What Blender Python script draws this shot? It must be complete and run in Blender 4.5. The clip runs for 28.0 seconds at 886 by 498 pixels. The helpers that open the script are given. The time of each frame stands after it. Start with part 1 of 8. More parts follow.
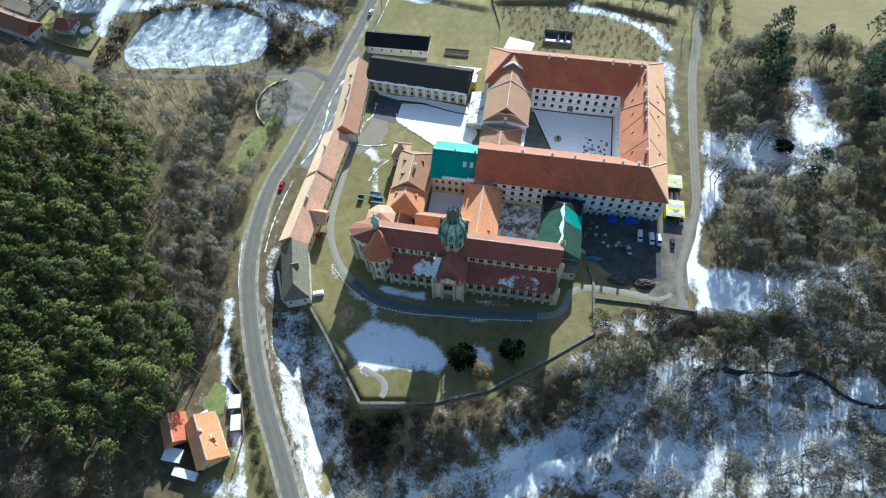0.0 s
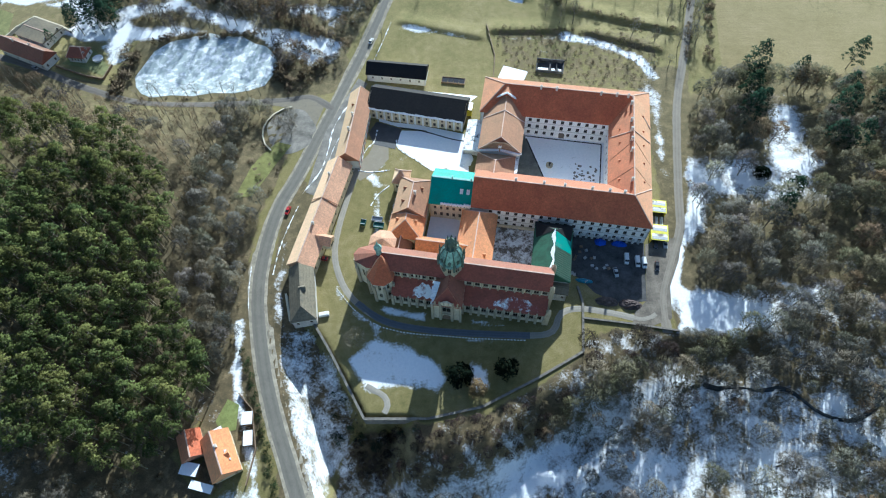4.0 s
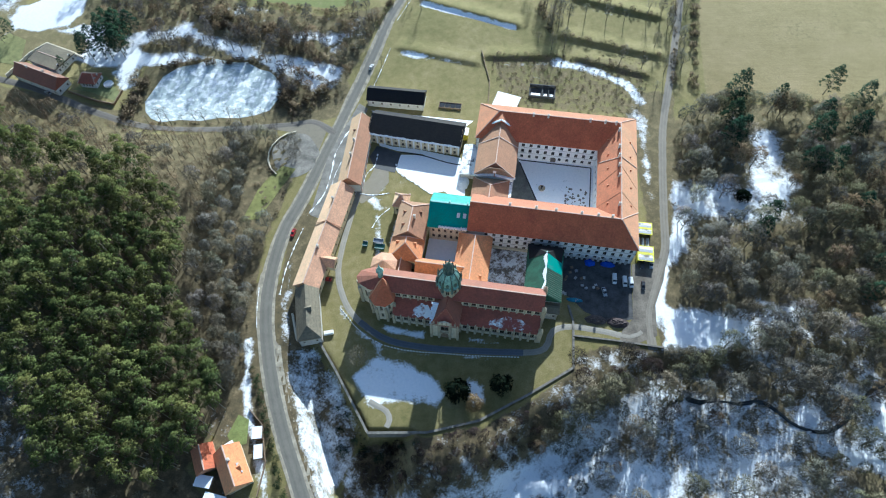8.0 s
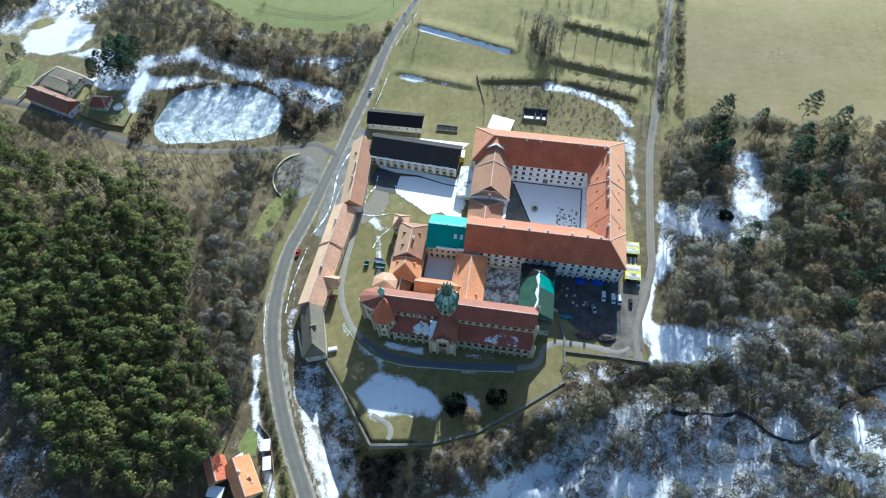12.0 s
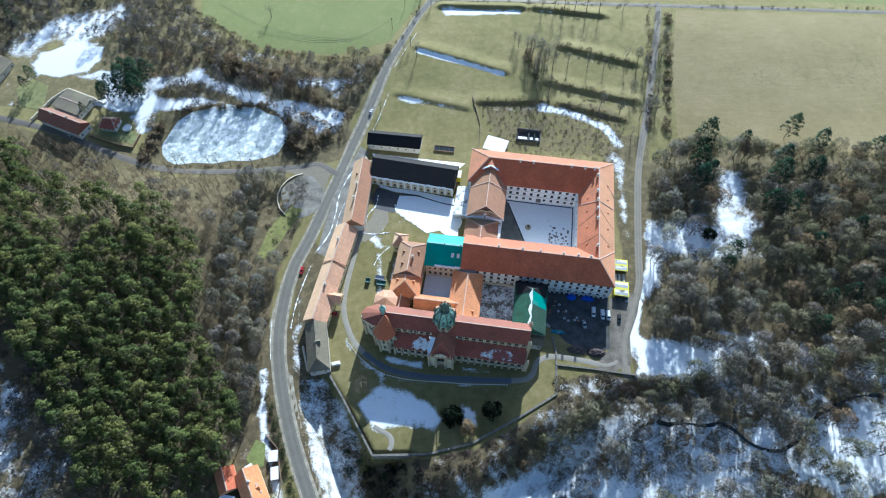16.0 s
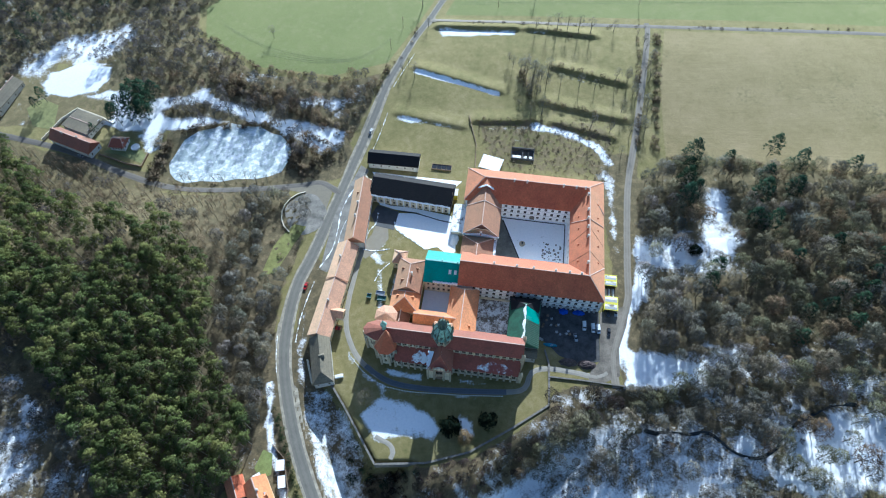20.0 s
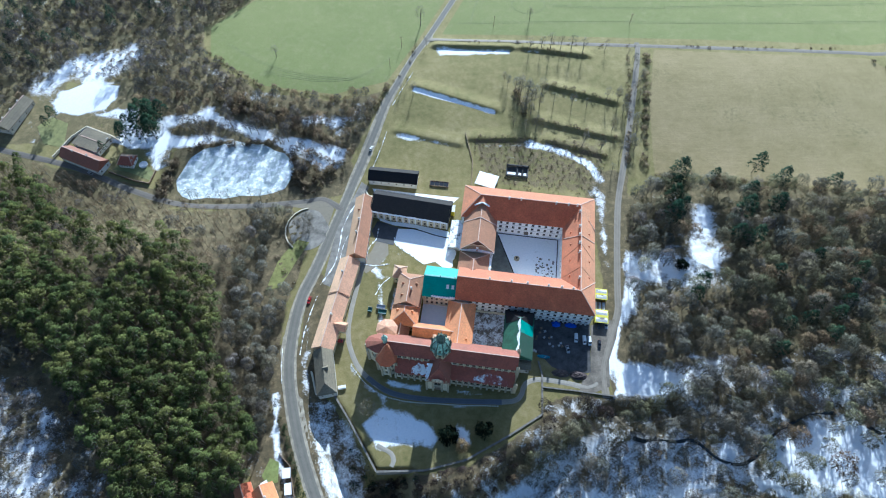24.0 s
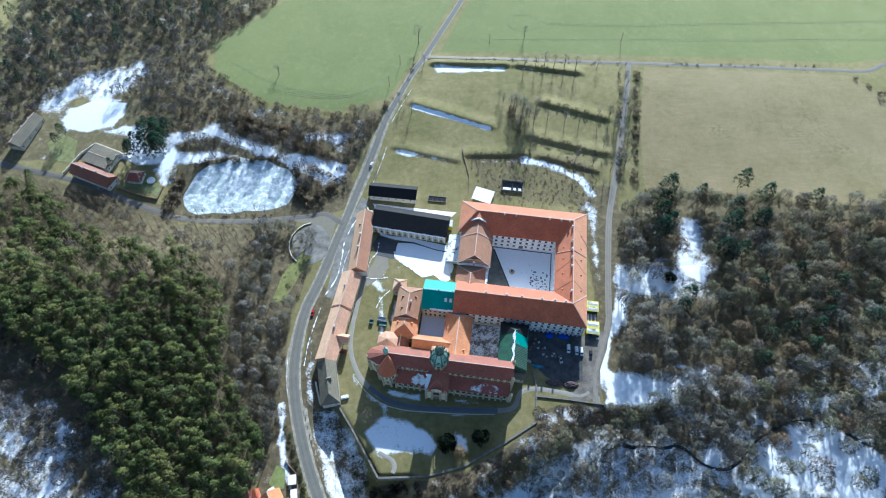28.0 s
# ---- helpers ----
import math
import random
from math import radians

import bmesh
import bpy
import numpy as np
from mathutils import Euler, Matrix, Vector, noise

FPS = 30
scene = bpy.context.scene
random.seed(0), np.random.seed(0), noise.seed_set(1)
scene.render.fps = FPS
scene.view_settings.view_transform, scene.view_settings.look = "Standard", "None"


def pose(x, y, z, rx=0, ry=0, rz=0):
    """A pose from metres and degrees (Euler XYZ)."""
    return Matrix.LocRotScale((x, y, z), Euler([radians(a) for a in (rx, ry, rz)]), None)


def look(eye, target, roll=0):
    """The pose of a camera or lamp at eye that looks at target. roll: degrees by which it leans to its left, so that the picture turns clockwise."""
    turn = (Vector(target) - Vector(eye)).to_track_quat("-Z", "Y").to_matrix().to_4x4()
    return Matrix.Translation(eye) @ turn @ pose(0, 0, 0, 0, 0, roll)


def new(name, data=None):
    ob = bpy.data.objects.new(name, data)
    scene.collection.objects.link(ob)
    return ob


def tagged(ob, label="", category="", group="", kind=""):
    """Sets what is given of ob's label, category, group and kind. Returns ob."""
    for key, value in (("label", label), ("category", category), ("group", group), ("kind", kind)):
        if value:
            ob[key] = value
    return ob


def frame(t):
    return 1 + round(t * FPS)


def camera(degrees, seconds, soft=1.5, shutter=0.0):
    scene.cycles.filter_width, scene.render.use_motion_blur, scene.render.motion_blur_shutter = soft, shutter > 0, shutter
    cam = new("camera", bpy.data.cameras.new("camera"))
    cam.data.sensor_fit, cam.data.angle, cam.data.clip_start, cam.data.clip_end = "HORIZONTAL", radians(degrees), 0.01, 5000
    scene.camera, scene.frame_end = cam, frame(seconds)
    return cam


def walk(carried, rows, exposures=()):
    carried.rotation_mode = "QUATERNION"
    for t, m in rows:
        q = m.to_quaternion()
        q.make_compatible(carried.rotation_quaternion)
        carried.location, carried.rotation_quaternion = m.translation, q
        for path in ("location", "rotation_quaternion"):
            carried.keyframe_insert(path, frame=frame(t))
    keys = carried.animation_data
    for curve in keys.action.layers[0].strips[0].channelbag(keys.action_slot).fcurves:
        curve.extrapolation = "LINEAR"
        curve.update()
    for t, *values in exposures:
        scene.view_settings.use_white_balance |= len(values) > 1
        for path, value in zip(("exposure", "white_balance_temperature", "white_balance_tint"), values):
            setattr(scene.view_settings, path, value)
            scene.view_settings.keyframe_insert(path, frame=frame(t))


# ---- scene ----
cam = camera(75.51, 28.0, soft=1.1)
# seconds, eye x y z, turn x y z
PATH = [
    (0, 0.00, 0.00, 193.60, 30.122, 1.391, 0.000),
    (1, -0.17, 0.10, 197.57, 30.190, 1.318, -0.086),
    (2, -0.33, 0.19, 201.53, 30.255, 1.246, -0.171),
    (3, -0.48, 0.28, 205.49, 30.318, 1.174, -0.255),
    (4, -0.63, 0.37, 209.44, 30.380, 1.103, -0.338),
    (5, -0.78, 0.46, 213.38, 30.439, 1.033, -0.421),
    (6, -0.92, 0.54, 217.31, 30.496, 0.963, -0.503),
    (7, -1.07, 0.62, 221.25, 30.551, 0.894, -0.584),
    (8, -1.21, 0.69, 225.17, 30.603, 0.825, -0.664),
    (9, -1.35, 0.76, 229.10, 30.654, 0.757, -0.743),
    (10, -1.49, 0.83, 233.01, 30.703, 0.690, -0.821),
    (11, -1.63, 0.89, 236.93, 30.749, 0.623, -0.899),
    (12, -1.77, 0.94, 240.84, 30.794, 0.557, -0.976),
    (13, -1.91, 0.99, 244.75, 30.836, 0.491, -1.052),
    (14, -2.05, 1.03, 248.66, 30.877, 0.426, -1.127),
    (15, -2.20, 1.07, 252.57, 30.915, 0.362, -1.202),
    (16, -2.35, 1.10, 256.48, 30.951, 0.298, -1.275),
    (17, -2.50, 1.13, 260.38, 30.985, 0.234, -1.348),
    (18, -2.66, 1.15, 264.29, 31.017, 0.172, -1.420),
    (19, -2.82, 1.16, 268.20, 31.047, 0.110, -1.491),
    (20, -2.99, 1.16, 272.11, 31.074, 0.048, -1.562),
    (21, -3.16, 1.16, 276.02, 31.100, -0.013, -1.631),
    (22, -3.34, 1.15, 279.94, 31.124, -0.073, -1.700),
    (23, -3.53, 1.13, 283.85, 31.145, -0.133, -1.768),
    (24, -3.72, 1.11, 287.77, 31.165, -0.192, -1.835),
    (25, -3.93, 1.07, 291.70, 31.182, -0.251, -1.901),
    (26, -4.14, 1.03, 295.63, 31.197, -0.309, -1.967),
    (27, -4.36, 0.98, 299.56, 31.210, -0.366, -2.031),
    (28, -4.60, 0.92, 303.50, 31.221, -0.423, -2.095),
]
walk(cam, [(t, pose(*row)) for t, *row in PATH], exposures=[(0.0, 0.70, 5300, 1), (28.0, 0.70, 4950, 4)])

# ---- world, sun, exposure ----
SUN_TO = Vector((0.22, 0.975, 0.0)).normalized()
SUN_ELEV = radians(25.8)
world = bpy.data.worlds.new("sky")
scene.world = world
world.use_nodes = True
wn = world.node_tree.nodes
sky = wn.new("ShaderNodeTexSky")
sky.sky_type = "NISHITA"
sky.sun_disc = False
sky.sun_elevation = SUN_ELEV
sky.sun_rotation = math.atan2(SUN_TO.x, SUN_TO.y)
sky.dust_density = 1.2
sky.ozone_density = 0.8
world.node_tree.links.new(sky.outputs[0], wn["Background"].inputs[0])
wn["Background"].inputs[1].default_value = 0.087
sun_data = bpy.data.lights.new("sun", "SUN")
sun_data.energy = 5.0
sun_data.angle = radians(0.6)
sun_data.color = (1.0, 0.95, 0.87)
sun = new("sun", sun_data)
sun_dir = Vector((SUN_TO.x * math.cos(SUN_ELEV), SUN_TO.y * math.cos(SUN_ELEV), math.sin(SUN_ELEV)))
sun.matrix_world = look(sun_dir * 500, (0, 0, 0))


# ---- materials ----
def node_mat(name):
    m = bpy.data.materials.new(name)
    m.use_nodes = True
    nt = m.node_tree
    return m, nt, nt.nodes["Principled BSDF"]


def ramp(nt, fac, stops):
    r = nt.nodes.new("ShaderNodeValToRGB")
    nt.links.new(fac, r.inputs[0])
    els = r.color_ramp.elements
    while len(els) < len(stops):
        els.new(0.5)
    for e, (pos, col) in zip(els, stops):
        e.position = pos
        e.color = (*col, 1) if len(col) == 3 else col
    return r.outputs[0]


def noise_out(nt, scale, detail=4.0, rough=0.6, coord=None, stretch=None):
    n = nt.nodes.new("ShaderNodeTexNoise")
    n.inputs["Scale"].default_value = scale
    n.inputs["Detail"].default_value = detail
    n.inputs["Roughness"].default_value = rough
    if coord is None:
        g = nt.nodes.new("ShaderNodeNewGeometry")
        coord = g.outputs["Position"]
    if stretch:
        mp = nt.nodes.new("ShaderNodeMapping")
        mp.inputs["Scale"].default_value = stretch
        nt.links.new(coord, mp.inputs["Vector"])
        coord = mp.outputs[0]
    nt.links.new(coord, n.inputs["Vector"])
    return n.outputs["Fac"]


def mixc(nt, fac, a, b, mode="MIX"):
    n = nt.nodes.new("ShaderNodeMix")
    n.data_type = "RGBA"
    n.blend_type = mode
    for sock, v in ((0, fac), (6, a), (7, b)):
        if hasattr(v, "links"):
            nt.links.new(v, n.inputs[sock])
        elif sock == 0:
            n.inputs[0].default_value = v
        else:
            n.inputs[sock].default_value = (*v, 1)
    return n.outputs[2]


def calc(nt, op, a, b=0.0, clamp=False):
    n = nt.nodes.new("ShaderNodeMath")
    n.operation = op
    n.use_clamp = clamp
    for k, v in enumerate((a, b)):
        if hasattr(v, "links"):
            nt.links.new(v, n.inputs[k])
        else:
            n.inputs[k].default_value = v
    return n.outputs[0]


def bump(nt, bsdf, height, strength=0.4, dist=0.05):
    b = nt.nodes.new("ShaderNodeBump")
    b.inputs["Strength"].default_value = strength
    b.inputs["Distance"].default_value = dist
    nt.links.new(height, b.inputs["Height"])
    nt.links.new(b.outputs[0], bsdf.inputs["Normal"])


def simple(name, col, rough=0.8, var=0.25, scale=0.6, fine=6.0, metal=0.0, bumpy=0.25, tint=None):
    """A surface with broad stains and fine grain."""
    m, nt, b = node_mat(name)
    big = noise_out(nt, scale, 5)
    small = noise_out(nt, fine, 3)
    lo = tuple(c * (1 - var) for c in col)
    hi = tuple(min(1, c * (1 + var)) for c in (tint or col))
    c1 = ramp(nt, big, [(0.3, lo), (0.7, hi)])
    c2 = ramp(nt, small, [(0.25, (0.72, 0.72, 0.72)), (0.75, (1.18, 1.18, 1.18))])
    nt.links.new(mixc(nt, 1.0, c1, c2, "MULTIPLY"), b.inputs["Base Color"])
    b.inputs["Roughness"].default_value = rough
    b.inputs["Metallic"].default_value = metal
    if bumpy:
        bump(nt, b, small, bumpy)
    return m


def tiles(name, col, worn, row=0.32, gloss=1.0):
    """Roof tiles: courses along the slope, single tiles of uneven tone, weathered patches."""
    m, nt, b = node_mat(name)
    tc = nt.nodes.new("ShaderNodeTexCoord")
    obj = tc.outputs["Object"]
    sep = nt.nodes.new("ShaderNodeSeparateXYZ")
    nt.links.new(obj, sep.inputs[0])
    course = calc(nt, "FRACT", calc(nt, "MULTIPLY", sep.outputs[2], 1.0 / row))
    big = noise_out(nt, 0.12, 5, 0.65, obj)
    mid = noise_out(nt, 1.1, 4, 0.7, obj)
    v = nt.nodes.new("ShaderNodeTexVoronoi")
    v.inputs["Scale"].default_value = 2.2
    nt.links.new(obj, v.inputs["Vector"])
    base = ramp(nt, big, [(0.3, worn), (0.52, col), (0.75, tuple(min(1, c * 1.25) for c in col))])
    base = mixc(nt, 1.0, base, ramp(nt, mid, [(0.25, (0.78, 0.79, 0.8)), (0.7, (1.15, 1.13, 1.1))]), "MULTIPLY")
    one = ramp(nt, v.outputs["Color"], [(0.0, (0.8, 0.8, 0.82)), (1.0, (1.15, 1.12, 1.1))])
    base = mixc(nt, 1.0, base, one, "MULTIPLY")
    base = mixc(nt, 1.0, base, ramp(nt, course, [(0.0, (0.72, 0.72, 0.72)), (0.2, (1, 1, 1))]), "MULTIPLY")
    nt.links.new(base, b.inputs["Base Color"])
    b.inputs["Roughness"].default_value = 0.7
    b.inputs["Specular IOR Level"].default_value = 0.25
    # cream sheen, added to whiten sunlit slopes at a grazing view like glare
    b.inputs["Sheen Weight"].default_value = 1.0 * gloss
    b.inputs["Sheen Roughness"].default_value = 0.5
    b.inputs["Sheen Tint"].default_value = (1.0, 0.85, 0.55, 1)
    bump(nt, b, course, 0.3, 0.04)
    return m


def plaster(name, col, dirt, amount=0.5):
    m, nt, b = node_mat(name)
    big = noise_out(nt, 0.35, 6, 0.7)
    drip = noise_out(nt, 1.0, 4, 0.6, None, (1.6, 1.6, 0.25))
    fine = noise_out(nt, 9, 3)
    f = calc(nt, "MULTIPLY", ramp(nt, calc(nt, "MULTIPLY", calc(nt, "ADD", big, drip), 0.5), [(0.42, (0, 0, 0)), (0.62, (1, 1, 1))]), amount)
    c = mixc(nt, f, col, dirt)
    c = mixc(nt, 1.0, c, ramp(nt, fine, [(0.3, (0.85, 0.85, 0.85)), (0.7, (1.1, 1.1, 1.1))]), "MULTIPLY")
    nt.links.new(c, b.inputs["Base Color"])
    b.inputs["Roughness"].default_value = 0.9
    bump(nt, b, fine, 0.2)
    return m


def foliage(name, hues, rough=0.7, deep=0.45):
    """Leaves or twigs: each tree of its own hue out of a few, each clump of its own depth of tone."""
    m, nt, b = node_mat(name)
    g = nt.nodes.new("ShaderNodeNewGeometry")
    oi = nt.nodes.new("ShaderNodeObjectInfo")
    own = nt.nodes.new("ShaderNodeAttribute")
    own.attribute_name = "tone"
    pick = calc(nt, "FRACT", calc(nt, "ADD", oi.outputs["Random"], own.outputs["Fac"]))
    hue = ramp(nt, pick, [(k / max(1, len(hues) - 1), h) for k, h in enumerate(hues)])
    depth = calc(nt, "FRACT", calc(nt, "MULTIPLY", pick, 7.31))
    lump = noise_out(nt, 0.33, 3)
    wide = noise_out(nt, 0.03, 3)
    r = calc(nt, "ADD", calc(nt, "MULTIPLY", depth, 0.45), calc(nt, "MULTIPLY", calc(nt, "SUBTRACT", lump, 0.5), 1.0))
    r = calc(nt, "ADD", r, calc(nt, "MULTIPLY", calc(nt, "SUBTRACT", wide, 0.5), 0.8))
    r = calc(nt, "ADD", r, calc(nt, "MULTIPLY", g.outputs["Random Per Island"], 0.2))
    c = mixc(nt, 1.0, hue, ramp(nt, r, [(0.0, (deep, deep, deep)), (0.75, (1.3, 1.3, 1.3))]), "MULTIPLY")
    nt.links.new(c, b.inputs["Base Color"])
    b.inputs["Roughness"].default_value = rough
    b.inputs["Specular IOR Level"].default_value = 0.0
    thin = nt.nodes.new("ShaderNodeBsdfTranslucent")
    nt.links.new(c, thin.inputs["Color"])
    both = nt.nodes.new("ShaderNodeMixShader")
    both.inputs[0].default_value = 0.3
    nt.links.new(b.outputs[0], both.inputs[1])
    nt.links.new(thin.outputs[0], both.inputs[2])
    nt.links.new(both.outputs[0], nt.nodes["Material Output"].inputs["Surface"])
    return m


M_TILE = tiles("clay_tile", (0.50, 0.132, 0.058), (0.39, 0.096, 0.047))
M_TILE_NEW = tiles("new_clay_tile", (0.66, 0.25, 0.10), (0.54, 0.19, 0.08))
M_TILE_BROWN = tiles("brown_clay_tile", (0.33, 0.135, 0.078), (0.23, 0.10, 0.066))
M_TILE_PALE = tiles("pale_orange_tile", (0.60, 0.33, 0.21), (0.45, 0.25, 0.17))
M_TILE_CHURCH = tiles("dark_red_tile", (0.28, 0.078, 0.056), (0.20, 0.062, 0.048))
M_SLATE = tiles("black_roofing", (0.014, 0.014, 0.016), (0.022, 0.021, 0.02), 0.5, 0.0)
M_OLIVE_ROOF = tiles("olive_grey_sheet", (0.20, 0.178, 0.125), (0.15, 0.138, 0.105), 0.9, 0.0)
M_RIDGE = simple("ridge_mortar", (0.62, 0.45, 0.36), 0.85, 0.2)
M_WHITE = plaster("white_plaster", (0.84, 0.83, 0.80), (0.64, 0.62, 0.58), 0.4)
M_CREAM = plaster("cream_plaster", (0.70, 0.60, 0.41), (0.44, 0.38, 0.28), 0.6)
M_GREY_PL = plaster("grey_plaster", (0.60, 0.58, 0.54), (0.34, 0.33, 0.31), 0.7)
M_STONE = plaster("ochre_sandstone", (0.74, 0.67, 0.50), (0.42, 0.38, 0.29), 0.6)
M_STONE_DARK = plaster("dark_sandstone", (0.50, 0.43, 0.30), (0.26, 0.225, 0.16), 0.6)
M_RUBBLE = simple("rubble_stone", (0.19, 0.175, 0.15), 0.95, 0.4, 0.5, 3.0, bumpy=0.7)
M_COPPER = simple("green_copper", (0.27, 0.46, 0.39), 0.55, 0.45, 0.7, 3.0, metal=0.15, tint=(0.3, 0.5, 0.43))
M_TEAL = simple("teal_sheeting", (0.015, 0.30, 0.235), 0.55, 0.12, 0.3, 2.0)
M_GREEN_ROOF = simple("green_net_sheeting", (0.03, 0.105, 0.062), 0.8, 0.3, 0.4, 3.0)
M_GLASS = simple("dark_window_glass", (0.03, 0.032, 0.036), 0.12, 0.3, 0.4, 2.0, bumpy=0)
M_FRAME = simple("painted_window_frame", (0.16, 0.13, 0.10), 0.7, 0.2)
M_WHITE_PAINT = simple("white_paint", (0.8, 0.8, 0.79), 0.5, 0.06)
M_WOOD = simple("weathered_wood", (0.24, 0.17, 0.11), 0.85, 0.35, 1.0, 12.0)
M_CHIMNEY = plaster("chimney_render", (0.72, 0.66, 0.58), (0.4, 0.34, 0.28), 0.5)
M_METAL = simple("grey_metal", (0.45, 0.46, 0.47), 0.4, 0.15, metal=0.8)
M_BLACK = simple("black_rubber", (0.02, 0.02, 0.022), 0.8, 0.2)
M_BARK = simple("grey_bark", (0.2, 0.18, 0.13), 0.95, 0.35, 0.8, 8.0)
M_TWIG = foliage("bare_twigs", [(0.225, 0.225, 0.155), (0.19, 0.192, 0.178), (0.27, 0.23, 0.165), (0.155, 0.165, 0.145), (0.24, 0.212, 0.195), (0.26, 0.26, 0.17)])
M_TWIG_DARK = foliage("dark_bare_twigs", [(0.12, 0.108, 0.105), (0.165, 0.15, 0.145), (0.105, 0.108, 0.095), (0.19, 0.16, 0.135)])
M_TWIG_WARM = foliage("warm_bare_twigs", [(0.26, 0.19, 0.11), (0.21, 0.15, 0.105), (0.31, 0.23, 0.14), (0.19, 0.15, 0.10)])
M_TWIG_OLIVE = foliage("mossy_twigs", [(0.23, 0.225, 0.13), (0.17, 0.175, 0.11), (0.25, 0.225, 0.145), (0.14, 0.15, 0.115)])
# purple-brown twigs, darkened further to carry the shade below the wall
M_TWIG_SHADE = foliage("shade_darkened_twigs", [(0.06, 0.045, 0.045), (0.09, 0.065, 0.06), (0.055, 0.05, 0.045), (0.10, 0.085, 0.065)])
M_PINE = foliage("pine_needles", [(0.12, 0.155, 0.052), (0.175, 0.20, 0.068), (0.215, 0.22, 0.076), (0.095, 0.13, 0.052), (0.155, 0.185, 0.064)], 0.7, 0.45)
M_SPRUCE = foliage("spruce_needles", [(0.036, 0.075, 0.05), (0.058, 0.105, 0.06), (0.048, 0.088, 0.062)])
M_BUSH = foliage("dry_scrub", [(0.19, 0.145, 0.095), (0.25, 0.20, 0.13), (0.15, 0.115, 0.085), (0.22, 0.18, 0.10)])


def snow_nodes(nt):
    n = noise_out(nt, 0.9, 5, 0.65)
    return ramp(nt, n, [(0.25, (0.80, 0.83, 0.86)), (0.7, (0.92, 0.93, 0.94))]), n


def snow_mat(name, thin=0.0, under=(0.2, 0.18, 0.12)):
    m, nt, b = node_mat(name)
    c, n = snow_nodes(nt)
    if thin:
        a = noise_out(nt, 0.25, 7, 0.75)
        c = mixc(nt, ramp(nt, a, [(thin - 0.06, (1, 1, 1)), (thin + 0.06, (0, 0, 0))]), c, under)
    nt.links.new(c, b.inputs["Base Color"])
    b.inputs["Roughness"].default_value = 0.6
    bump(nt, b, n, 0.3, 0.1)
    return m


M_SNOW = snow_mat("snow")
M_SNOW_THIN = snow_mat("thin_snow", 0.47, (0.23, 0.2, 0.15))
M_ICE = snow_mat("snowy_ice", 0.53, (0.42, 0.48, 0.47))
M_SNOW_ROOF = snow_mat("patchy_snow", 0.44, (0.1, 0.1, 0.1))


def road_mat(name, col, rut, edge_snow=0.0):
    m, nt, b = node_mat(name)
    big = noise_out(nt, 0.22, 6, 0.7)
    fine = noise_out(nt, 5, 4)
    at = nt.nodes.new("ShaderNodeAttribute")
    at.attribute_name = "across"
    a = at.outputs["Fac"]
    wave = calc(nt, "ABSOLUTE", calc(nt, "SINE", calc(nt, "MULTIPLY", a, 9.4)))
    c = ramp(nt, big, [(0.3, tuple(k * 0.8 for k in col)), (0.7, tuple(k * 1.2 for k in col))])
    c = mixc(nt, calc(nt, "MULTIPLY", wave, 0.45), c, rut)
    c = mixc(nt, 1.0, c, ramp(nt, fine, [(0.3, (0.8, 0.8, 0.8)), (0.7, (1.15, 1.15, 1.15))]), "MULTIPLY")
    # crumbled edges under grit and mud
    rim = calc(nt, "MULTIPLY", calc(nt, "ABSOLUTE", calc(nt, "SUBTRACT", a, 0.5)), 2.0)
    rag = calc(nt, "ADD", rim, calc(nt, "MULTIPLY", calc(nt, "SUBTRACT", noise_out(nt, 0.6, 5, 0.75), 0.5), 0.9))
    c = mixc(nt, calc(nt, "MULTIPLY", ramp(nt, rag, [(0.78, (0, 0, 0)), (1.0, (1, 1, 1))]), 0.75), c, (0.24, 0.205, 0.14))
    nt.links.new(c, b.inputs["Base Color"])
    b.inputs["Roughness"].default_value = 0.85
    bump(nt, b, fine, 0.2)
    return m


M_ROAD = road_mat("worn_asphalt", (0.145, 0.135, 0.11), (0.205, 0.19, 0.158))
M_LANE = road_mat("muddy_lane", (0.13, 0.115, 0.095), (0.18, 0.16, 0.135))
M_TRACK = road_mat("gravel_track", (0.20, 0.175, 0.135), (0.28, 0.25, 0.205))
M_PATH = road_mat("pale_gravel_path", (0.27, 0.245, 0.20), (0.34, 0.315, 0.265))
# path gravel darkened and blued to carry the church's shade
M_DARKPATH = road_mat("shadowed_gravel_path", (0.10, 0.11, 0.13), (0.15, 0.16, 0.18))
# mud darkened to the tone it shows in the wing's shade
M_YARD = simple("shade_toned_mud", (0.065, 0.065, 0.065), 0.85, 0.55, 0.25, 1.5)
M_DIRT = simple("trodden_dirt", (0.17, 0.148, 0.118), 0.95, 0.45, 0.16, 1.6)


# ---- ground ----
def sm(a):
    a = np.clip(a, 0, 1)
    return a * a * (3 - 2 * a)


TERRACES = [([(-15, 304), (43, 280)], 1.5), ([(-27, 265), (18, 252)], 1.1), ([(77, 302), (126, 284)], 1.7), ([(65, 272), (121, 254)], 1.6),
            ([(1, 344), (60, 340)], 2.0), ([(64, 340), (113, 330)], 1.8), ([(22, 257), (66, 256)], 1.3), ([(72, 255), (110, 241)], 1.4)]


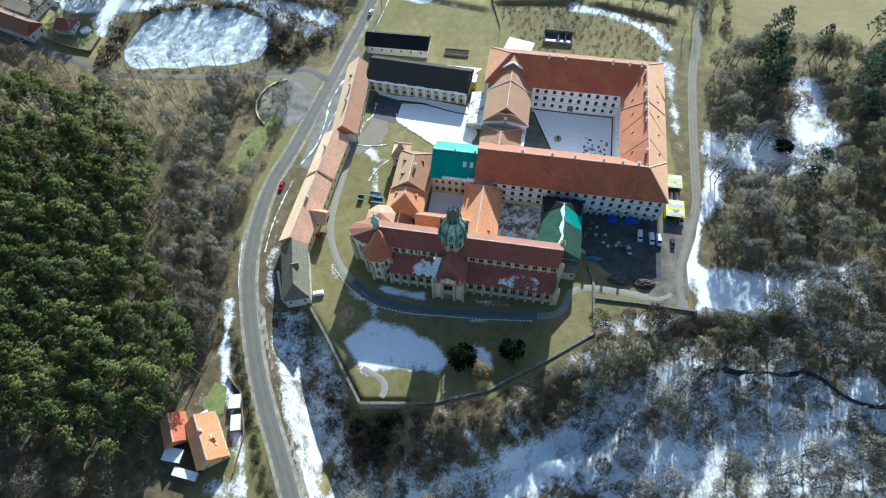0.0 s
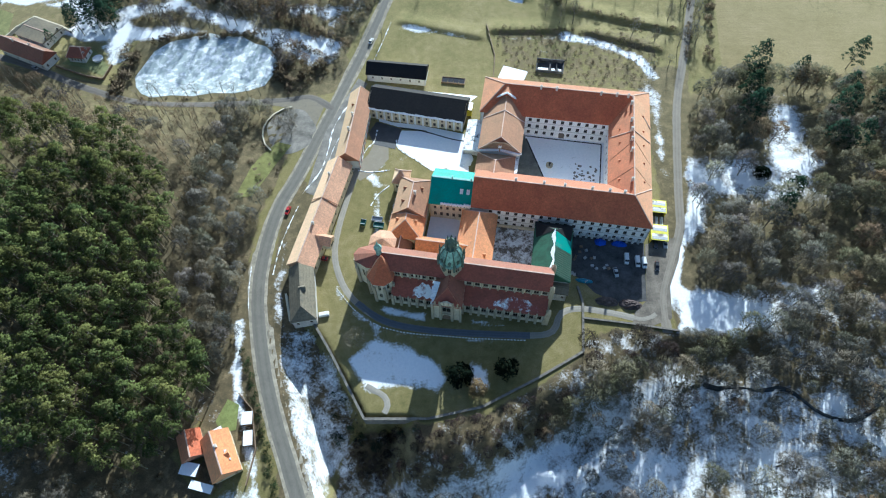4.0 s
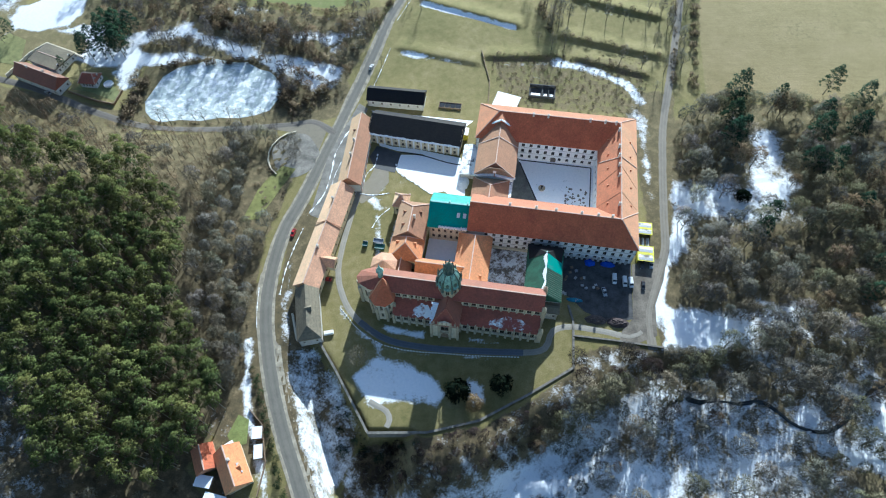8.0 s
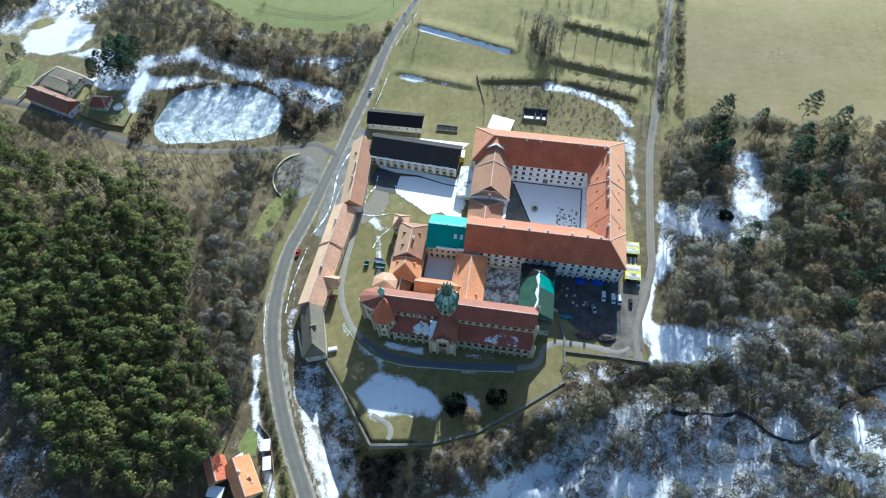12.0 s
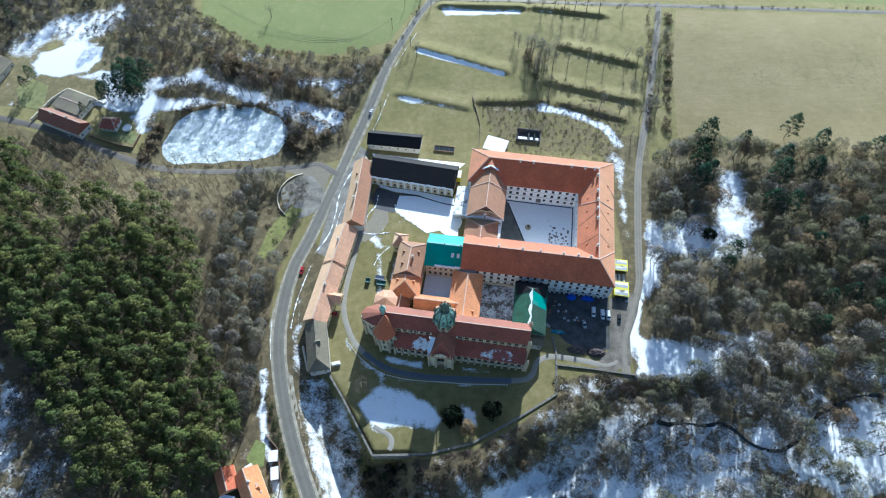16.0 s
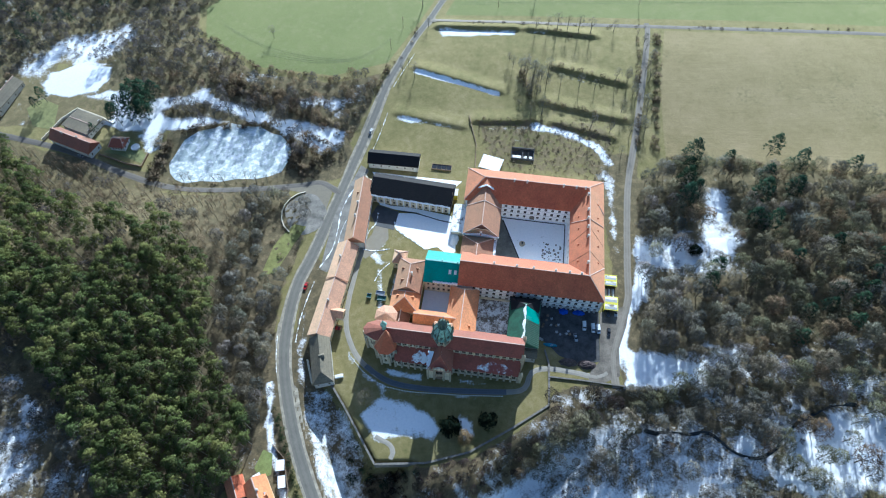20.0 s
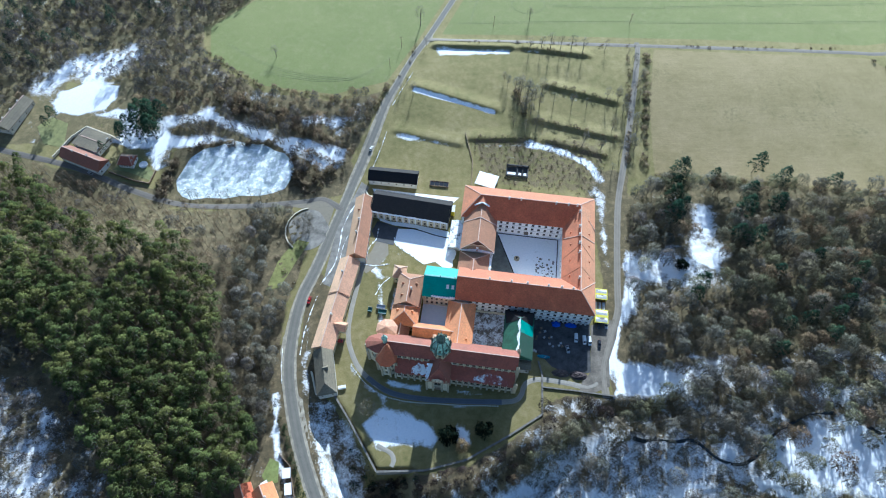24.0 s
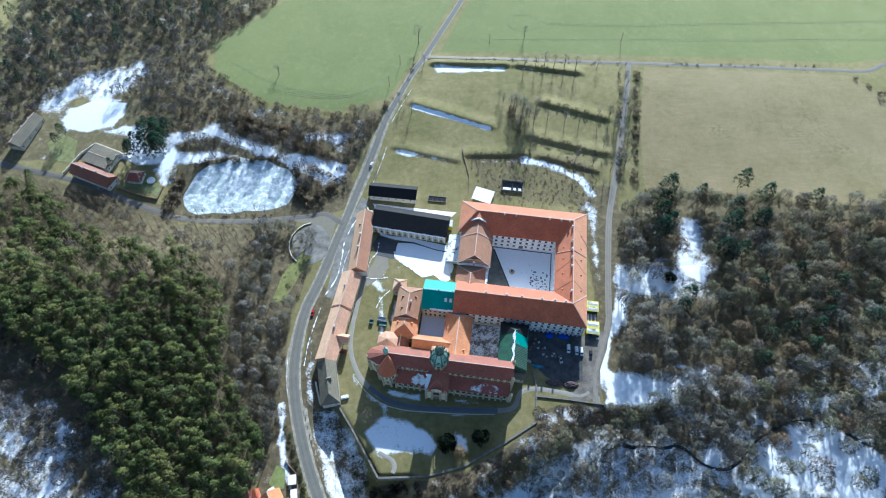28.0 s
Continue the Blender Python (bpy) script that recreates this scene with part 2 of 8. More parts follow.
def height(x, y):
    hill = 26 * sm((-84 - x) / 75) * sm((215 - y) / 60) * sm((y + 40) / 70)
    hill = hill * (1 - 0.9 * sm((70 - y) / 40) * sm((x + 130) / 30))
    edge = 46 + 22 * sm((x - 5) / 35) + 14 * sm((x - 45) / 40)
    wide = sm((x - 45) / 40)
    valley = (-14 * (1 - wide) * sm((edge - 2 - y) / 23) - wide * (5 * sm((edge + 2 - y) / 10) + 5 * sm((edge - 8 - y) / 46))) * sm((x + 48) / 14) * (1 - 0.72 * sm((x - 105) / 45))
    # the bank between the road and the terrace wall falls away to the south
    off_road = x + 73.6 - 0.41 * (75 - y)
    off_wall = np.where(y > 52, x + 55.6 - 0.594 * (90.4 - y), x + 26)
    bank = -17 * sm((off_road - 5) / 8) * np.clip((90 - y) / 44, 0, 1) * (1 - sm((off_wall + 0.6) / np.where(y > 52, 1.2, 14)))
    z = hill + np.minimum(valley, bank) + 6 * sm((y - 215) / 110)
    # terraces of the meadow: short steep faces to the south, long slack backs
    for pts, rise in TERRACES:
        near_d, along = 1e9, 0.0
        for (x0, y0), (x1, y1) in zip(pts, pts[1:]):
            l2 = (x1 - x0) ** 2 + (y1 - y0) ** 2
            s_ = ((x - x0) * (x1 - x0) + (y - y0) * (y1 - y0)) / l2
            l_ = math.sqrt(l2)
            off = ((x1 - x0) * (y - y0) - (y1 - y0) * (x - x0)) / l_
            end = sm((s_ * l_ + 4) / 7) * sm(((1 - s_) * l_ + 4) / 7)
            z = np.maximum(z, z + rise * end * sm((off + 1.6) / 2.4) * (1 - sm((off - 1.0) / 11)))
    return z


def gz(x, y):
    return float(height(np.float64(x), np.float64(y)))


def inside(poly, X, Y):
    """Signed distance to a polygon: positive inside."""
    res = np.zeros(X.shape, bool)
    dist = np.full(X.shape, 1e9)
    for (x0, y0), (x1, y1) in zip(poly, poly[1:] + poly[:1]):
        cut = (y0 > Y) != (y1 > Y)
        with np.errstate(divide="ignore", invalid="ignore"):
            res ^= cut & (X < (x1 - x0) * (Y - y0) / (y1 - y0) + x0)
        dx, dy = x1 - x0, y1 - y0
        s = np.clip(((X - x0) * dx + (Y - y0) * dy) / (dx * dx + dy * dy + 1e-9), 0, 1)
        dist = np.minimum(dist, np.hypot(X - x0 - s * dx, Y - y0 - s * dy))
    return np.where(res, dist, -dist)


WOOD_WEST = [(-330, -60), (-84, -60), (-82, 18), (-100, 40), (-90, 56), (-81, 80), (-85, 100), (-86, 118), (-85, 142), (-80, 160), (-74, 196), (-90, 206), (-155, 205), (-190, 217), (-232, 236), (-330, 262)]
WOOD_EAST = [(-50, -60), (-44, 30), (-42, 46), (-33, 50.5), (-8, 50.5), (12, 54), (31, 63.5), (47, 74), (50, 81), (62, 85.5), (86, 84), (100, 108), (106, 130), (106, 150), (110, 175), (115, 205), (140, 222), (420, 196), (420, -60)]
WOOD_NORTHWEST = [(-330, 262), (-262, 262), (-250, 290), (-255, 315), (-215, 312), (-205, 285), (-195, 262), (-165, 255), (-130, 262), (-100, 254), (-82, 225), (-56, 240), (-44, 272), (-36, 300), (-70, 292), (-122, 303), (-165, 340), (-170, 372), (-120, 430), (-330, 520)]
FIELD_GREEN = [(-114, 427), (-165, 371), (-160, 340), (-118, 308), (-68, 299), (-32, 310), (-10, 352), (17, 410), (60, 520), (-60, 600)]
FIELD_NORTH = [(31, 410), (8, 358), (60, 356), (150, 350), (232, 345), (318, 337), (420, 350), (800, 360), (800, 800), (200, 800)]
FIELD_TAN = [(162, 337), (231, 331), (316, 323), (334, 300), (420, 260), (420, 200), (296, 206), (240, 214), (140, 228), (148, 285)]
DRY_STRIP = [(22, 262), (30, 220), (100, 208), (112, 240), (114, 257), (70, 259)]

xs = np.concatenate([np.linspace(-3200, -420, 14), np.arange(-360, -100, 2.8), np.arange(-100, 112, 1.5), np.arange(112, 420, 2.8), np.linspace(460, 3200, 14)])
ys = np.concatenate([np.linspace(-2500, -120, 10), np.arange(-64, 40, 2.8), np.arange(40, 200, 1.5), np.arange(200, 234, 2.8), np.arange(234, 350, 1.2), np.arange(350, 440, 2.8), np.linspace(470, 3600, 18)])
GX, GY = np.meshgrid(xs, ys)
GZ = height(GX, GY)
rough = np.random.default_rng(3)
near = (np.abs(GX) < 380) & (GY < 440)
GZ = GZ + np.where(near & (np.maximum(inside(WOOD_WEST, GX, GY), inside(WOOD_EAST, GX, GY)) > 6), rough.normal(0, 0.22, GX.shape), 0)


def soft(poly, width=4.0):
    return np.clip(inside(poly, GX, GY) / width * 0.5 + 0.5, 0, 1)


litter = np.maximum.reduce([soft(WOOD_WEST), soft(WOOD_EAST), soft(WOOD_NORTHWEST), soft(DRY_STRIP, 5) * 0.52, soft([(-176, 210), (-120, 206), (-84, 208), (-58, 216), (-52, 236), (-60, 262), (-100, 264), (-168, 262)], 5) * 0.9, soft([(-262, 262), (-250, 318), (-206, 314), (-190, 270), (-178, 250), (-206, 258)], 5) * 0.62, soft([(86, 80), (104, 112), (113, 140), (116, 175), (119, 205), (124, 228), (112, 232), (100, 228), (93, 210), (92, 150), (85, 120)], 3) * 0.75, soft([(-76, 152), (-67, 164), (-61, 150), (-62, 120), (-67, 100), (-58, 90), (-50, 78), (-38, 54), (-50, 20), (-40, -20), (-54, -20), (-62, 30), (-74, 70), (-76, 120)], 3) * 0.75, soft([(92, 146), (99, 150), (110, 205), (118, 228), (100, 232), (93, 212), (94, 180)], 3) * 0.8, (np.abs(GX) > 400) * 0.9 * (GY < 420), (GY < -60) * 0.9])
litter = np.maximum(litter, soft([(-100, 120), (-58, 120), (-64, 90), (-70, 40), (-90, 20)], 6) * 0.8)
litter = np.maximum(litter, soft([(-300, 256), (-232, 231), (-172, 211), (-120, 204), (-84, 210), (-84, 219), (-120, 215.5), (-172, 223), (-206, 234), (-244, 243), (-290, 266)], 3) * 0.85)
green = np.maximum(soft(FIELD_GREEN, 3), soft(FIELD_NORTH, 3))
tan = soft(FIELD_TAN, 3)
snow = np.full(GX.shape, 0.10)
snow = np.where(inside(WOOD_EAST, GX, GY) > 0, np.where(GY < 105, 0.53, 0.44), snow)
snow = np.where(inside(WOOD_WEST, GX, GY) > 0, np.where(GY < 75, 0.42, 0.06), snow)
snow = np.where(inside(WOOD_NORTHWEST, GX, GY) > 0, 0.46, snow)
snow = np.where((green + tan) > 0.4, 0.0, snow)


def drift(outline, amount, width):
    """Snow lying inside an outline: how much of it, and how soft its edge."""
    global snow
    k = soft(outline, width * 2.2)
    snow = snow * (1 - k) + amount * k


drift([(-68, 91), (-55, 90), (-46, 78), (-38, 62), (-34, 52), (-38, 42), (-46, 34), (-50, 22), (-55, 38), (-61, 56), (-67, 74)], 0.655, 2.0)
drift([(-60, 60), (-52, 60), (-46, 40), (-44, 20), (-34, 2), (-40, 2), (-50, 24), (-56, 44)], 0.72, 1.2)
drift([(-42, 75), (-31, 85), (-17, 80), (-5, 74), (-2, 67), (-5, 60.5), (-20, 62.5), (-34, 61)], 0.82, 1.5)
drift([(5, 75), (14, 71), (14, 63), (8, 60), (4, 66)], 0.85, 1.5)
drift([(-33, 97), (-25, 97), (-10.5, 94), (-10.5, 89), (-24, 92)], 0.85, 1.0)
drift([(6, 92.5), (18, 90), (33, 86.5), (30, 84.8), (6, 87.5)], 0.7, 1.0)
drift([(-47, 106), (-40, 96.5), (-28, 88.5), (-10, 84.4), (10, 82.6), (30, 81.6), (30, 80), (9, 80.8), (-12, 82.2), (-30, 86), (-42, 94)], 0.8, 1.2)
drift([(-75, 136), (-70, 138), (-67.5, 116), (-68.5, 94), (-72, 90), (-75, 108)], 0.6, 1.5)
drift([(-46, 60), (-36, 52), (-9, 51), (12, 55), (32, 64), (50, 74), (70, 82), (88, 82), (88, 76), (60, 70), (34, 56), (10, 48), (-30, 44)], 0.5, 2.0)
drift([(108, 168), (134, 172), (142, 166), (150, 186), (158, 205), (168, 200), (170, 165), (156, 146), (134, 144), (112, 148), (107, 130), (104, 142)], 0.72, 2.0)
drift([(87, 112), (93, 106), (100, 101), (113, 99), (126, 100), (132, 94), (124, 86), (106, 84), (88, 85)], 0.84, 1.5)
drift([(130, 98), (152, 106), (152, 98), (130, 91)], 0.66, 1.5)
drift([(86, 92), (90, 100), (99, 122), (106, 136), (103, 138), (94, 122), (86, 104)], 0.85, 1.0)
drift([(150, 40), (166, 58), (178, 66), (199, 71), (212, 62), (232, 44), (215, 34), (190, 38), (170, 30)], 0.95, 2.0)
drift([(-46, 10), (-45, 27), (-20, 28), (8, 34), (23, 40), (49, 56), (68, 66), (98, 64), (118, 60), (112, 40), (70, 24), (30, 22), (0, 12), (-40, -10)], 0.70, 2.0)
drift([(60, 58), (110, 62), (150, 66), (150, 30), (110, 16), (70, 24)], 0.66, 3.0)
drift([(150, 76), (220, 100), (300, 140), (300, 116), (220, 76), (160, 58)], 0.62, 3.0)
drift([(-259, 296), (-256, 306), (-243, 314), (-230, 314), (-217, 311), (-216, 299), (-223, 289), (-240, 284.5), (-252, 287)], 0.98, 1.2)
drift([(-280, 306), (-270, 329), (-259, 339), (-234, 346), (-217, 358), (-208, 341), (-219, 321), (-253, 317), (-262, 302)], 0.72, 3.0)
drift([(-186, 279), (-151, 288.5), (-149, 279), (-180, 271)], 0.78, 1.5)
drift([(-189, 270), (-163, 264), (-148, 268.5), (-131, 261.5), (-157, 255), (-187, 259)], 0.8, 1.5)
drift([(-151, 285), (-112, 267.5), (-96, 262.5), (-81, 260.5), (-58, 250.5), (-61, 237), (-72, 234), (-85, 247), (-112, 260), (-139, 270)], 0.78, 1.5)
drift([(-91, 280), (-59, 278), (-61, 263), (-74, 275), (-88, 270.5)], 0.72, 1.5)
drift([(-236, 284), (-214, 292), (-200, 290), (-192, 262), (-206, 268), (-212, 280)], 0.72, 1.5)
drift([(-182, 262), (-170, 258), (-168, 240), (-180, 236), (-190, 252)], 0.7, 1.5)
drift([(-215, 262), (-196, 254), (-172, 258), (-176, 268), (-205, 272)], 0.85, 1.5)
drift([(-160, 330), (-130, 310), (-90, 296), (-90, 288), (-135, 300)], 0.5, 3.0)
drift([(2, 344), (30, 342), (58, 340), (58, 333.5), (40, 334), (20, 333), (4, 334)], 0.8, 1.5)
drift([(-15, 304.5), (12, 293.5), (42, 281), (42, 277.2), (12, 289), (-15, 299.5)], 0.95, 0.9)
drift([(-27, 265.5), (-6, 259.5), (12, 254), (12, 251.5), (-6, 256), (-27, 261)], 0.8, 0.9)
drift([(77, 302), (100, 294), (124, 285), (124, 283), (100, 291.5), (77, 299)], 0.55, 0.9)
drift([(65, 272), (90, 264), (110, 257.5), (110, 256), (90, 262), (65, 269)], 0.5, 0.9)
drift([(64, 340), (96, 334), (96, 331.5), (64, 337)], 0.62, 0.9)
drift([(-27, 263), (-10, 258), (-10, 255), (-27, 260)], 0.7, 1.0)
drift([(58, 330), (125, 326), (125, 318), (58, 322)], 0.45, 3.0)
drift([(77, 298), (100, 290), (100, 287), (77, 295)], 0.7, 1.0)
drift([(99, 116), (104, 124), (111, 146), (113, 168), (108, 170), (104, 146), (100, 130)], 0.78, 1.5)
drift(DRY_STRIP, 0.34, 3.0)
drift([(40, 246), (66, 244), (80, 232), (66, 238), (44, 240)], 0.5, 1.5)
drift([(-28, 160), (-23, 150), (-25, 135), (-28, 136), (-27, 150), (-31, 158)], 0.72, 1.0)
drift([(-49, 118), (-46, 103), (-42, 92), (-44, 91), (-48, 102), (-51, 117)], 0.62, 0.9)
drift([(60, 256), (82, 250), (100, 238), (108, 222), (104, 220), (96, 234), (80, 245), (60, 250)], 0.85, 1.2)
drift([(20, 254), (60, 254), (60, 250), (20, 249)], 0.55, 1.0)
drift([(93, 150), (99, 150), (104, 190), (108, 212), (100, 228), (95, 214), (96, 190)], 0.66, 2.0)
drift([(-48, 178), (-20, 186), (-10, 186), (-24, 160), (-40, 158)], 0.5, 2.0)
drift([(-95, 60), (-82, 60), (-70, 30), (-62, 10), (-80, 10), (-92, 38)], 0.55, 2.0)
drift([(-86, 100), (-82, 98), (-74, 70), (-62, 34), (-70, 34), (-80, 66)], 0.5, 2.0)
drift([(-36, 158), (-31, 152), (-29, 118), (-34, 118)], 0.78, 1.2)
drift([(-46, 168), (-40, 169), (-32, 170), (-32, 167.5), (-40, 166), (-46, 165)], 0.8, 0.8)
drift([(-41, 174), (-36, 163), (-31, 157), (-33, 156), (-38, 162), (-43, 172)], 0.75, 0.8)
drift([(-330, -40), (-120, -40), (-140, 40), (-160, 66), (-182, 96), (-220, 108), (-330, 120)], 0.60, 5.0)
drift([(-75, 112), (-71, 110), (-66, 88), (-62, 70), (-53, 48), (-56, 46), (-66, 68), (-70, 88)], 0.66, 1.2)
drift([(-88, 92), (-84, 92), (-79.5, 64), (-71, 41), (-65, 23), (-69, 23), (-77, 48), (-83.5, 64)], 0.82, 1.0)
drift([(50, 80), (62, 84.5), (86, 83), (86, 76), (70, 72), (54, 74)], 0.52, 1.5)
LAWNS = [[(-33, 60), (-10, 59.5), (-10, 53), (-32, 53)], [(37, 78), (50, 80), (51, 104), (40, 104)]]
for poly in LAWNS:
    k = soft(poly, 1.0)
    snow = snow * (1 - k)

gv = np.stack([GX.ravel(), GY.ravel(), GZ.ravel()], 1)
ny, nx = GX.shape
ii = (np.arange(ny - 1)[:, None] * nx + np.arange(nx - 1)[None, :]).ravel()
gf = np.stack([ii, ii + 1, ii + 1 + nx, ii + nx], 1)


def fast_mesh(name, verts, faces, mats, mat_index=None, smooth=False):
    me = bpy.data.meshes.new(name)
    n = faces.shape[1]
    me.vertices.add(len(verts))
    me.vertices.foreach_set("co", np.asarray(verts, np.float32).ravel())
    me.loops.add(faces.size)
    me.loops.foreach_set("vertex_index", np.asarray(faces, np.int32).ravel())
    me.polygons.add(len(faces))
    me.polygons.foreach_set("loop_start", np.arange(0, faces.size, n, dtype=np.int32))
    for m in mats:
        me.materials.append(m)
    if mat_index is not None:
        me.polygons.foreach_set("material_index", np.asarray(mat_index, np.int32))
    me.polygons.foreach_set("use_smooth", np.full(len(faces), smooth))
    me.update(calc_edges=True)
    return me


def ground_mat():
    m, nt, b = node_mat("winter_ground")

    def attr(n):
        a = nt.nodes.new("ShaderNodeAttribute")
        a.attribute_name = n
        return a.outputs["Fac"]
    big = noise_out(nt, 0.03, 5, 0.6)
    mid = noise_out(nt, 0.25, 6, 0.7)
    fine = noise_out(nt, 2.5, 5, 0.7)
    speck = noise_out(nt, 9.0, 3, 0.7)
    grass = ramp(nt, calc(nt, "ADD", calc(nt, "MULTIPLY", big, 0.5), calc(nt, "MULTIPLY", mid, 0.5)), [(0.35, (0.14, 0.135, 0.04)), (0.52, (0.27, 0.225, 0.09)), (0.68, (0.39, 0.325, 0.17))])
    leaf = ramp(nt, mid, [(0.3, (0.05, 0.042, 0.03)), (0.52, (0.14, 0.105, 0.062)), (0.72, (0.31, 0.23, 0.135))])
    gfield = ramp(nt, big, [(0.3, (0.145, 0.20, 0.055)), (0.7, (0.20, 0.245, 0.08))])
    tfield = ramp(nt, calc(nt, "ADD", calc(nt, "MULTIPLY", big, 0.6), calc(nt, "MULTIPLY", mid, 0.4)), [(0.35, (0.25, 0.19, 0.09)), (0.5, (0.335, 0.258, 0.135)), (0.65, (0.41, 0.31, 0.18))])
    rows = noise_out(nt, 0.5, 3, 0.6, None, (0.12, 2.2, 1.0))
    tfield = mixc(nt, 1.0, tfield, ramp(nt, rows, [(0.35, (0.92, 0.92, 0.9)), (0.65, (1.05, 1.05, 1.05))]), "MULTIPLY")

    def edge(a, n, s=0.35):
        return calc(nt, "MULTIPLY", calc(nt, "SUBTRACT", calc(nt, "ADD", a, calc(nt, "MULTIPLY", calc(nt, "SUBTRACT", n, 0.5), s)), 0.45), 10.0, True)
    tuft = ramp(nt, calc(nt, "ADD", calc(nt, "MULTIPLY", noise_out(nt, 0.02, 3), 0.5), calc(nt, "MULTIPLY", noise_out(nt, 0.45, 4, 0.7), 0.5)), [(0.58, (0, 0, 0)), (0.64, (1, 1, 1))])
    tfield = mixc(nt, calc(nt, "MULTIPLY", tuft, 0.6), tfield, (0.14, 0.125, 0.06))
    gfield = mixc(nt, calc(nt, "MULTIPLY", ramp(nt, mid, [(0.5, (0, 0, 0)), (0.75, (1, 1, 1))]), 0.5), gfield, (0.33, 0.31, 0.17))
    c = mixc(nt, edge(attr("litter"), mid, 0.8), grass, leaf)
    c = mixc(nt, edge(attr("green"), mid, 0.2), c, gfield)
    c = mixc(nt, edge(attr("tan"), mid, 0.2), c, tfield)
    c = mixc(nt, 1.0, c, ramp(nt, fine, [(0.25, (0.55, 0.55, 0.55)), (0.75, (1.38, 1.38, 1.38))]), "MULTIPLY")
    c = mixc(nt, 1.0, c, ramp(nt, speck, [(0.3, (0.8, 0.8, 0.8)), (0.7, (1.15, 1.15, 1.15))]), "MULTIPLY")
    c = mixc(nt, 1.0, c, (0.72, 0.72, 0.72), "MULTIPLY")
    sn, _ = snow_nodes(nt)
    patch = calc(nt, "ADD", calc(nt, "MULTIPLY", noise_out(nt, 0.07, 7, 0.72), 0.85), calc(nt, "MULTIPLY", noise_out(nt, 1.1, 5, 0.8), 0.35))
    # broad drifts and small thawed gaps
    k = calc(nt, "MULTIPLY", calc(nt, "SUBTRACT", calc(nt, "ADD", patch, calc(nt, "MULTIPLY", attr("snow"), 0.85)), 1.08), 7.0, True)
    c = mixc(nt, k, c, sn)
    nt.links.new(c, b.inputs["Base Color"])
    b.inputs["Specular IOR Level"].default_value = 0.2
    b.inputs["Roughness"].default_value = 0.9
    # dry blades catch the low light
    nt.links.new(ramp(nt, k, [(0.0, (0.7, 0.7, 0.7)), (0.6, (0.0, 0.0, 0.0))]), b.inputs["Sheen Weight"])
    b.inputs["Sheen Roughness"].default_value = 0.55
    b.inputs["Sheen Tint"].default_value = (0.8, 0.72, 0.34, 1)
    bump(nt, b, fine, 0.5, 0.25)
    return m


ground_me = fast_mesh("ground", gv, gf, [ground_mat()], None, True)
for nm, arr in (("litter", litter), ("green", green), ("tan", tan), ("snow", snow)):
    at = ground_me.attributes.new(nm, "FLOAT", "POINT")
    at.data.foreach_set("value", np.asarray(arr, np.float32).ravel())
tagged(new("ground", ground_me), "winter ground of dry grass, leaf litter and patchy thawing snow", "ground", kind="structure")


def strip(name, pts, width, mat, label, category="road", lift=0.06, step=2.5, closed=False):
    """A road or path: a smooth line through pts, laid on the ground."""
    P = [Vector((a, b, 0)) for a, b in pts]
    line = []
    for i in range(len(P) - 1):
        p0, p1, p2, p3 = P[max(i - 1, 0)], P[i], P[i + 1], P[min(i + 2, len(P) - 1)]
        n = max(2, int((p2 - p1).length / step))
        for k in range(n):
            t = k / n
            line.append(0.5 * (2 * p1 + (p2 - p0) * t + (2 * p0 - 5 * p1 + 4 * p2 - p3) * t * t + (3 * p1 - p0 - 3 * p2 + p3) * t ** 3))
    line.append(P[-1])
    rnd = random.Random(name)
    vs, fs, ac = [], [], []
    cols = 5
    for i, q in enumerate(line):
        d = (line[min(i + 1, len(line) - 1)] - line[max(i - 1, 0)]).normalized()
        nrm = Vector((-d.y, d.x, 0))
        w = width if not callable(width) else width(i / (len(line) - 1))
        for k in range(cols):
            s = (k / (cols - 1) - 0.5) * w * (1 + rnd.uniform(-0.06, 0.06) * (k in (0, cols - 1)))
            r = q + nrm * s
            z = max(gz(r.x + dx, r.y + dy) for dx in (-0.8, 0.8) for dy in (-0.8, 0.8)) + lift - (0.12 if k in (0, cols - 1) else 0)
            vs.append((r.x, r.y, z))
            ac.append(k / (cols - 1))
    for i in range(len(line) - 1):
        for k in range(cols - 1):
            a = i * cols + k
            fs.append((a, a + 1, a + cols + 1, a + cols))
    me = fast_mesh(name, np.array(vs), np.array(fs)[:, ::-1], [mat], None, True)
    at = me.attributes.new("across", "FLOAT", "POINT")
    at.data.foreach_set("value", np.array(ac, np.float32))
    return tagged(new(name, me), label, category, kind="structure")


ROAD_LINE = [(-36, -20), (-45, 6), (-52.5, 22.8), (-60.1, 40.1), (-66.6, 55.1), (-73.6, 75.8), (-79.0, 98.7), (-80.2, 118.9), (-77.4, 144), (-70.5, 164), (-63.8, 186), (-57.5, 207), (-51.2, 228), (-46, 244), (-40, 264), (-33, 288), (-25, 307), (-13, 335), (-3.5, 353), (12, 386), (27, 418), (60, 490), (110, 600)]
strip("verge", ROAD_LINE, lambda t: 10.6 - 3.8 * min(1.0, max(0.0, (t - 0.30) / 0.2)), simple("pale_verge", (0.32, 0.285, 0.215), 0.95, 0.4, 0.35, 2.5), "pale gritty verge beside the country road", "verge", lift=0.05)
strip("road", ROAD_LINE, lambda t: 7.2 - 2.4 * min(1.0, max(0.0, (t - 0.30) / 0.2)), M_ROAD, "worn grey asphalt country road with pale edges", lift=0.10)
strip("road", [(-58, 205), (-70, 213), (-83, 211.5), (-119, 209.1), (-154.5, 211.1), (-189.5, 223.3), (-230.4, 242.3), (-291, 260), (-400, 290)], 4.0, M_LANE, "narrow asphalt lane along the frozen pond", lift=0.12)
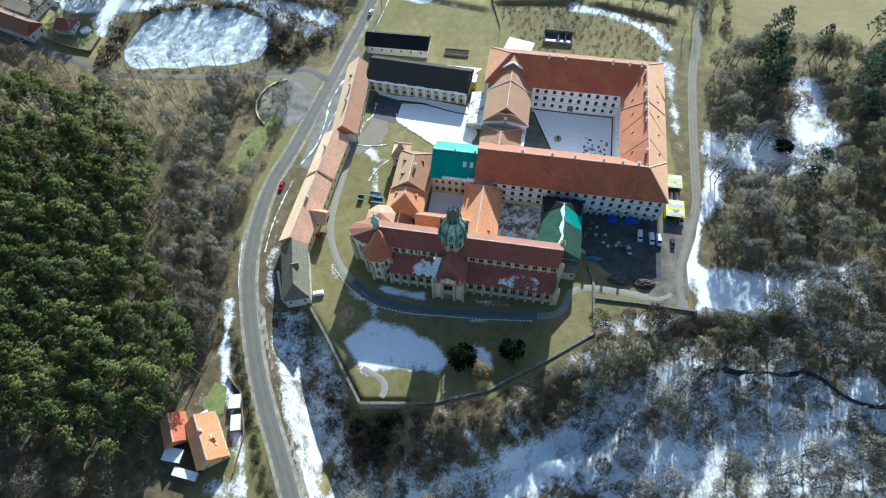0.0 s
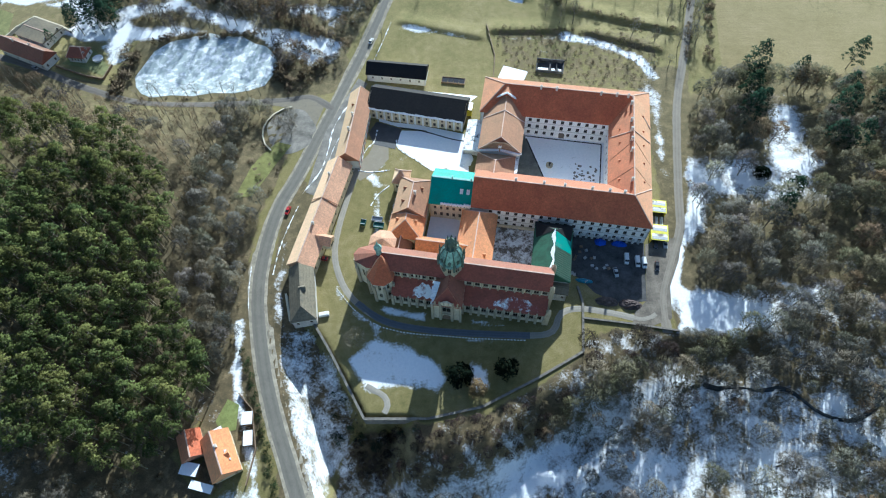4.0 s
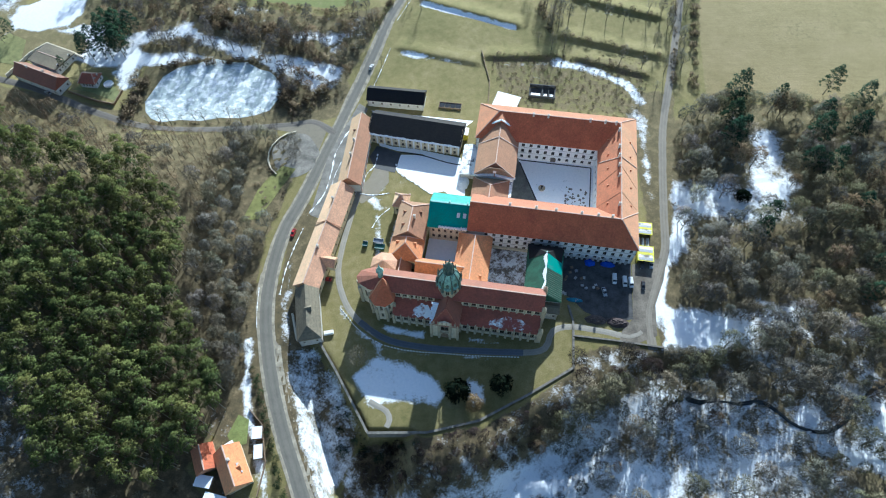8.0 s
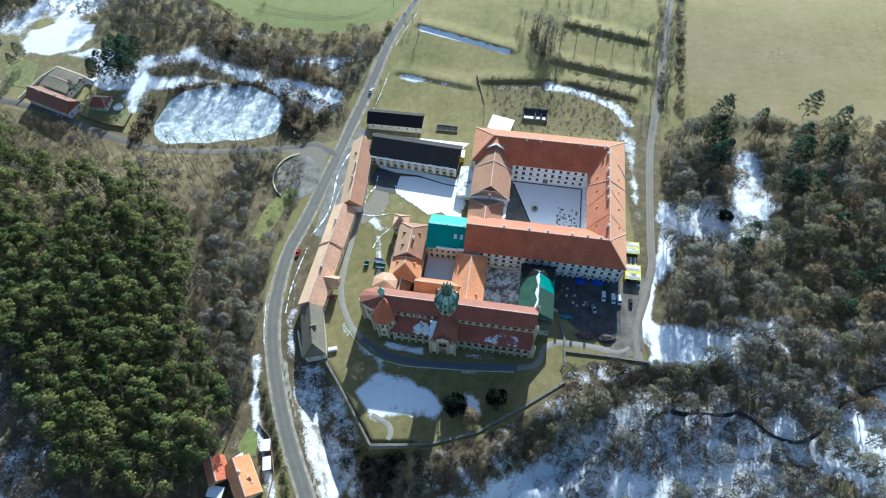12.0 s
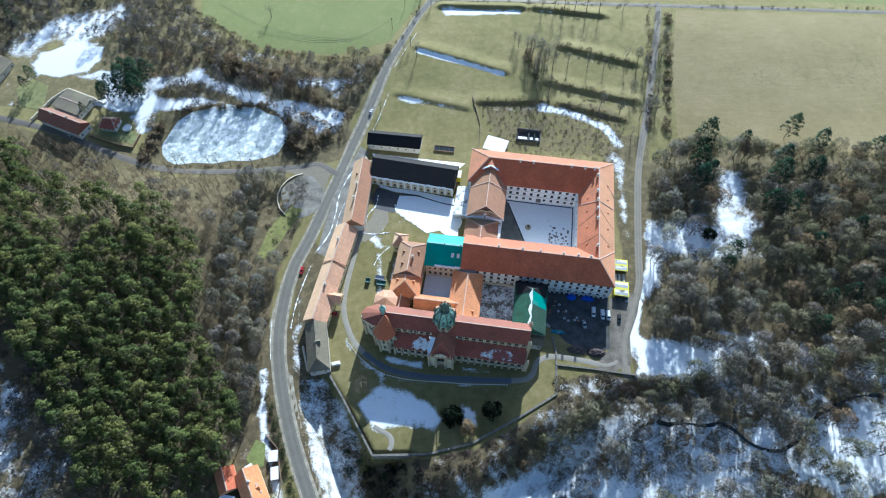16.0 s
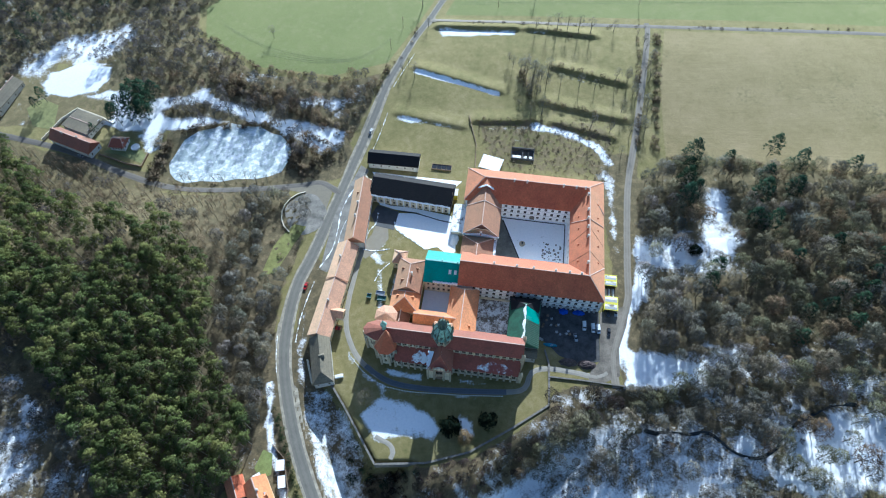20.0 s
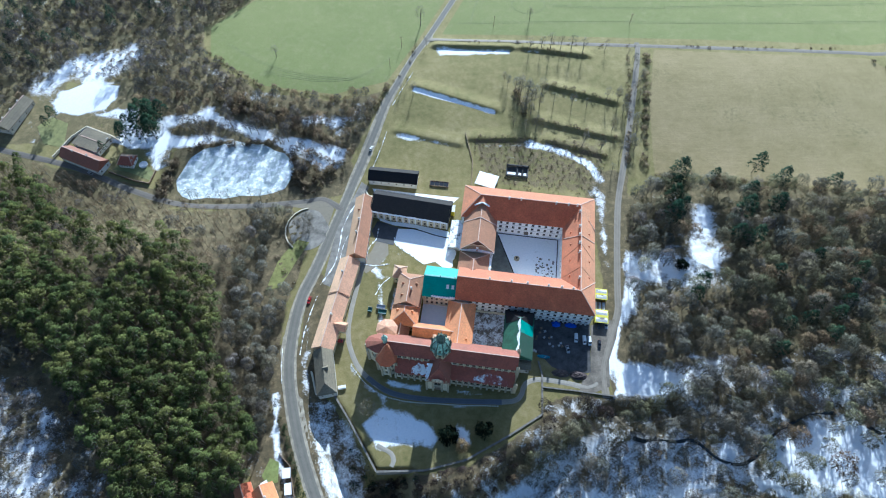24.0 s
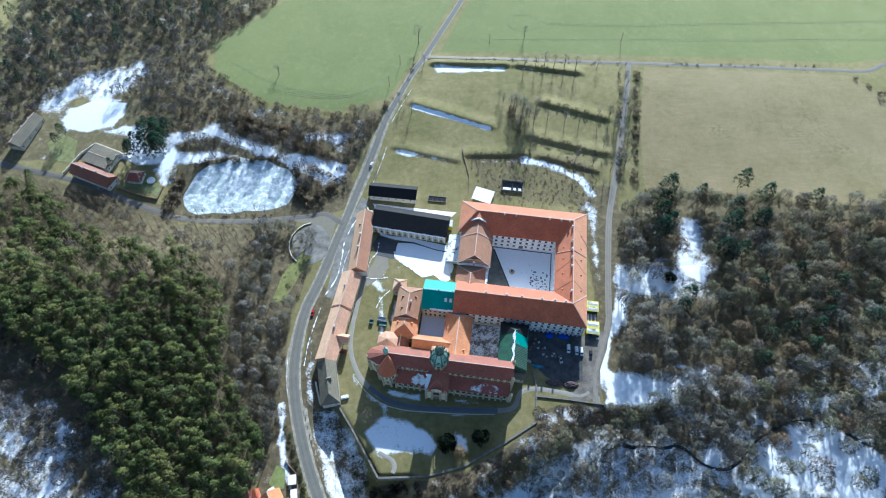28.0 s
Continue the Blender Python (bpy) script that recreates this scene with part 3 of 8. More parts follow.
strip("road", [(83, 84), (84.5, 100), (92, 118), (98, 132), (101.2, 150), (107, 181), (113, 208), (124, 243), (138, 291.6), (149.5, 334), (151, 345)], 4.2, M_TRACK, "pale gravel farm track with grassy middle", "track", lift=0.10)
strip("road", [(-3, 352), (30, 349.5), (60, 348), (150, 341.6), (231, 335.6), (300, 330), (330, 328), (360, 338), (460, 350)], 3.6, M_TRACK, "muddy field track between the fields", "track", lift=0.13)


for berm, wide in (([(-47.3, 213.2), (-52.9, 203), (-57, 190.8), (-58, 179.5), (-60.5, 166), (-67.3, 153.5)], 1.3), ([(-68.4, 146.5), (-71.3, 136), (-73.8, 124), (-74.8, 112)], 1.0),
                   ([(-53.5, 186), (-56.2, 177), (-57.5, 168)], 0.7), ([(-84.4, 116), (-83.6, 104), (-82.4, 96)], 0.6), ([(-40.5, 236), (-36, 250), (-31.5, 266)], 0.8), ([(-28, 288), (-22, 301), (-14, 318)], 0.7)):
    strip("snow_berm", berm, lambda t, w=wide: w * max(0.02, 0.3 + 0.55 * math.sin(t * 37 + w * 9) * math.cos(t * 19) + 0.3 * math.sin(t * 83)), M_SNOW, "ragged line of old snow along the road's edge", "snow", lift=0.16, step=0.8)


def water_mat():
    m, nt, b = node_mat("dark_stream_water")
    nt.links.new(ramp(nt, noise_out(nt, 0.8, 4), [(0.3, (0.008, 0.012, 0.014)), (0.7, (0.03, 0.035, 0.035))]), b.inputs["Base Color"])
    b.inputs["Roughness"].default_value = 0.12
    bump(nt, b, noise_out(nt, 2.0, 3), 0.15)
    return m


strip("stream", [(86, 62.6), (93, 65), (99, 63.6), (107, 64), (115, 62.4), (124, 62.5), (134, 53), (144, 50.5), (154, 56), (161, 62), (168, 66.5), (178, 70.5), (187, 73.6), (198, 73), (207, 69.5), (220, 60), (240, 52)], lambda t: 0.8 + 1.3 * math.sin(t * 21) ** 2 + 0.5 * math.sin(t * 47), water_mat(), "narrow dark stream winding through the snow", "stream", lift=0.1)


def flat(name, pts, mat, label, category, lift=0.05, step=4.0, kind="structure"):
    """A sheet on the ground inside an outline, following the relief."""
    bm = bmesh.new()
    bm.faces.new([bm.verts.new((x, y, 0)) for x, y in pts])
    xs_ = [q[0] for q in pts]
    ys_ = [q[1] for q in pts]
    for axis, lo, hi in ((0, min(xs_), max(xs_)), (1, min(ys_), max(ys_))):
        v = lo + step
        while v < hi:
            co = (v, 0, 0) if axis == 0 else (0, v, 0)
            no = (1, 0, 0) if axis == 0 else (0, 1, 0)
            bmesh.ops.bisect_plane(bm, geom=bm.verts[:] + bm.edges[:] + bm.faces[:], plane_co=co, plane_no=no)
            v += step
    for v in bm.verts:
        v.co.z = gz(v.co.x, v.co.y) + lift
    bmesh.ops.recalc_face_normals(bm, faces=bm.faces)
    if bm.faces[:] and sum(f.normal.z for f in bm.faces) < 0:
        bmesh.ops.reverse_faces(bm, faces=bm.faces)
    me = bpy.data.meshes.new(name)
    bm.to_mesh(me)
    bm.free()
    me.materials.append(mat)
    return tagged(new(name, me), label, category, kind=kind)


flat("water", [(-164, 230), (-161, 239), (-158, 248), (-150, 255), (-141, 257), (-132, 261), (-121, 258), (-112, 257.5), (-104, 252), (-98, 250), (-92, 243), (-90, 236), (-92, 229), (-95, 222), (-102, 219), (-110, 217), (-121, 217.5), (-131, 215.5), (-142, 216.5), (-152, 215), (-158, 218), (-162, 223)], M_ICE, "frozen pond under thin wind-blown snow", "pond", 0.08)


# ---- building helpers ----
TH = -9.4
CT, ST = math.cos(radians(TH)), math.sin(radians(TH))


def W(u, v):
    """The precinct's own axes to the world."""
    return u * CT - v * ST, u * ST + v * CT


def part(name, bm, mat, parent, label=""):
    me = bpy.data.meshes.new(name)
    bmesh.ops.recalc_face_normals(bm, faces=bm.faces)
    bm.to_mesh(me)
    bm.free()
    for m in (mat if isinstance(mat, (list, tuple)) else [mat]):
        me.materials.append(m)
    ob = new(name, me)
    ob.parent = parent
    if label:
        tagged(ob, label)
    return ob


def share(name, me, parent, m=None):
    ob = new(name, me)
    ob.parent = parent
    if m is not None:
        ob.matrix_basis = m
    return ob


def base(name, x, y, z=0.0, rz=0.0, label="", category="", group=""):
    ob = new(name)
    ob.empty_display_size = 0.3
    ob.matrix_basis = pose(x, y, z, 0, 0, rz)
    return tagged(ob, label, category, group)


def box(bm, x0, y0, z0, x1, y1, z1, m=None):
    vs = [bm.verts.new((x, y, z)) for z in (z0, z1) for x, y in ((x0, y0), (x1, y0), (x1, y1), (x0, y1))]
    if m is not None:
        for v in vs:
            v.co = m @ v.co
    for f in ((3, 2, 1, 0), (4, 5, 6, 7), (0, 1, 5, 4), (1, 2, 6, 5), (2, 3, 7, 6), (3, 0, 4, 7)):
        bm.faces.new([vs[k] for k in f])
    return vs


def prism(bm, pts, z0, z1, top=1.0, centre=None):
    """An upright prism over an outline; top scales its upper ring about the centre (0: a point)."""
    cx = sum(p[0] for p in pts) / len(pts) if centre is None else centre[0]
    cy = sum(p[1] for p in pts) / len(pts) if centre is None else centre[1]
    lo = [bm.verts.new((x, y, z0)) for x, y in pts]
    n = len(pts)
    bm.faces.new(lo[::-1])
    if top <= 0.001:
        a = bm.verts.new((cx, cy, z1))
        for i in range(n):
            bm.faces.new((lo[i], lo[(i + 1) % n], a))
        return
    hi = [bm.verts.new((cx + (x - cx) * top, cy + (y - cy) * top, z1)) for x, y in pts]
    bm.faces.new(hi)
    for i in range(n):
        bm.faces.new((lo[i], lo[(i + 1) % n], hi[(i + 1) % n], hi[i]))


def ring(r, n=8, cx=0.0, cy=0.0, turn=0.0, ry=None):
    return [(cx + r * math.cos(2 * math.pi * k / n + turn), cy + (ry or r) * math.sin(2 * math.pi * k / n + turn)) for k in range(n)]


def lathe(bm, prof, n=12, cx=0.0, cy=0.0, turn=0.0):
    rows = []
    for r, z in prof:
        rows.append([bm.verts.new((x, y, z)) for x, y in ring(max(r, 0.01), n, cx, cy, turn)])
    for a, b in zip(rows, rows[1:]):
        for k in range(n):
            bm.faces.new((a[k], a[(k + 1) % n], b[(k + 1) % n], b[k]))
    bm.faces.new(rows[0][::-1])
    bm.faces.new(rows[-1])


WINDOWS = {}


def window_mesh(w, h, arch, glass, frame_m):
    key = (w, h, arch, glass.name, frame_m.name)
    if key in WINDOWS:
        return WINDOWS[key]
    t = min(0.14, w * 0.12)
    gx = [-w / 2, -w / 2 + t, -0.04, 0.04, w / 2 - t, w / 2]
    gzz = [0, t, h * 0.62, h * 0.62 + 0.08, h - t, h]
    fr = bmesh.new()
    V = [[[fr.verts.new((x, y, z)) for z in gzz] for x in gx] for y in (0.02, 0.2)]
    solid = [[not (a in (1, 3) and c in (1, 3)) for c in range(5)] for a in range(5)]
    for a in range(5):
        for c in range(5):
            if not solid[a][c]:
                continue
            fr.faces.new((V[0][a][c], V[0][a + 1][c], V[0][a + 1][c + 1], V[0][a][c + 1]))
            for da, dc, q0, q1 in ((-1, 0, (a, c + 1), (a, c)), (1, 0, (a + 1, c), (a + 1, c + 1)), (0, -1, (a, c), (a + 1, c)), (0, 1, (a + 1, c + 1), (a, c + 1))):
                if not (0 <= a + da < 5 and 0 <= c + dc < 5 and solid[a + da][c + dc]):
                    fr.faces.new((V[0][q0[0]][q0[1]], V[1][q0[0]][q0[1]], V[1][q1[0]][q1[1]], V[0][q1[0]][q1[1]]))
    fm = bpy.data.meshes.new("window")
    bmesh.ops.delete(fr, geom=[v for v in fr.verts if not v.link_faces], context="VERTS")
    bmesh.ops.recalc_face_normals(fr, faces=fr.faces)
    fr.to_mesh(fm)
    fr.free()
    fm.materials.append(frame_m)
    si = bmesh.new()
    box(si, -w / 2 - 0.12, -0.12, -0.14, w / 2 + 0.12, 0.0, 0.0)
    sm_ = bpy.data.meshes.new("sill")
    si.to_mesh(sm_)
    si.free()
    sm_.materials.append(frame_m)
    am = None
    if arch:
        r = w / 2
        ab = bmesh.new()
        arc = [(r * math.cos(a), h - r + r * math.sin(a)) for a in [k * math.pi / 10 for k in range(11)]]
        pts = arc + [(-r, h), (r, h)]
        ab.faces.new([ab.verts.new((x, 0.012, z)) for x, z in pts])
        am = bpy.data.meshes.new("arch_head")
        ab.to_mesh(am)
        ab.free()
        am.materials.append(frame_m)
    pa = bmesh.new()
    box(pa, -w / 2, 0.2, 0, w / 2, 0.26, h)
    pm = bpy.data.meshes.new("pane")
    pa.to_mesh(pm)
    pa.free()
    pm.materials.append(glass)
    WINDOWS[key] = (fm, pm, sm_, am)
    return WINDOWS[key]


def facade(parent, a, b, z0, z1, mat, wins=(), arch=False, frame_m=None, thick=0.6, name="wall", gable=0.0, label=""):
    """A wall from a to b (outside on its right), with real openings; wins: (s, z, w, h) by centre along the wall and sill."""
    frame_m = frame_m or M_FRAME
    L = math.hypot(b[0] - a[0], b[1] - a[1])
    d = ((b[0] - a[0]) / L, (b[1] - a[1]) / L)
    n = (d[1], -d[0])
    wins = [w for w in wins if w[0] - w[2] / 2 > 0.2 and w[0] + w[2] / 2 < L - 0.2]
    xs_ = sorted({0.0, L, *(round(w[0] - w[2] / 2, 3) for w in wins), *(round(w[0] + w[2] / 2, 3) for w in wins)})
    zs_ = sorted({z0, z1, *(round(w[1], 3) for w in wins), *(round(w[1] + w[3], 3) for w in wins)})
    bm = bmesh.new()

    def pt(s, z, depth=0.0):
        return bm.verts.new((a[0] + d[0] * s - n[0] * depth, a[1] + d[1] * s - n[1] * depth, z))
    # fill per column, so that rows of openings stay cheap
    for s0, s1 in zip(xs_, xs_[1:]):
        mid = (s0 + s1) / 2
        holes = sorted((w[1], w[1] + w[3]) for w in wins if abs(mid - w[0]) < w[2] / 2)
        z = z0
        for lo, hi in holes + [(z1, z1)]:
            if lo - z > 0.01:
                bm.faces.new((pt(s0, z), pt(s1, z), pt(s1, lo), pt(s0, lo)))
            z = max(z, hi)
    for s, z, w, h in wins:
        q = [(s - w / 2, z), (s + w / 2, z), (s + w / 2, z + h), (s - w / 2, z + h)]
        for (s0, za), (s1, zb) in zip(q, q[1:] + q[:1]):
            bm.faces.new((pt(s0, za), pt(s1, zb), pt(s1, zb, thick), pt(s0, za, thick)))
    if gable:
        bm.faces.new((pt(0, z1), pt(L, z1), pt(L / 2, z1 + gable)))
    bm.faces.new((pt(0, z0, thick), pt(0, z1, thick), pt(L, z1, thick), pt(L, z0, thick)))
    for s in (0, L):
        bm.faces.new((pt(s, z0), pt(s, z1), pt(s, z1, thick), pt(s, z0, thick)))
    bm.faces.new((pt(0, z1), pt(L, z1), pt(L, z1, thick), pt(0, z1, thick)))
    me = bpy.data.meshes.new(name)
    bm.to_mesh(me)
    bm.free()
    me.materials.append(mat)
    ob = new(name, me)
    ob.parent = parent
    if label:
        tagged(ob, label)
    ang = math.degrees(math.atan2(d[1], d[0]))
    for s, z, w, h in wins:
        fm, pm, sl, am = window_mesh(round(w, 2), round(h, 2), arch, M_GLASS, frame_m)
        m = pose(a[0] + d[0] * s, a[1] + d[1] * s, z, 0, 0, ang) @ pose(0, 0.12, 0)
        wo = share("window", fm, parent, m)
        share("pane", pm, wo)
        share("sill", sl, wo)
        if am:
            share("arch_head", am, wo)
    return ob


def rowwins(L, n, z, w, h, m0=2.0, m1=None):
    m1 = m0 if m1 is None else m1
    if n == 1:
        return [(L / 2, z, w, h)]
    return [(m0 + (L - m0 - m1) * k / (n - 1), z, w, h) for k in range(n)]


def roof_bm(x0, y0, x1, y1, ze, zr, axis="x", h0=0.0, h1=0.0, over=0.5, thick=0.3, lean=0.0):
    """A pitched roof over a rectangle. h0, h1: how far its ends are hipped, as a share of the half width (0: gable)."""
    bm = bmesh.new()
    slope = (zr - ze) / ((y1 - y0 if axis == "x" else x1 - x0) / 2)
    x0, y0, x1, y1 = x0 - over, y0 - over, x1 + over, y1 + over
    ze = ze - over * slope
    if axis == "x":
        hw, c = (y1 - y0) / 2, (y0 + y1) / 2
        e = [(x0, y0), (x1, y0), (x1, y1), (x0, y1)]
        r = [(x0 + hw * h0, c + lean), (x1 - hw * h1, c + lean)]
    else:
        hw, c = (x1 - x0) / 2, (x0 + x1) / 2
        e = [(x1, y0), (x1, y1), (x0, y1), (x0, y0)]
        r = [(c, y0 + hw * h0), (c, y1 - hw * h1)]
    E0 = [bm.verts.new((*q, ze)) for q in e]
    B0 = [bm.verts.new((*q, ze - thick)) for q in e]
    R = [bm.verts.new((*q, zr)) for q in r]
    bm.faces.new((E0[0], E0[1], R[1], R[0]))
    bm.faces.new((E0[2], E0[3], R[0], R[1]))
    bm.faces.new((E0[1], E0[2], R[1]))
    bm.faces.new((E0[3], E0[0], R[0]))
    bm.faces.new(B0[::-1])
    for i in range(4):
        j = (i + 1) % 4
        bm.faces.new((E0[j], E0[i], B0[i], B0[j]))
    return bm, e, r, ze


def beam(bm, a, b, w, h=None):
    """A bar from a to b with a square section."""
    a, b = Vector(a), Vector(b)
    d = b - a
    m = Matrix.Translation(a) @ d.to_track_quat("Z", "Y").to_matrix().to_4x4()
    h = h or w
    box(bm, -w / 2, -h / 2, 0, w / 2, h / 2, d.length, m)


def roof(parent, rect, ze, zr, axis="x", hips=(0, 0), mat=None, over=0.5, ridge=M_RIDGE, label="", name="roof", lean=0.0):
    bm, e, r, zl = roof_bm(*rect, ze, zr, axis, *hips, over, lean=lean)
    ob = part(name, bm, mat or M_TILE, parent, label)
    if ridge:
        b = bmesh.new()
        beam(b, (*r[0], zr + 0.02), (*r[1], zr + 0.02), 0.42, 0.3)
        for k, (i, j) in enumerate(((3, 0), (1, 2))):
            if hips[k] > 0.05:
                for q in (i, j):
                    beam(b, (*r[k], zr), (*e[q], zl + 0.03), 0.34, 0.24)
        part("ridge", b, ridge, ob)
    return ob


def chimney(parent, x, y, z, h=2.2, w=0.9, d=0.7):
    b = bmesh.new()
    box(b, x - w / 2, y - d / 2, z - 1.4, x + w / 2, y + d / 2, z + h - 0.25)
    box(b, x - w / 2 - 0.12, y - d / 2 - 0.12, z + h - 0.25, x + w / 2 + 0.12, y + d / 2 + 0.12, z + h)
    box(b, x - w / 4, y - d / 4, z + h, x + w / 4, y + d / 4, z + h + 0.25)
    return part("chimney", b, M_CHIMNEY, parent, "pale rendered chimney")


def roof_z(rect, ze, zr, axis, x, y):
    if axis == "x":
        c, hw, q = (rect[1] + rect[3]) / 2, (rect[3] - rect[1]) / 2, y
    else:
        c, hw, q = (rect[0] + rect[2]) / 2, (rect[2] - rect[0]) / 2, x
    return zr - (zr - ze) * abs(q - c) / hw


def dormer(parent, x, y, z, face, w=1.1, h=0.9, depth=1.8, mat=None, wall=None):
    """A small roof window; face: degrees that its front turns to, 0 looks along -y."""
    m = pose(x, y, z, 0, 0, face)
    b = bmesh.new()
    box(b, -w / 2, -0.1, -0.6, w / 2, depth, h * 0.6, m)
    ob = part("dormer", b, wall or M_WOOD, parent)
    b = bmesh.new()
    pts = [(-w / 2 - 0.2, h * 0.55), (w / 2 + 0.2, h * 0.55), (0, h * 1.25)]
    f = [b.verts.new(m @ Vector((px, -0.3, pz))) for px, pz in pts]
    k = [b.verts.new(m @ Vector((px, depth + 0.8, pz))) for px, pz in pts]
    b.faces.new(f)
    b.faces.new(k[::-1])
    for i in range(3):
        j = (i + 1) % 3
        b.faces.new((f[i], k[i], k[j], f[j]))
    part("dormer_roof", b, mat or M_TILE, ob)
    b = bmesh.new()
    box(b, -w * 0.32, -0.16, 0.0, w * 0.32, -0.1, h * 0.5, m)
    part("pane", b, M_GLASS, ob)
    return ob


def skylight(parent, m, w=0.8, h=1.1):
    b = bmesh.new()
    box(b, -w / 2, -h / 2, 0, w / 2, h / 2, 0.12, m)
    return part("roof_hatch", b, M_METAL, parent)


def house(name, label, category, rect, ze, zr, axis="x", hips=(0, 0), wall=None, tile=None, wins=None, frame_=None, over=0.5, z=0.0, th=TH, frame_m=None, arch=False, ridge=M_RIDGE, walls="SENW", lean=0.0):
    """A house on a rectangle given in the precinct's axes (or, with frame_, about a point of the world). wins: side -> list of openings."""
    u0, v0, u1, v1 = rect
    cu, cv = (u0 + u1) / 2, (v0 + v1) / 2
    if frame_ is None:
        x, y = W(cu, cv)
    else:
        x, y = frame_
    ob = base(name, x, y, z, th, label, category)
    r = (u0 - cu, v0 - cv, u1 - cu, v1 - cv)
    wins = wins or {}
    wall = wall or M_WHITE
    c = {"S": ((r[0], r[1]), (r[2], r[1])), "E": ((r[2], r[1]), (r[2], r[3])), "N": ((r[2], r[3]), (r[0], r[3])), "W": ((r[0], r[3]), (r[0], r[1]))}
    for side in walls:
        a, b = c[side]
        L = math.hypot(b[0] - a[0], b[1] - a[1])
        g = 0.0
        if axis == "x" and side in "EW" and hips[side == "E"] == 0 or axis == "y" and side in "SN" and hips[side == "N"] == 0:
            g = zr - ze
        ws = []
        for spec in wins.get(side, ()):
            ws += rowwins(L, *spec)
        facade(ob, a, b, -1.0, ze + 0.0, wall, ws, arch, frame_m, gable=g * 0.97)
    rf = roof(ob, r, ze, zr, axis, hips, tile, over, ridge, lean=lean)
    return ob, r, rf


# ---- the convent's four wings ----
s_wing, r, rf = house("convent_south_wing", "white plastered convent wing with red tiled roof beside the yard", "building", (-14, 136, 59.5, 155), 12.8, 20.3, "x", (0, 0.92), M_WHITE, M_TILE,
                      {"S": [(19, 1.4, 1.4, 1.8, 8, 2.2), (19, 5.2, 1.45, 2.3, 8, 2.2), (19, 9.2, 1.4, 2.0, 8, 2.2)], "E": [(4, 1.4, 1.25, 1.7, 3), (4, 5.2, 1.25, 2.0, 3), (4, 9.2, 1.2, 1.8, 3)], "N": [(10, 5.2, 1.25, 2.0, 20, 19), (10, 9.2, 1.2, 1.8, 20, 19)]})
for x in (-14, -2.5, 6, 17, 24, 30):
    chimney(rf, x - 6, 0.4, 20.2, 1.6)
# dark bars laid aslant from ridge to eave
for x in (-16, 2, 8):
    b = bmesh.new()
    beam(b, (x, 0.3, 20.2), (x + (4 if x < 4 else -4.5) * (1 if x != 8 else -1), -9.4, 12.6), 0.3, 0.2)
    part("slope_bar", b, M_TILE_CHURCH, rf)
b = bmesh.new()
for zc in (4.3, 8.4):
    box(b, r[0], r[1] - 0.12, zc, r[2], r[1] + 0.02, zc + 0.28)
box(b, r[0], r[1] - 0.3, 12.1, r[2], r[1] + 0.02, 12.5)
part("cornice", b, M_GREY_PL, s_wing)
for k in range(12):
    x = 8 + k * 2.4
    b = bmesh.new()
    box(b, x - 0.5, r[1] - 0.9, -0.6, x + 0.5, r[1] + 0.02, 2.6 - 0.03 * k)
    part("buttress", b, M_GREY_PL, s_wing)

n_wing, r, rf = house("convent_north_wing", "white plastered three-storey convent wing with red tiled roof", "building", (-17, 189.5, 59.5, 211.5), 13.0, 20.6, "x", (0.9, 0.9), M_WHITE, M_TILE,
                      {"S": [(10, 1.4, 1.4, 1.9, 23.2, 19.8), (10, 5.3, 1.5, 2.2, 23.2, 19.8), (10, 9.4, 1.5, 2.0, 23.2, 19.8)], "N": [(16, 5.6, 1.2, 1.9, 3), (16, 9.4, 1.2, 1.8, 3)], "W": [(4, 5.6, 1.2, 1.9, 3), (4, 9.4, 1.2, 1.8, 3)], "E": [(4, 5.6, 1.2, 1.9, 3), (4, 9.4, 1.2, 1.8, 3)]})
for x in (-12, -5, 15, 22, 27):
    chimney(rf, x, -0.7, 20.2, 1.8)
for x0, x1 in ((-6, -10), (12, 16)):
    b = bmesh.new()
    beam(b, (x0, 0, 20.5), (x1, -10.9, 12.9), 0.26, 0.18)
    part("slope_bar", b, M_TILE_CHURCH, rf)
b = bmesh.new()
for zc in (4.6, 8.6):
    box(b, r[0], r[1] - 0.12, zc, r[2], r[1] + 0.02, zc + 0.22)
part("cornice", b, M_GREY_PL, n_wing)
b = bmesh.new()
arc = [(-1.3, 0.0), (-1.3, 2.2)] + [(1.3 * math.cos(a), 2.2 + 1.3 * math.sin(a)) for a in [math.pi - k * math.pi / 8 for k in range(1, 8)]] + [(1.3, 2.2), (1.3, 0.0)]
fr_ = [b.verts.new((x + 0.6, r[1] - 0.10, z)) for x, z in arc]
bk_ = [b.verts.new((x + 0.6, r[1] + 0.05, z)) for x, z in arc]
b.faces.new(fr_)
for i in range(len(arc) - 1):
    b.faces.new((fr_[i], fr_[i + 1], bk_[i + 1], bk_[i]))
part("portal", b, M_FRAME, n_wing, "dark arched wooden portal")

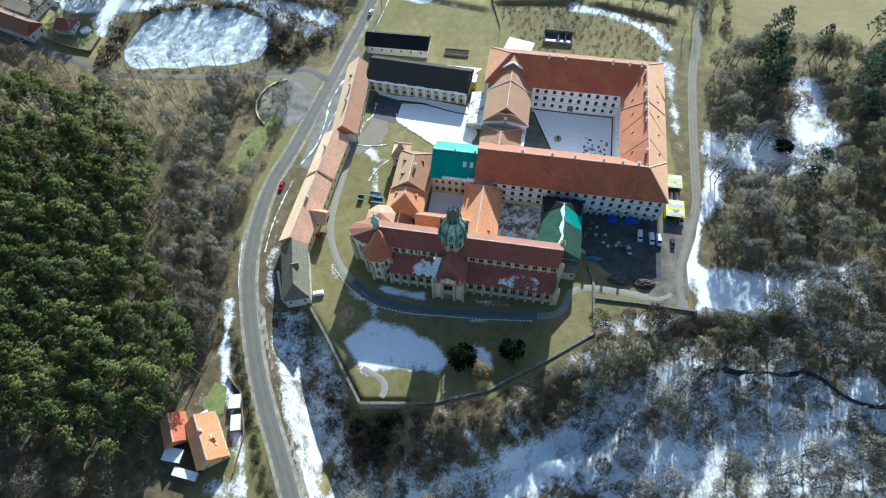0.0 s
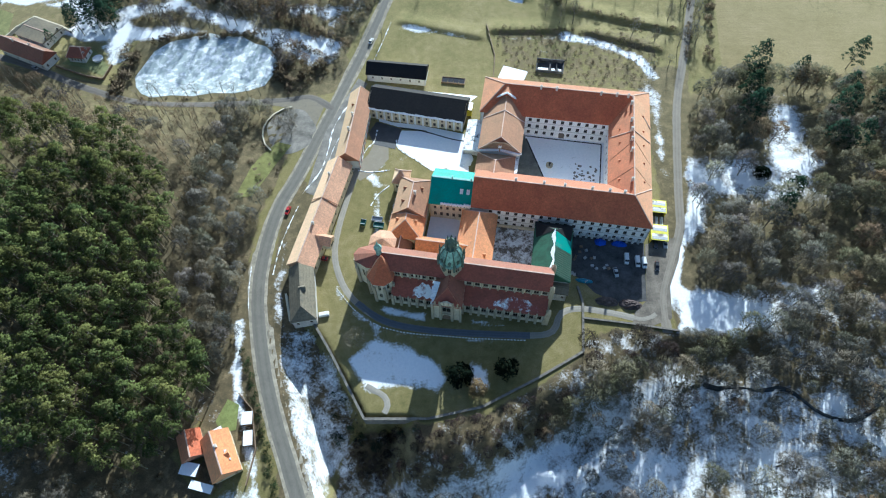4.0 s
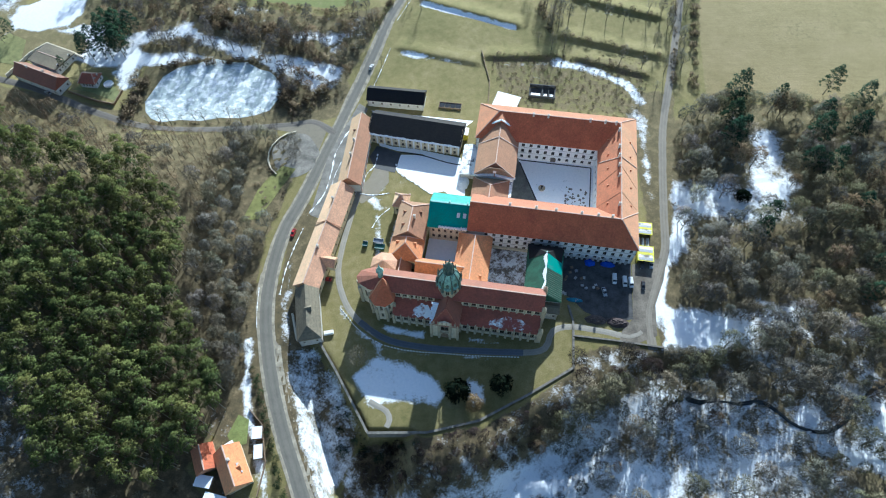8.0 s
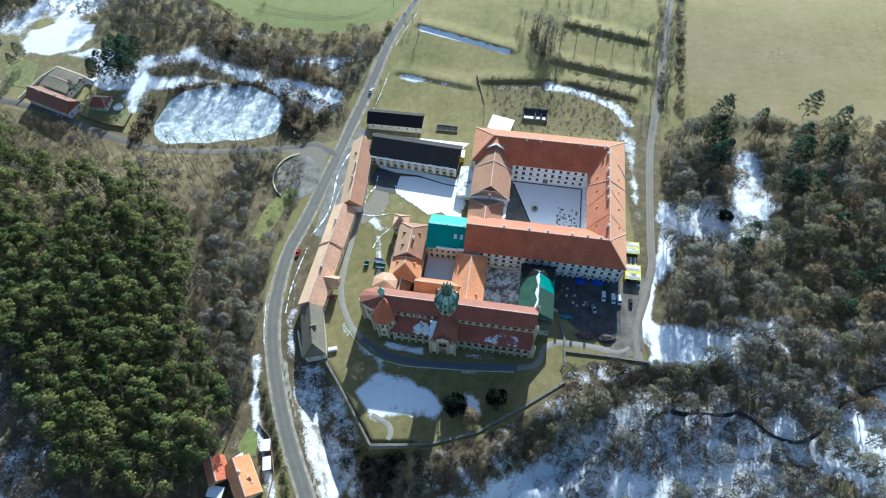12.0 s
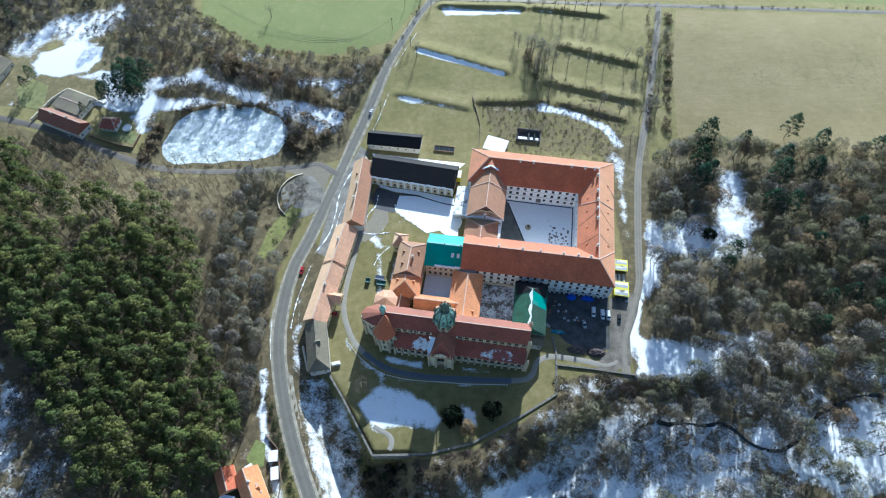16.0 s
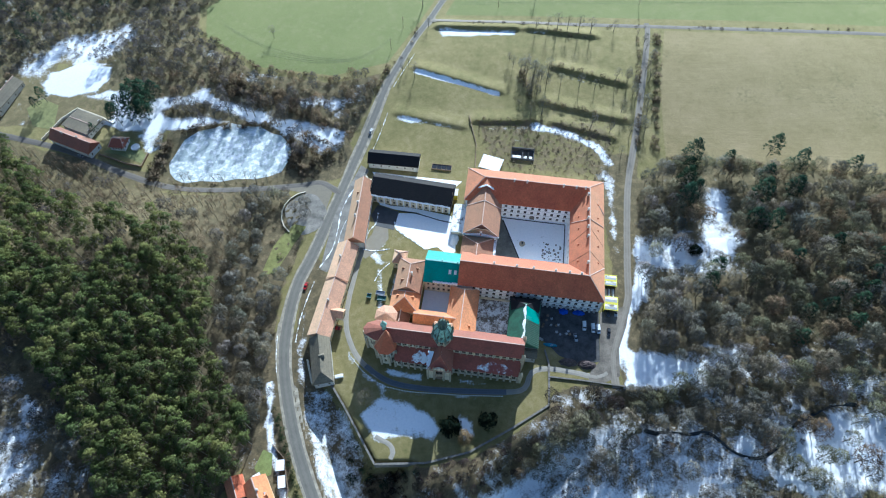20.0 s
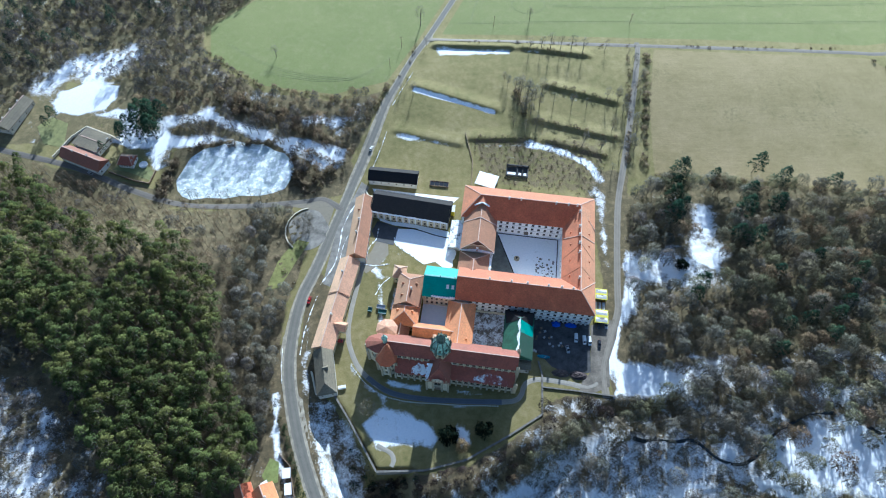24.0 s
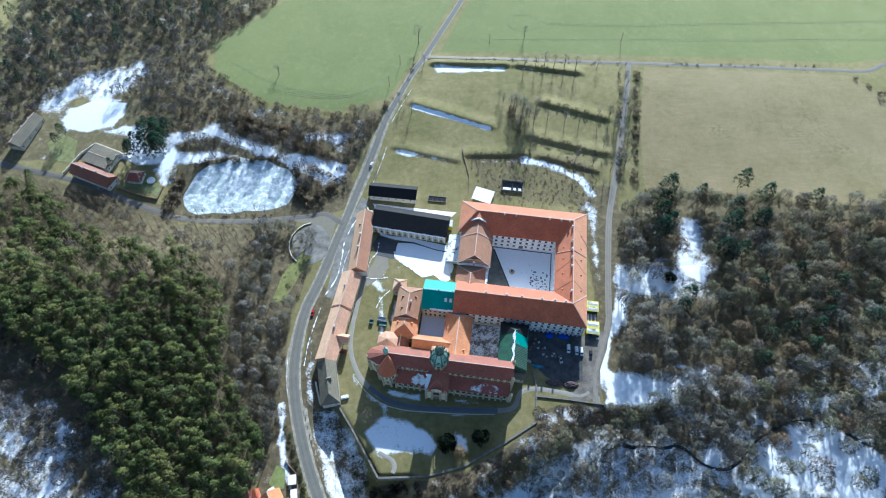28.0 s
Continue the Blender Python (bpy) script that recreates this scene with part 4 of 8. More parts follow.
e_wing, r, rf = house("convent_east_wing", "convent wing with sunlit orange-red tiled roof and dormers", "building", (42, 145.5, 59.5, 200.5), 12.8, 20.34, "y", (0, 0), M_WHITE, M_TILE,
                      {"E": [(13, 1.5, 1.2, 1.7, 3), (13, 5.4, 1.2, 1.9, 3), (13, 9.3, 1.2, 1.8, 3)], "W": [(9, 5.4, 1.2, 1.9, 12, 14), (9, 9.3, 1.2, 1.8, 12, 14)]}, walls="EW")
for y in (-20, -4, 2, 7.5, 13, 23):
    chimney(rf, -0.9, y, 19.6, 2.2)
for y in (-17, -7, 3, 11, 20):
    for s in (-1, 1):
        dormer(rf, s * 5.2, y, roof_z(r, 12.8, 20.34, "y", s * 5.2, y) - 0.2, 90 * s, 0.8, 0.6, 1.0, M_TILE, M_TILE)
for y0, y1 in ((-13, -17), (1.5, -5)):
    for s in (-1, 1):
        b = bmesh.new()
        beam(b, (0, y0, 20.35), (s * 8.6, y1, 12.85), 0.3, 0.2)
        part("slope_bar", b, M_TILE_BROWN, rf)
b = bmesh.new()
beam(b, (-8.8, 8.2, 12.85), (0, 7, 20.5), 0.3, 0.25)
beam(b, (8.8, 7.6, 12.85), (0, 7, 20.5), 0.3, 0.25)
part("fire_wall_cap", b, M_RIDGE, rf)

w_wing, r, rf = house("convent_west_wing", "brown tiled convent wing with half-hipped gable", "building", (-15, 168, 3.4, 191), 12.0, 18.3, "y", (0.28, 0), M_WHITE, M_TILE_BROWN,
                      {"E": [(6, 1.6, 1.1, 1.7, 3), (6, 6, 1.2, 1.9, 3)], "W": [(6, 1.6, 1.1, 1.7, 3), (6, 6, 1.2, 1.9, 3)]})
b = bmesh.new()
vs = [b.verts.new(q) for q in ((-9.1, -11.75, 12.0), (9.1, -11.75, 12.0), (2.6, -11.75, 17.0), (-2.6, -11.75, 17.0))]
ws = [b.verts.new((v.co.x, v.co.y + 0.4, v.co.z)) for v in vs]
b.faces.new(vs)
for i in range(4):
    b.faces.new((vs[i], vs[(i + 1) % 4], ws[(i + 1) % 4], ws[i]))
part("gable", b, M_WOOD, w_wing, "dark boarded gable")
b = bmesh.new()
box(b, -0.7, -11.9, 13.6, 0.7, -11.74, 15.2)
part("gable_window", b, M_WHITE_PAINT, w_wing, "white gable window")
b = bmesh.new()
beam(b, (-9.6, 6.5, 11.7), (0, 6.5, 18.5), 0.5, 0.3)
beam(b, (9.6, 6.5, 11.7), (0, 6.5, 18.5), 0.5, 0.3)
part("fire_wall_cap", b, M_RIDGE, rf)
b = bmesh.new()
for s in (-1, 1):
    beam(b, (s * 9.8, -11.9, 11.4), (s * 0.3, -12.4, 13.0), 1.3, 0.3)
part("snow_edge", b, M_SNOW, rf, "snow lying on the gable ledge")
b, e_, r_, z_ = roof_bm(-9.1, 11.2, 9.1, 16.0, 12.0, 18.3, "y", 0, 0, 0.45)
part("roof", b, M_TILE_BROWN, w_wing)
b, e_, r_, z_ = roof_bm(-9.1, 16.2, 9.1, 21.2, 13.0, 20.2, "y", 0, 0, 0.2)
part("cross_roof", b, M_TILE, w_wing, "red tiled cross gable rising to the ridge")
b = bmesh.new()
beam(b, (-9.6, 15.9, 12.9), (0, 15.9, 19.9), 0.9, 0.5)
beam(b, (9.6, 15.9, 12.9), (0, 15.9, 19.9), 0.9, 0.5)
part("gable_coping", b, M_SNOW, w_wing, "snow on the gable coping")
w_low, r, rf2 = house("convent_link_wing", "lower brown tiled link wing with hipped roof", "building", (-15, 153, 1.2, 167.6), 9.2, 14.2, "y", (0, 0.9), M_GREY_PL, M_TILE_BROWN, {"E": [(3, 4.5, 1.1, 1.8, 2)], "W": [(3, 4.5, 1.1, 1.8, 2)]}, walls="EWN")
b = bmesh.new()
box(b, 8.7, -6.5, 8.6, 10.0, 7.2, 9.0)
part("parapet", b, M_SNOW_ROOF, w_low, "snow-dusted parapet walk")

# ---- courtyards and yards ----
CY = [W(u, v) for u, v in ((3.4, 155), (42, 155), (42, 189.5), (3.4, 189.5))]
flat("courtyard", CY, snow_mat("trodden_snow", 0.34, (0.34, 0.34, 0.32)), "snow-covered convent courtyard", "courtyard", 0.06)
flat("courtyard_path", [W(u, v) for u, v in ((3.4, 155), (19.5, 155), (18.3, 158.0), (5.5, 186.5), (4.6, 189.5), (3.4, 189.5))], simple("damp_cobble", (0.13, 0.135, 0.12), 0.85, 0.4, 0.2, 2.5), "damp thawed corner of the courtyard", "paving", 0.1)
strip("courtyard_gutter", [W(19.6, 155.2), W(18.2, 158.5), W(5.6, 187.0)], 0.9, M_BLACK, "dark drain channel across the courtyard", "gutter", 0.13)
strip("courtyard_kerb", [W(40.6, 156), W(40.8, 172), W(40.9, 188)], 0.8, M_YARD, "thawed strip along the wall", "paving", 0.11)
strip("courtyard_kerb", [W(5.0, 188.6), W(22, 188.4), W(41, 188.3)], 0.9, M_YARD, "thawed strip along the wall", "paving", 0.12)
fx, fy = W(17.5, 172.0)
well = base("fountain", fx, fy, 0.05, 0, "small round stone fountain in the snowy courtyard", "fountain")
b = bmesh.new()
lathe(b, [(1.5, 0), (1.5, 0.7), (1.7, 0.75), (1.7, 0.9), (1.3, 0.9), (1.3, 0.5)], 16)
part("basin", b, M_STONE_DARK, well)
b = bmesh.new()
lathe(b, [(0.35, 0.4), (0.25, 0.9), (0.2, 1.7), (0.55, 1.9), (0.55, 2.0), (0.1, 2.1)], 10)
part("pillar", b, M_BLACK, well)
rnd = random.Random(5)
bm = bmesh.new()
for k in range(70):
    u, v = rnd.uniform(29, 39), rnd.uniform(156.5, 175)
    if rnd.random() < 0.25 and v > 170:
        continue
    x, y = W(u, v)
    prism(bm, ring(rnd.uniform(0.25, 0.7), 7, x, y, rnd.random() * 6), 0.05, rnd.uniform(0.2, 0.5), 0.4)
me = bpy.data.meshes.new("garden_beds")
bm.to_mesh(me)
bm.free()
me.materials.append(simple("bare_soil", (0.2, 0.185, 0.165), 0.95, 0.4))
tagged(new("garden_beds", me), "rows of bare garden mounds showing through the snow", "garden bed", kind="stuff")

# outline follows the wing's cast shadow, whose shade is in the colour
flat("yard", [W(u, v) for u, v in ((28, 136), (59.8, 136), (60.4, 109), (51, 106), (40, 109.5), (34, 115), (28, 118))], M_YARD, "muddy yard, the wing's shade put into its dark colour", "yard", 0.07)
flat("yard_apron", [(81.5, 124), (98, 128), (94, 116), (88, 104), (86, 90), (78, 87), (70, 88), (72, 93), (77.5, 98)], M_DIRT, "trodden dirt turning area with tyre tracks", "yard", 0.08)
flat("cloister_yard", [W(u, v) for u, v in ((-3, 105.6), (13.4, 105.6), (13.4, 136), (-3, 136))], snow_mat("slushy_snow", 0.5, (0.15, 0.125, 0.10)), "enclosed yard of mud and half-melted snow", "yard", 0.07)
flat("small_court", [W(u, v) for u, v in ((-32, 121), (-17, 121), (-17, 136.5), (-32, 136.5))], M_SNOW, "small inner court under smooth snow", "courtyard", 0.07)
flat("north_court", [(-23.5, 190), (-26, 183), (-24.5, 178.5), (-16.7, 172.2), (-8.4, 165), (-2, 166.5), (4, 161), (8, 163), (9, 184), (-9.4, 189)], M_SNOW, "smooth snow in the outer court", "courtyard", 0.06)
# dark wedge: the shadow in this corner is part of the asphalt colour
flat("court_asphalt", [(-36, 196), (-23.6, 190.8), (-26.2, 178.4), (-30, 179.5), (-36.5, 181.5), (-39.5, 189)], simple("wet_shadowed_asphalt", (0.055, 0.057, 0.06), 0.6, 0.3, 0.3, 3), "wet asphalt corner of the court, its shadow put into the dark colour", "paving", 0.10)
for curb, wide in (([(-25.9, 184), (-24.6, 178.4), (-16.9, 172), (-13, 168.6), (-8.4, 165)], 0.9), ([(-35.4, 190.4), (-36.5, 183.2), (-39.9, 178.5), (-42.3, 171.6), (-43.4, 167.7)], 1.1), ([(-42.9, 166), (-36.4, 164.9), (-28.3, 165.9)], 1.2), ([(-36, 146), (-33, 152), (-28, 157)], 1.0)):
    strip("snow_bank", curb, lambda t, w=wide: w * max(0.02, 0.4 + 0.5 * math.sin(t * 29 + w * 7) * math.cos(t * 13) + 0.3 * math.sin(t * 61)), M_SNOW, "cleared snow heaped along the court's edge", "snow", lift=0.2, step=0.7)
flat("verge_gravel", [(-64, 168), (-60.5, 190), (-54, 208), (-47, 226), (-42, 222), (-46.5, 209), (-50.5, 190), (-54.5, 166), (-62, 152), (-66, 154)], simple("grey_grit", (0.235, 0.22, 0.19), 0.95, 0.4, 0.2, 2.0), "wide gritty verge between road and range", "verge", 0.065)

# ---- teal roofed house and the western group ----
teal, r, rf = house("sheeted_house", "stone house under bright teal roof sheeting", "building", (-32, 136.5, -14.2, 154.5), 11.0, 17.2, "x", (0, 0), M_STONE, M_TEAL, {"S": [(6, 2.0, 1.2, 2.4, 2.2), (6, 6.8, 1.1, 1.9, 2.2)], "N": [(5, 6.8, 1.1, 1.9, 2)]}, ridge=None, arch=True)
for x in (4.0, 6.8):
    m = pose(x, -4.2, roof_z(r, 11, 17.2, "x", 0, -4.2) + 0.15, math.degrees(math.atan2(6.2, 9)), 0, 0)
    b = bmesh.new()
    box(b, -0.7, -1.1, 0, 0.7, 1.1, 0.18, m)
    part("roof_window", b, M_WHITE_PAINT, rf, "white roof window")
b = bmesh.new()
beam(b, (-8.9, 0.1, 17.2), (9, 0.1, 17.2), 0.9, 0.3)
for x in (-0.5, 7.5):
    box(b, x - 0.3, -0.4, 16.8, x + 0.3, 0.6, 18.6)
part("ridge", b, simple("pale_teal_sheeting", (0.25, 0.55, 0.5), 0.5, 0.15), rf)
b = bmesh.new()
for k in range(26):
    x = -4 + k * 0.5
    z = 11.3 + 0.3 * math.sin(k * 2.3)
    box(b, x - 0.3, -9.6 + 0.1 * math.sin(k), z - 0.6, x + 0.3, -8.9, z + (0.3 if k < 20 else 0.9))
part("snow_edge", b, M_SNOW, rf, "ragged snow along the eave")

cross, r, rf = house("prelate_house", "brown tiled cross house of the western group", "building", (-46.5, 130, -33, 149), 9.5, 15.2, "y", (0, 0.9), M_CREAM, M_TILE_BROWN, {"W": [(5, 2, 1.1, 1.8, 2), (5, 6, 1.1, 1.7, 2)], "E": [(3, 6, 1.1, 1.7, 2)], "N": [(3, 2, 1.1, 1.8, 2), (3, 6, 1.1, 1.7, 2)]})
for x, y in ((-4, 2), (4, 2.5), (-3.5, -5)):
    dormer(rf, x, y, roof_z(r, 9.5, 15.2, "y", x, y), 90 * (1 if x > 0 else -1), 1.0, 0.9, 1.4, M_TILE_BROWN)
chimney(rf, 1.5, -2, 14.5, 1.8)
gab, r, rf = house("gabled_house", "house with new orange tiles and dark timbered gable", "building", (-47, 119.5, -33, 130), 8.2, 13.6, "y", (0.75, 0.35), M_CREAM, M_TILE_NEW, {"W": [(3, 3, 1.1, 1.7, 2)], "S": [(3, 2.4, 1.2, 1.9, 2.5)]})
for x in (-4.2, 4.2):
    dormer(rf, x, 1.5, roof_z(r, 8.2, 13.6, "y", x, 0), 90 * (1 if x > 0 else -1), 1.2, 0.8, 1.2, M_TILE_NEW, M_TILE_NEW)
porch, r, rf = house("porch", "open dark porch with white posts under a tiled gable", "porch", (-45.5, 113.5, -37, 119.5), 5.2, 8.6, "y", (0, 0), M_STONE_DARK, M_TILE_BROWN, {}, walls="EWN")
for x in (-3.6, -2.4, -1.2, 0, 1.2, 2.4):
    b = bmesh.new()
    box(b, x, -3.3, 0, x + 0.4, -2.9, 5.0)
    part("post", b, M_WHITE_PAINT, porch, "white post")
b = bmesh.new()
box(b, -3.8, -3.4, 2.3, 2.9, -3.3, 2.6)
part("rail", b, M_WHITE_PAINT, porch, "white rail")
# paler tile carries the sunlight on the pavilion roof
pav, r, rf = house("pavilion", "small hipped corner pavilion, sunlight put into its pale tiles", "pavilion", (-50.5, 147.5, -44, 154.5), 7.5, 11.5, "x", (0.9, 0.9), M_CREAM, M_TILE_PALE, {"W": [(2, 3, 1.0, 1.7, 1.6)], "S": [(2, 3, 1.0, 1.7, 1.6)], "N": [(2, 3, 1.0, 1.7, 1.6)]})
range_, r, rf = house("refectory_range", "range with bright new orange tiled roof", "building", (-34, 113, -9, 121.5), 7.0, 11.6, "x", (0, 0), M_CREAM, M_TILE_NEW, {"S": [(7, 2.4, 1.1, 1.8, 2)], "N": [(7, 2.4, 1.1, 1.8, 2)]})
rng2, r, rf = house("cloister_range", "cloister range with bright orange tiles and pale ridge", "building", (-17.5, 104.5, -3.2, 136.4), 8.2, 13.9, "y", (0.2, 0.55), M_CREAM, M_TILE_NEW, {"E": [(8, 2.4, 1.1, 1.8, 2), (8, 5.4, 1.1, 1.5, 2)], "W": [(4, 2.4, 1.1, 1.8, 2)]})
dormer(rf, 4.6, -6, roof_z(r, 8.2, 13.9, "y", 4.6, 0), 90, 1.1, 0.8, 1.2, M_TILE_NEW)
stair, r, rf = house("stair_tower", "low stair tower with pale pyramid roof behind the dome", "tower", (-22.5, 106.5, -14.5, 112.5), 15.5, 18.5, "x", (0.9, 0.9), M_STONE, M_TILE_PALE, {"N": [(2, 8, 0.9, 1.6, 2)]}, ridge=None)

gr, r, rf = house("sheeted_barn", "tall barn under dark green sheeting with pale ridge", "building", (13.4, 108.5, 28.2, 134), 9.2, 15.0, "y", (0, 0.85), M_GREY_PL, M_GREEN_ROOF, {"E": [(5, 4.5, 1.1, 1.7, 2.5)], "W": [(5, 4.5, 1.1, 1.7, 2.5)], "S": [(2, 5, 1.1, 1.7, 3)]}, ridge=None)
b = bmesh.new()
rs = random.Random(6)
row = None
for k in range(29):
    y = -12.8 + k * 0.7
    w0 = 0.75 + 0.45 * math.sin(k * 0.6) + rs.uniform(-0.15, 0.15)
    w1 = 0.35 + 0.15 * math.sin(k * 0.9 + 1) + rs.uniform(-0.08, 0.08)
    vs = [b.verts.new(q) for q in ((-w0, y, 15.06 - w0 * 0.78), (0, y, 15.16), (w1, y, 15.06 - w1 * 0.78))]
    if row:
        b.faces.new((row[0], row[1], vs[1], vs[0]))
        b.faces.new((row[1], row[2], vs[2], vs[1]))
    row = vs
part("ridge", b, M_SNOW, rf, "ragged crust of snow along the ridge")
m = pose(3.9, 2.6, roof_z((-7.4, 0, 7.4, 1), 9.2, 15, "y", 3.9, 0) + 0.16, 0, math.degrees(math.atan2(5.8, 7.4)), 0)
b = bmesh.new()
box(b, -4.4, -3.4, 0, 4.4, 3.6, 0.06, m)
part("tarpaulin", b, M_TEAL, rf, "bright teal tarpaulin")
M_BATTEN = simple("grey_green_batten", (0.2, 0.28, 0.2), 0.8)
for k in range(15):
    y = -12.6 + k * 0.95
    b = bmesh.new()
    beam(b, (0.6, y, 14.7), (7.9, y, 8.95), 0.16, 0.12)
    part("batten", b, M_BATTEN, rf)
b = bmesh.new()
vs = [b.verts.new(q) for q in ((-7.95, 13.35, 8.85), (7.95, 13.35, 8.85), (0, 6.2, 15.12), (-7.0, 5.0, 9.65), (7.0, 5.0, 9.65))]
b.faces.new((vs[0], vs[1], vs[2]))
b.faces.new((vs[1], vs[4], vs[2]))
b.faces.new((vs[3], vs[0], vs[2]))
for v in vs:
    v.co.z += 0.12
part("roof_end", b, M_SLATE, rf, "dark slate hip end")

# ---- the church ----
M_SNOW_CRUST = snow_mat("crusted_snow", 0.42, (0.24, 0.06, 0.045))
M_SNOW_SPARSE = snow_mat("sparse_snow", 0.56, (0.24, 0.06, 0.045))
M_PATINA = simple("dark_patina", (0.10, 0.15, 0.12), 0.6, 0.4)
ch = base("church", *W(-17, 100), 0, TH, "long sandstone abbey church with dark red roofs and copper dome", "church")


def C(u, v):
    return u + 17, v - 100


def church_wall(a, b, z0, z1, n=0, z=0, w=1.3, h=3.0, m0=2.5, mat=None, gable=0.0):
    a, b = C(*a), C(*b)
    L = math.hypot(b[0] - a[0], b[1] - a[1])
    return facade(ch, a, b, z0, z1, mat or M_STONE, rowwins(L, n, z, w, h, m0) if n else [], True, M_STONE_DARK, gable=gable)


# south aisle east and west of the portal
AV, NV, RV, FV, OV = 93.4, 99.3, 104.0, 108.7, 113.0
for u0, u1, n in ((-40, -23, 5), (-12, 20.5, 10)):
    church_wall((u0, AV), (u1, AV), -2, 8.0, n, 2.2, 1.9, 4.2, 2.4)
    b = bmesh.new()
    x0, y0 = C(u0, AV)
    x1, y1 = C(u1, NV - 0.05)
    vs = [b.verts.new(q) for q in ((x0, y0 - 0.6, 7.7), (x1, y0 - 0.6, 7.7), (x1, y1, 12.2), (x0, y1, 12.2), (x0, y0 - 0.6, 7.3), (x1, y0 - 0.6, 7.3), (x1, y1, 7.3), (x0, y1, 7.3))]
    for f in ((0, 1, 2, 3), (4, 7, 6, 5), (0, 4, 5, 1), (1, 5, 6, 2), (3, 2, 6, 7), (0, 3, 7, 4)):
        b.faces.new([vs[k] for k in f])
    part("aisle_roof", b, M_TILE_CHURCH, ch, "dark red tiled lean-to roof")
    for k in range(n + 1):
        s = u0 + 0.4 + (u1 - u0 - 0.8) * k / n
        x, y = C(s, AV)
        b = bmesh.new()
        box(b, x - 0.5, y - 1.0, -2, x + 0.5, y + 0.1, 5.0)
        box(b, x - 0.42, y - 0.65, 5.0, x + 0.42, y + 0.1, 7.2)
        prism(b, [(x - 0.45, y - 0.9), (x + 0.45, y - 0.9), (x + 0.45, y + 0.1), (x - 0.45, y + 0.1)], 7.2, 8.4, 0.25)
        part("buttress", b, M_STONE_DARK, ch)
        if 0 < k < n:
            x, y = C(s, NV)
            b = bmesh.new()
            box(b, x - 0.3, y - 0.45, 11.6, x + 0.3, y + 0.05, 16.3)
            part("lesene", b, M_STONE_DARK, ch)
# snow left on the lean-to roofs
for s0, s1, d0, d1, mt in ((-31.5, -23.2, 0.1, 0.85, M_SNOW_CRUST), (0, 17.5, 0.12, 0.75, M_SNOW_SPARSE)):
    b = bmesh.new()
    nn = 18
    up, lo = [], []
    x, yl = C(0, AV - 0.6)
    _, yt = C(0, NV)
    for k in range(nn + 1):
        s = s0 + (s1 - s0) * k / nn
        x, _ = C(s, 0)
        f0 = d0 + 0.06 * math.sin(k * 0.9 + s0)
        f1 = d1 * (0.35 + 0.6 * math.sin(0.2 + 2.8 * k / nn)) + 0.05 * math.sin(k * 1.1)
        f0 = max(0.02, f0)
        for lst, f in ((lo, f0), (up, max(f1, f0 + 0.05))):
            lst.append(b.verts.new((x, yl + (yt - yl) * f, 7.78 + 4.5 * f)))
    for k in range(nn):
        b.faces.new((lo[k], lo[k + 1], up[k + 1], up[k]))
    part("snow_patch", b, mt, ch, "melting snow on the roof")
# clerestory and nave roof
for a, b_, n in (((-40, NV), (-23, NV), 6), ((-12, NV), (20.5, NV), 10)):
    church_wall(a, b_, 7.3, 17.0, n, 12.6, 2.0, 3.2, 1.8)
church_wall((20.5, AV), (20.5, OV), -2, 8.0, 3, 3.0, 1.7, 3.4, 3)
church_wall((20.5, NV), (20.5, FV), 8.0, 17.0, 1, 10.6, 2.2, 4.0, 3, gable=3.8)
church_wall((20.5, FV), (-50, FV), 7.3, 17.0, 16, 13.0, 1.5, 2.6, 2)
church_wall((20.5, OV), (-44, OV), -2, 8, 12, 3, 1.5, 3, 2)
nave = roof(ch, (*C(-44, NV), *C(20.5, FV)), 17.0, 20.9, "x", (0, 0), M_TILE_CHURCH, 0.5, M_RIDGE, "steep dark red tiled nave roof")
b = bmesh.new()
x0, y0 = C(-44, FV - 0.1)
x1, y1 = C(20.5, OV + 0.4)
vs = [b.verts.new(q) for q in ((x0, y0, 12), (x1, y0, 12), (x1, y1, 8.0), (x0, y1, 8.0), (x0, y0, 7.6), (x1, y0, 7.6), (x1, y1, 7.6), (x0, y1, 7.6))]
for f in ((0, 1, 2, 3), (4, 7, 6, 5), (0, 4, 5, 1), (1, 5, 6, 2), (3, 2, 6, 7), (0, 3, 7, 4)):
    b.faces.new([vs[k] for k in f])
part("aisle_roof", b, M_TILE_CHURCH, ch)
# apse at the west end
ap = [C(-44, NV - 0.4), C(-50, NV - 0.2), C(-54.5, 101.2), C(-55.8, RV), C(-54.5, 106.8), C(-50, FV + 0.2), C(-44, FV + 0.4)]
for a, b_ in zip(ap, ap[1:]):
    l_ = math.hypot(b_[0] - a[0], b_[1] - a[1])
    facade(ch, b_, a, -2, 16.8, M_STONE, [(l_ / 2, 7, 1.3, 5.5)] if l_ > 3 else [], True, M_STONE_DARK)
b = bmesh.new()
apx = b.verts.new((*C(-44, RV), 20.9))
cx, cy = C(-47, RV)
rim = [b.verts.new((cx + (x - cx) * 1.07, cy + (y - cy) * 1.07, 16.6)) for x, y in ap]
for p_, q_ in zip(rim, rim[1:]):
    b.faces.new((p_, q_, apx))
b.faces.new(rim[::-1])
part("apse_roof", b, M_TILE_CHURCH, ch, "faceted dark red apse roof")
for x, y in ap[1:-1]:
    dx, dy = x - cx, y - cy
    l_ = math.hypot(dx, dy)
    b = bmesh.new()
    box(b, x - 0.6 + dx / l_ * 0.5, y - 0.6 + dy / l_ * 0.5, -2, x + 0.6 + dx / l_ * 0.5, y + 0.6 + dy / l_ * 0.5, 13)
    part("buttress", b, M_STONE_DARK, ch)
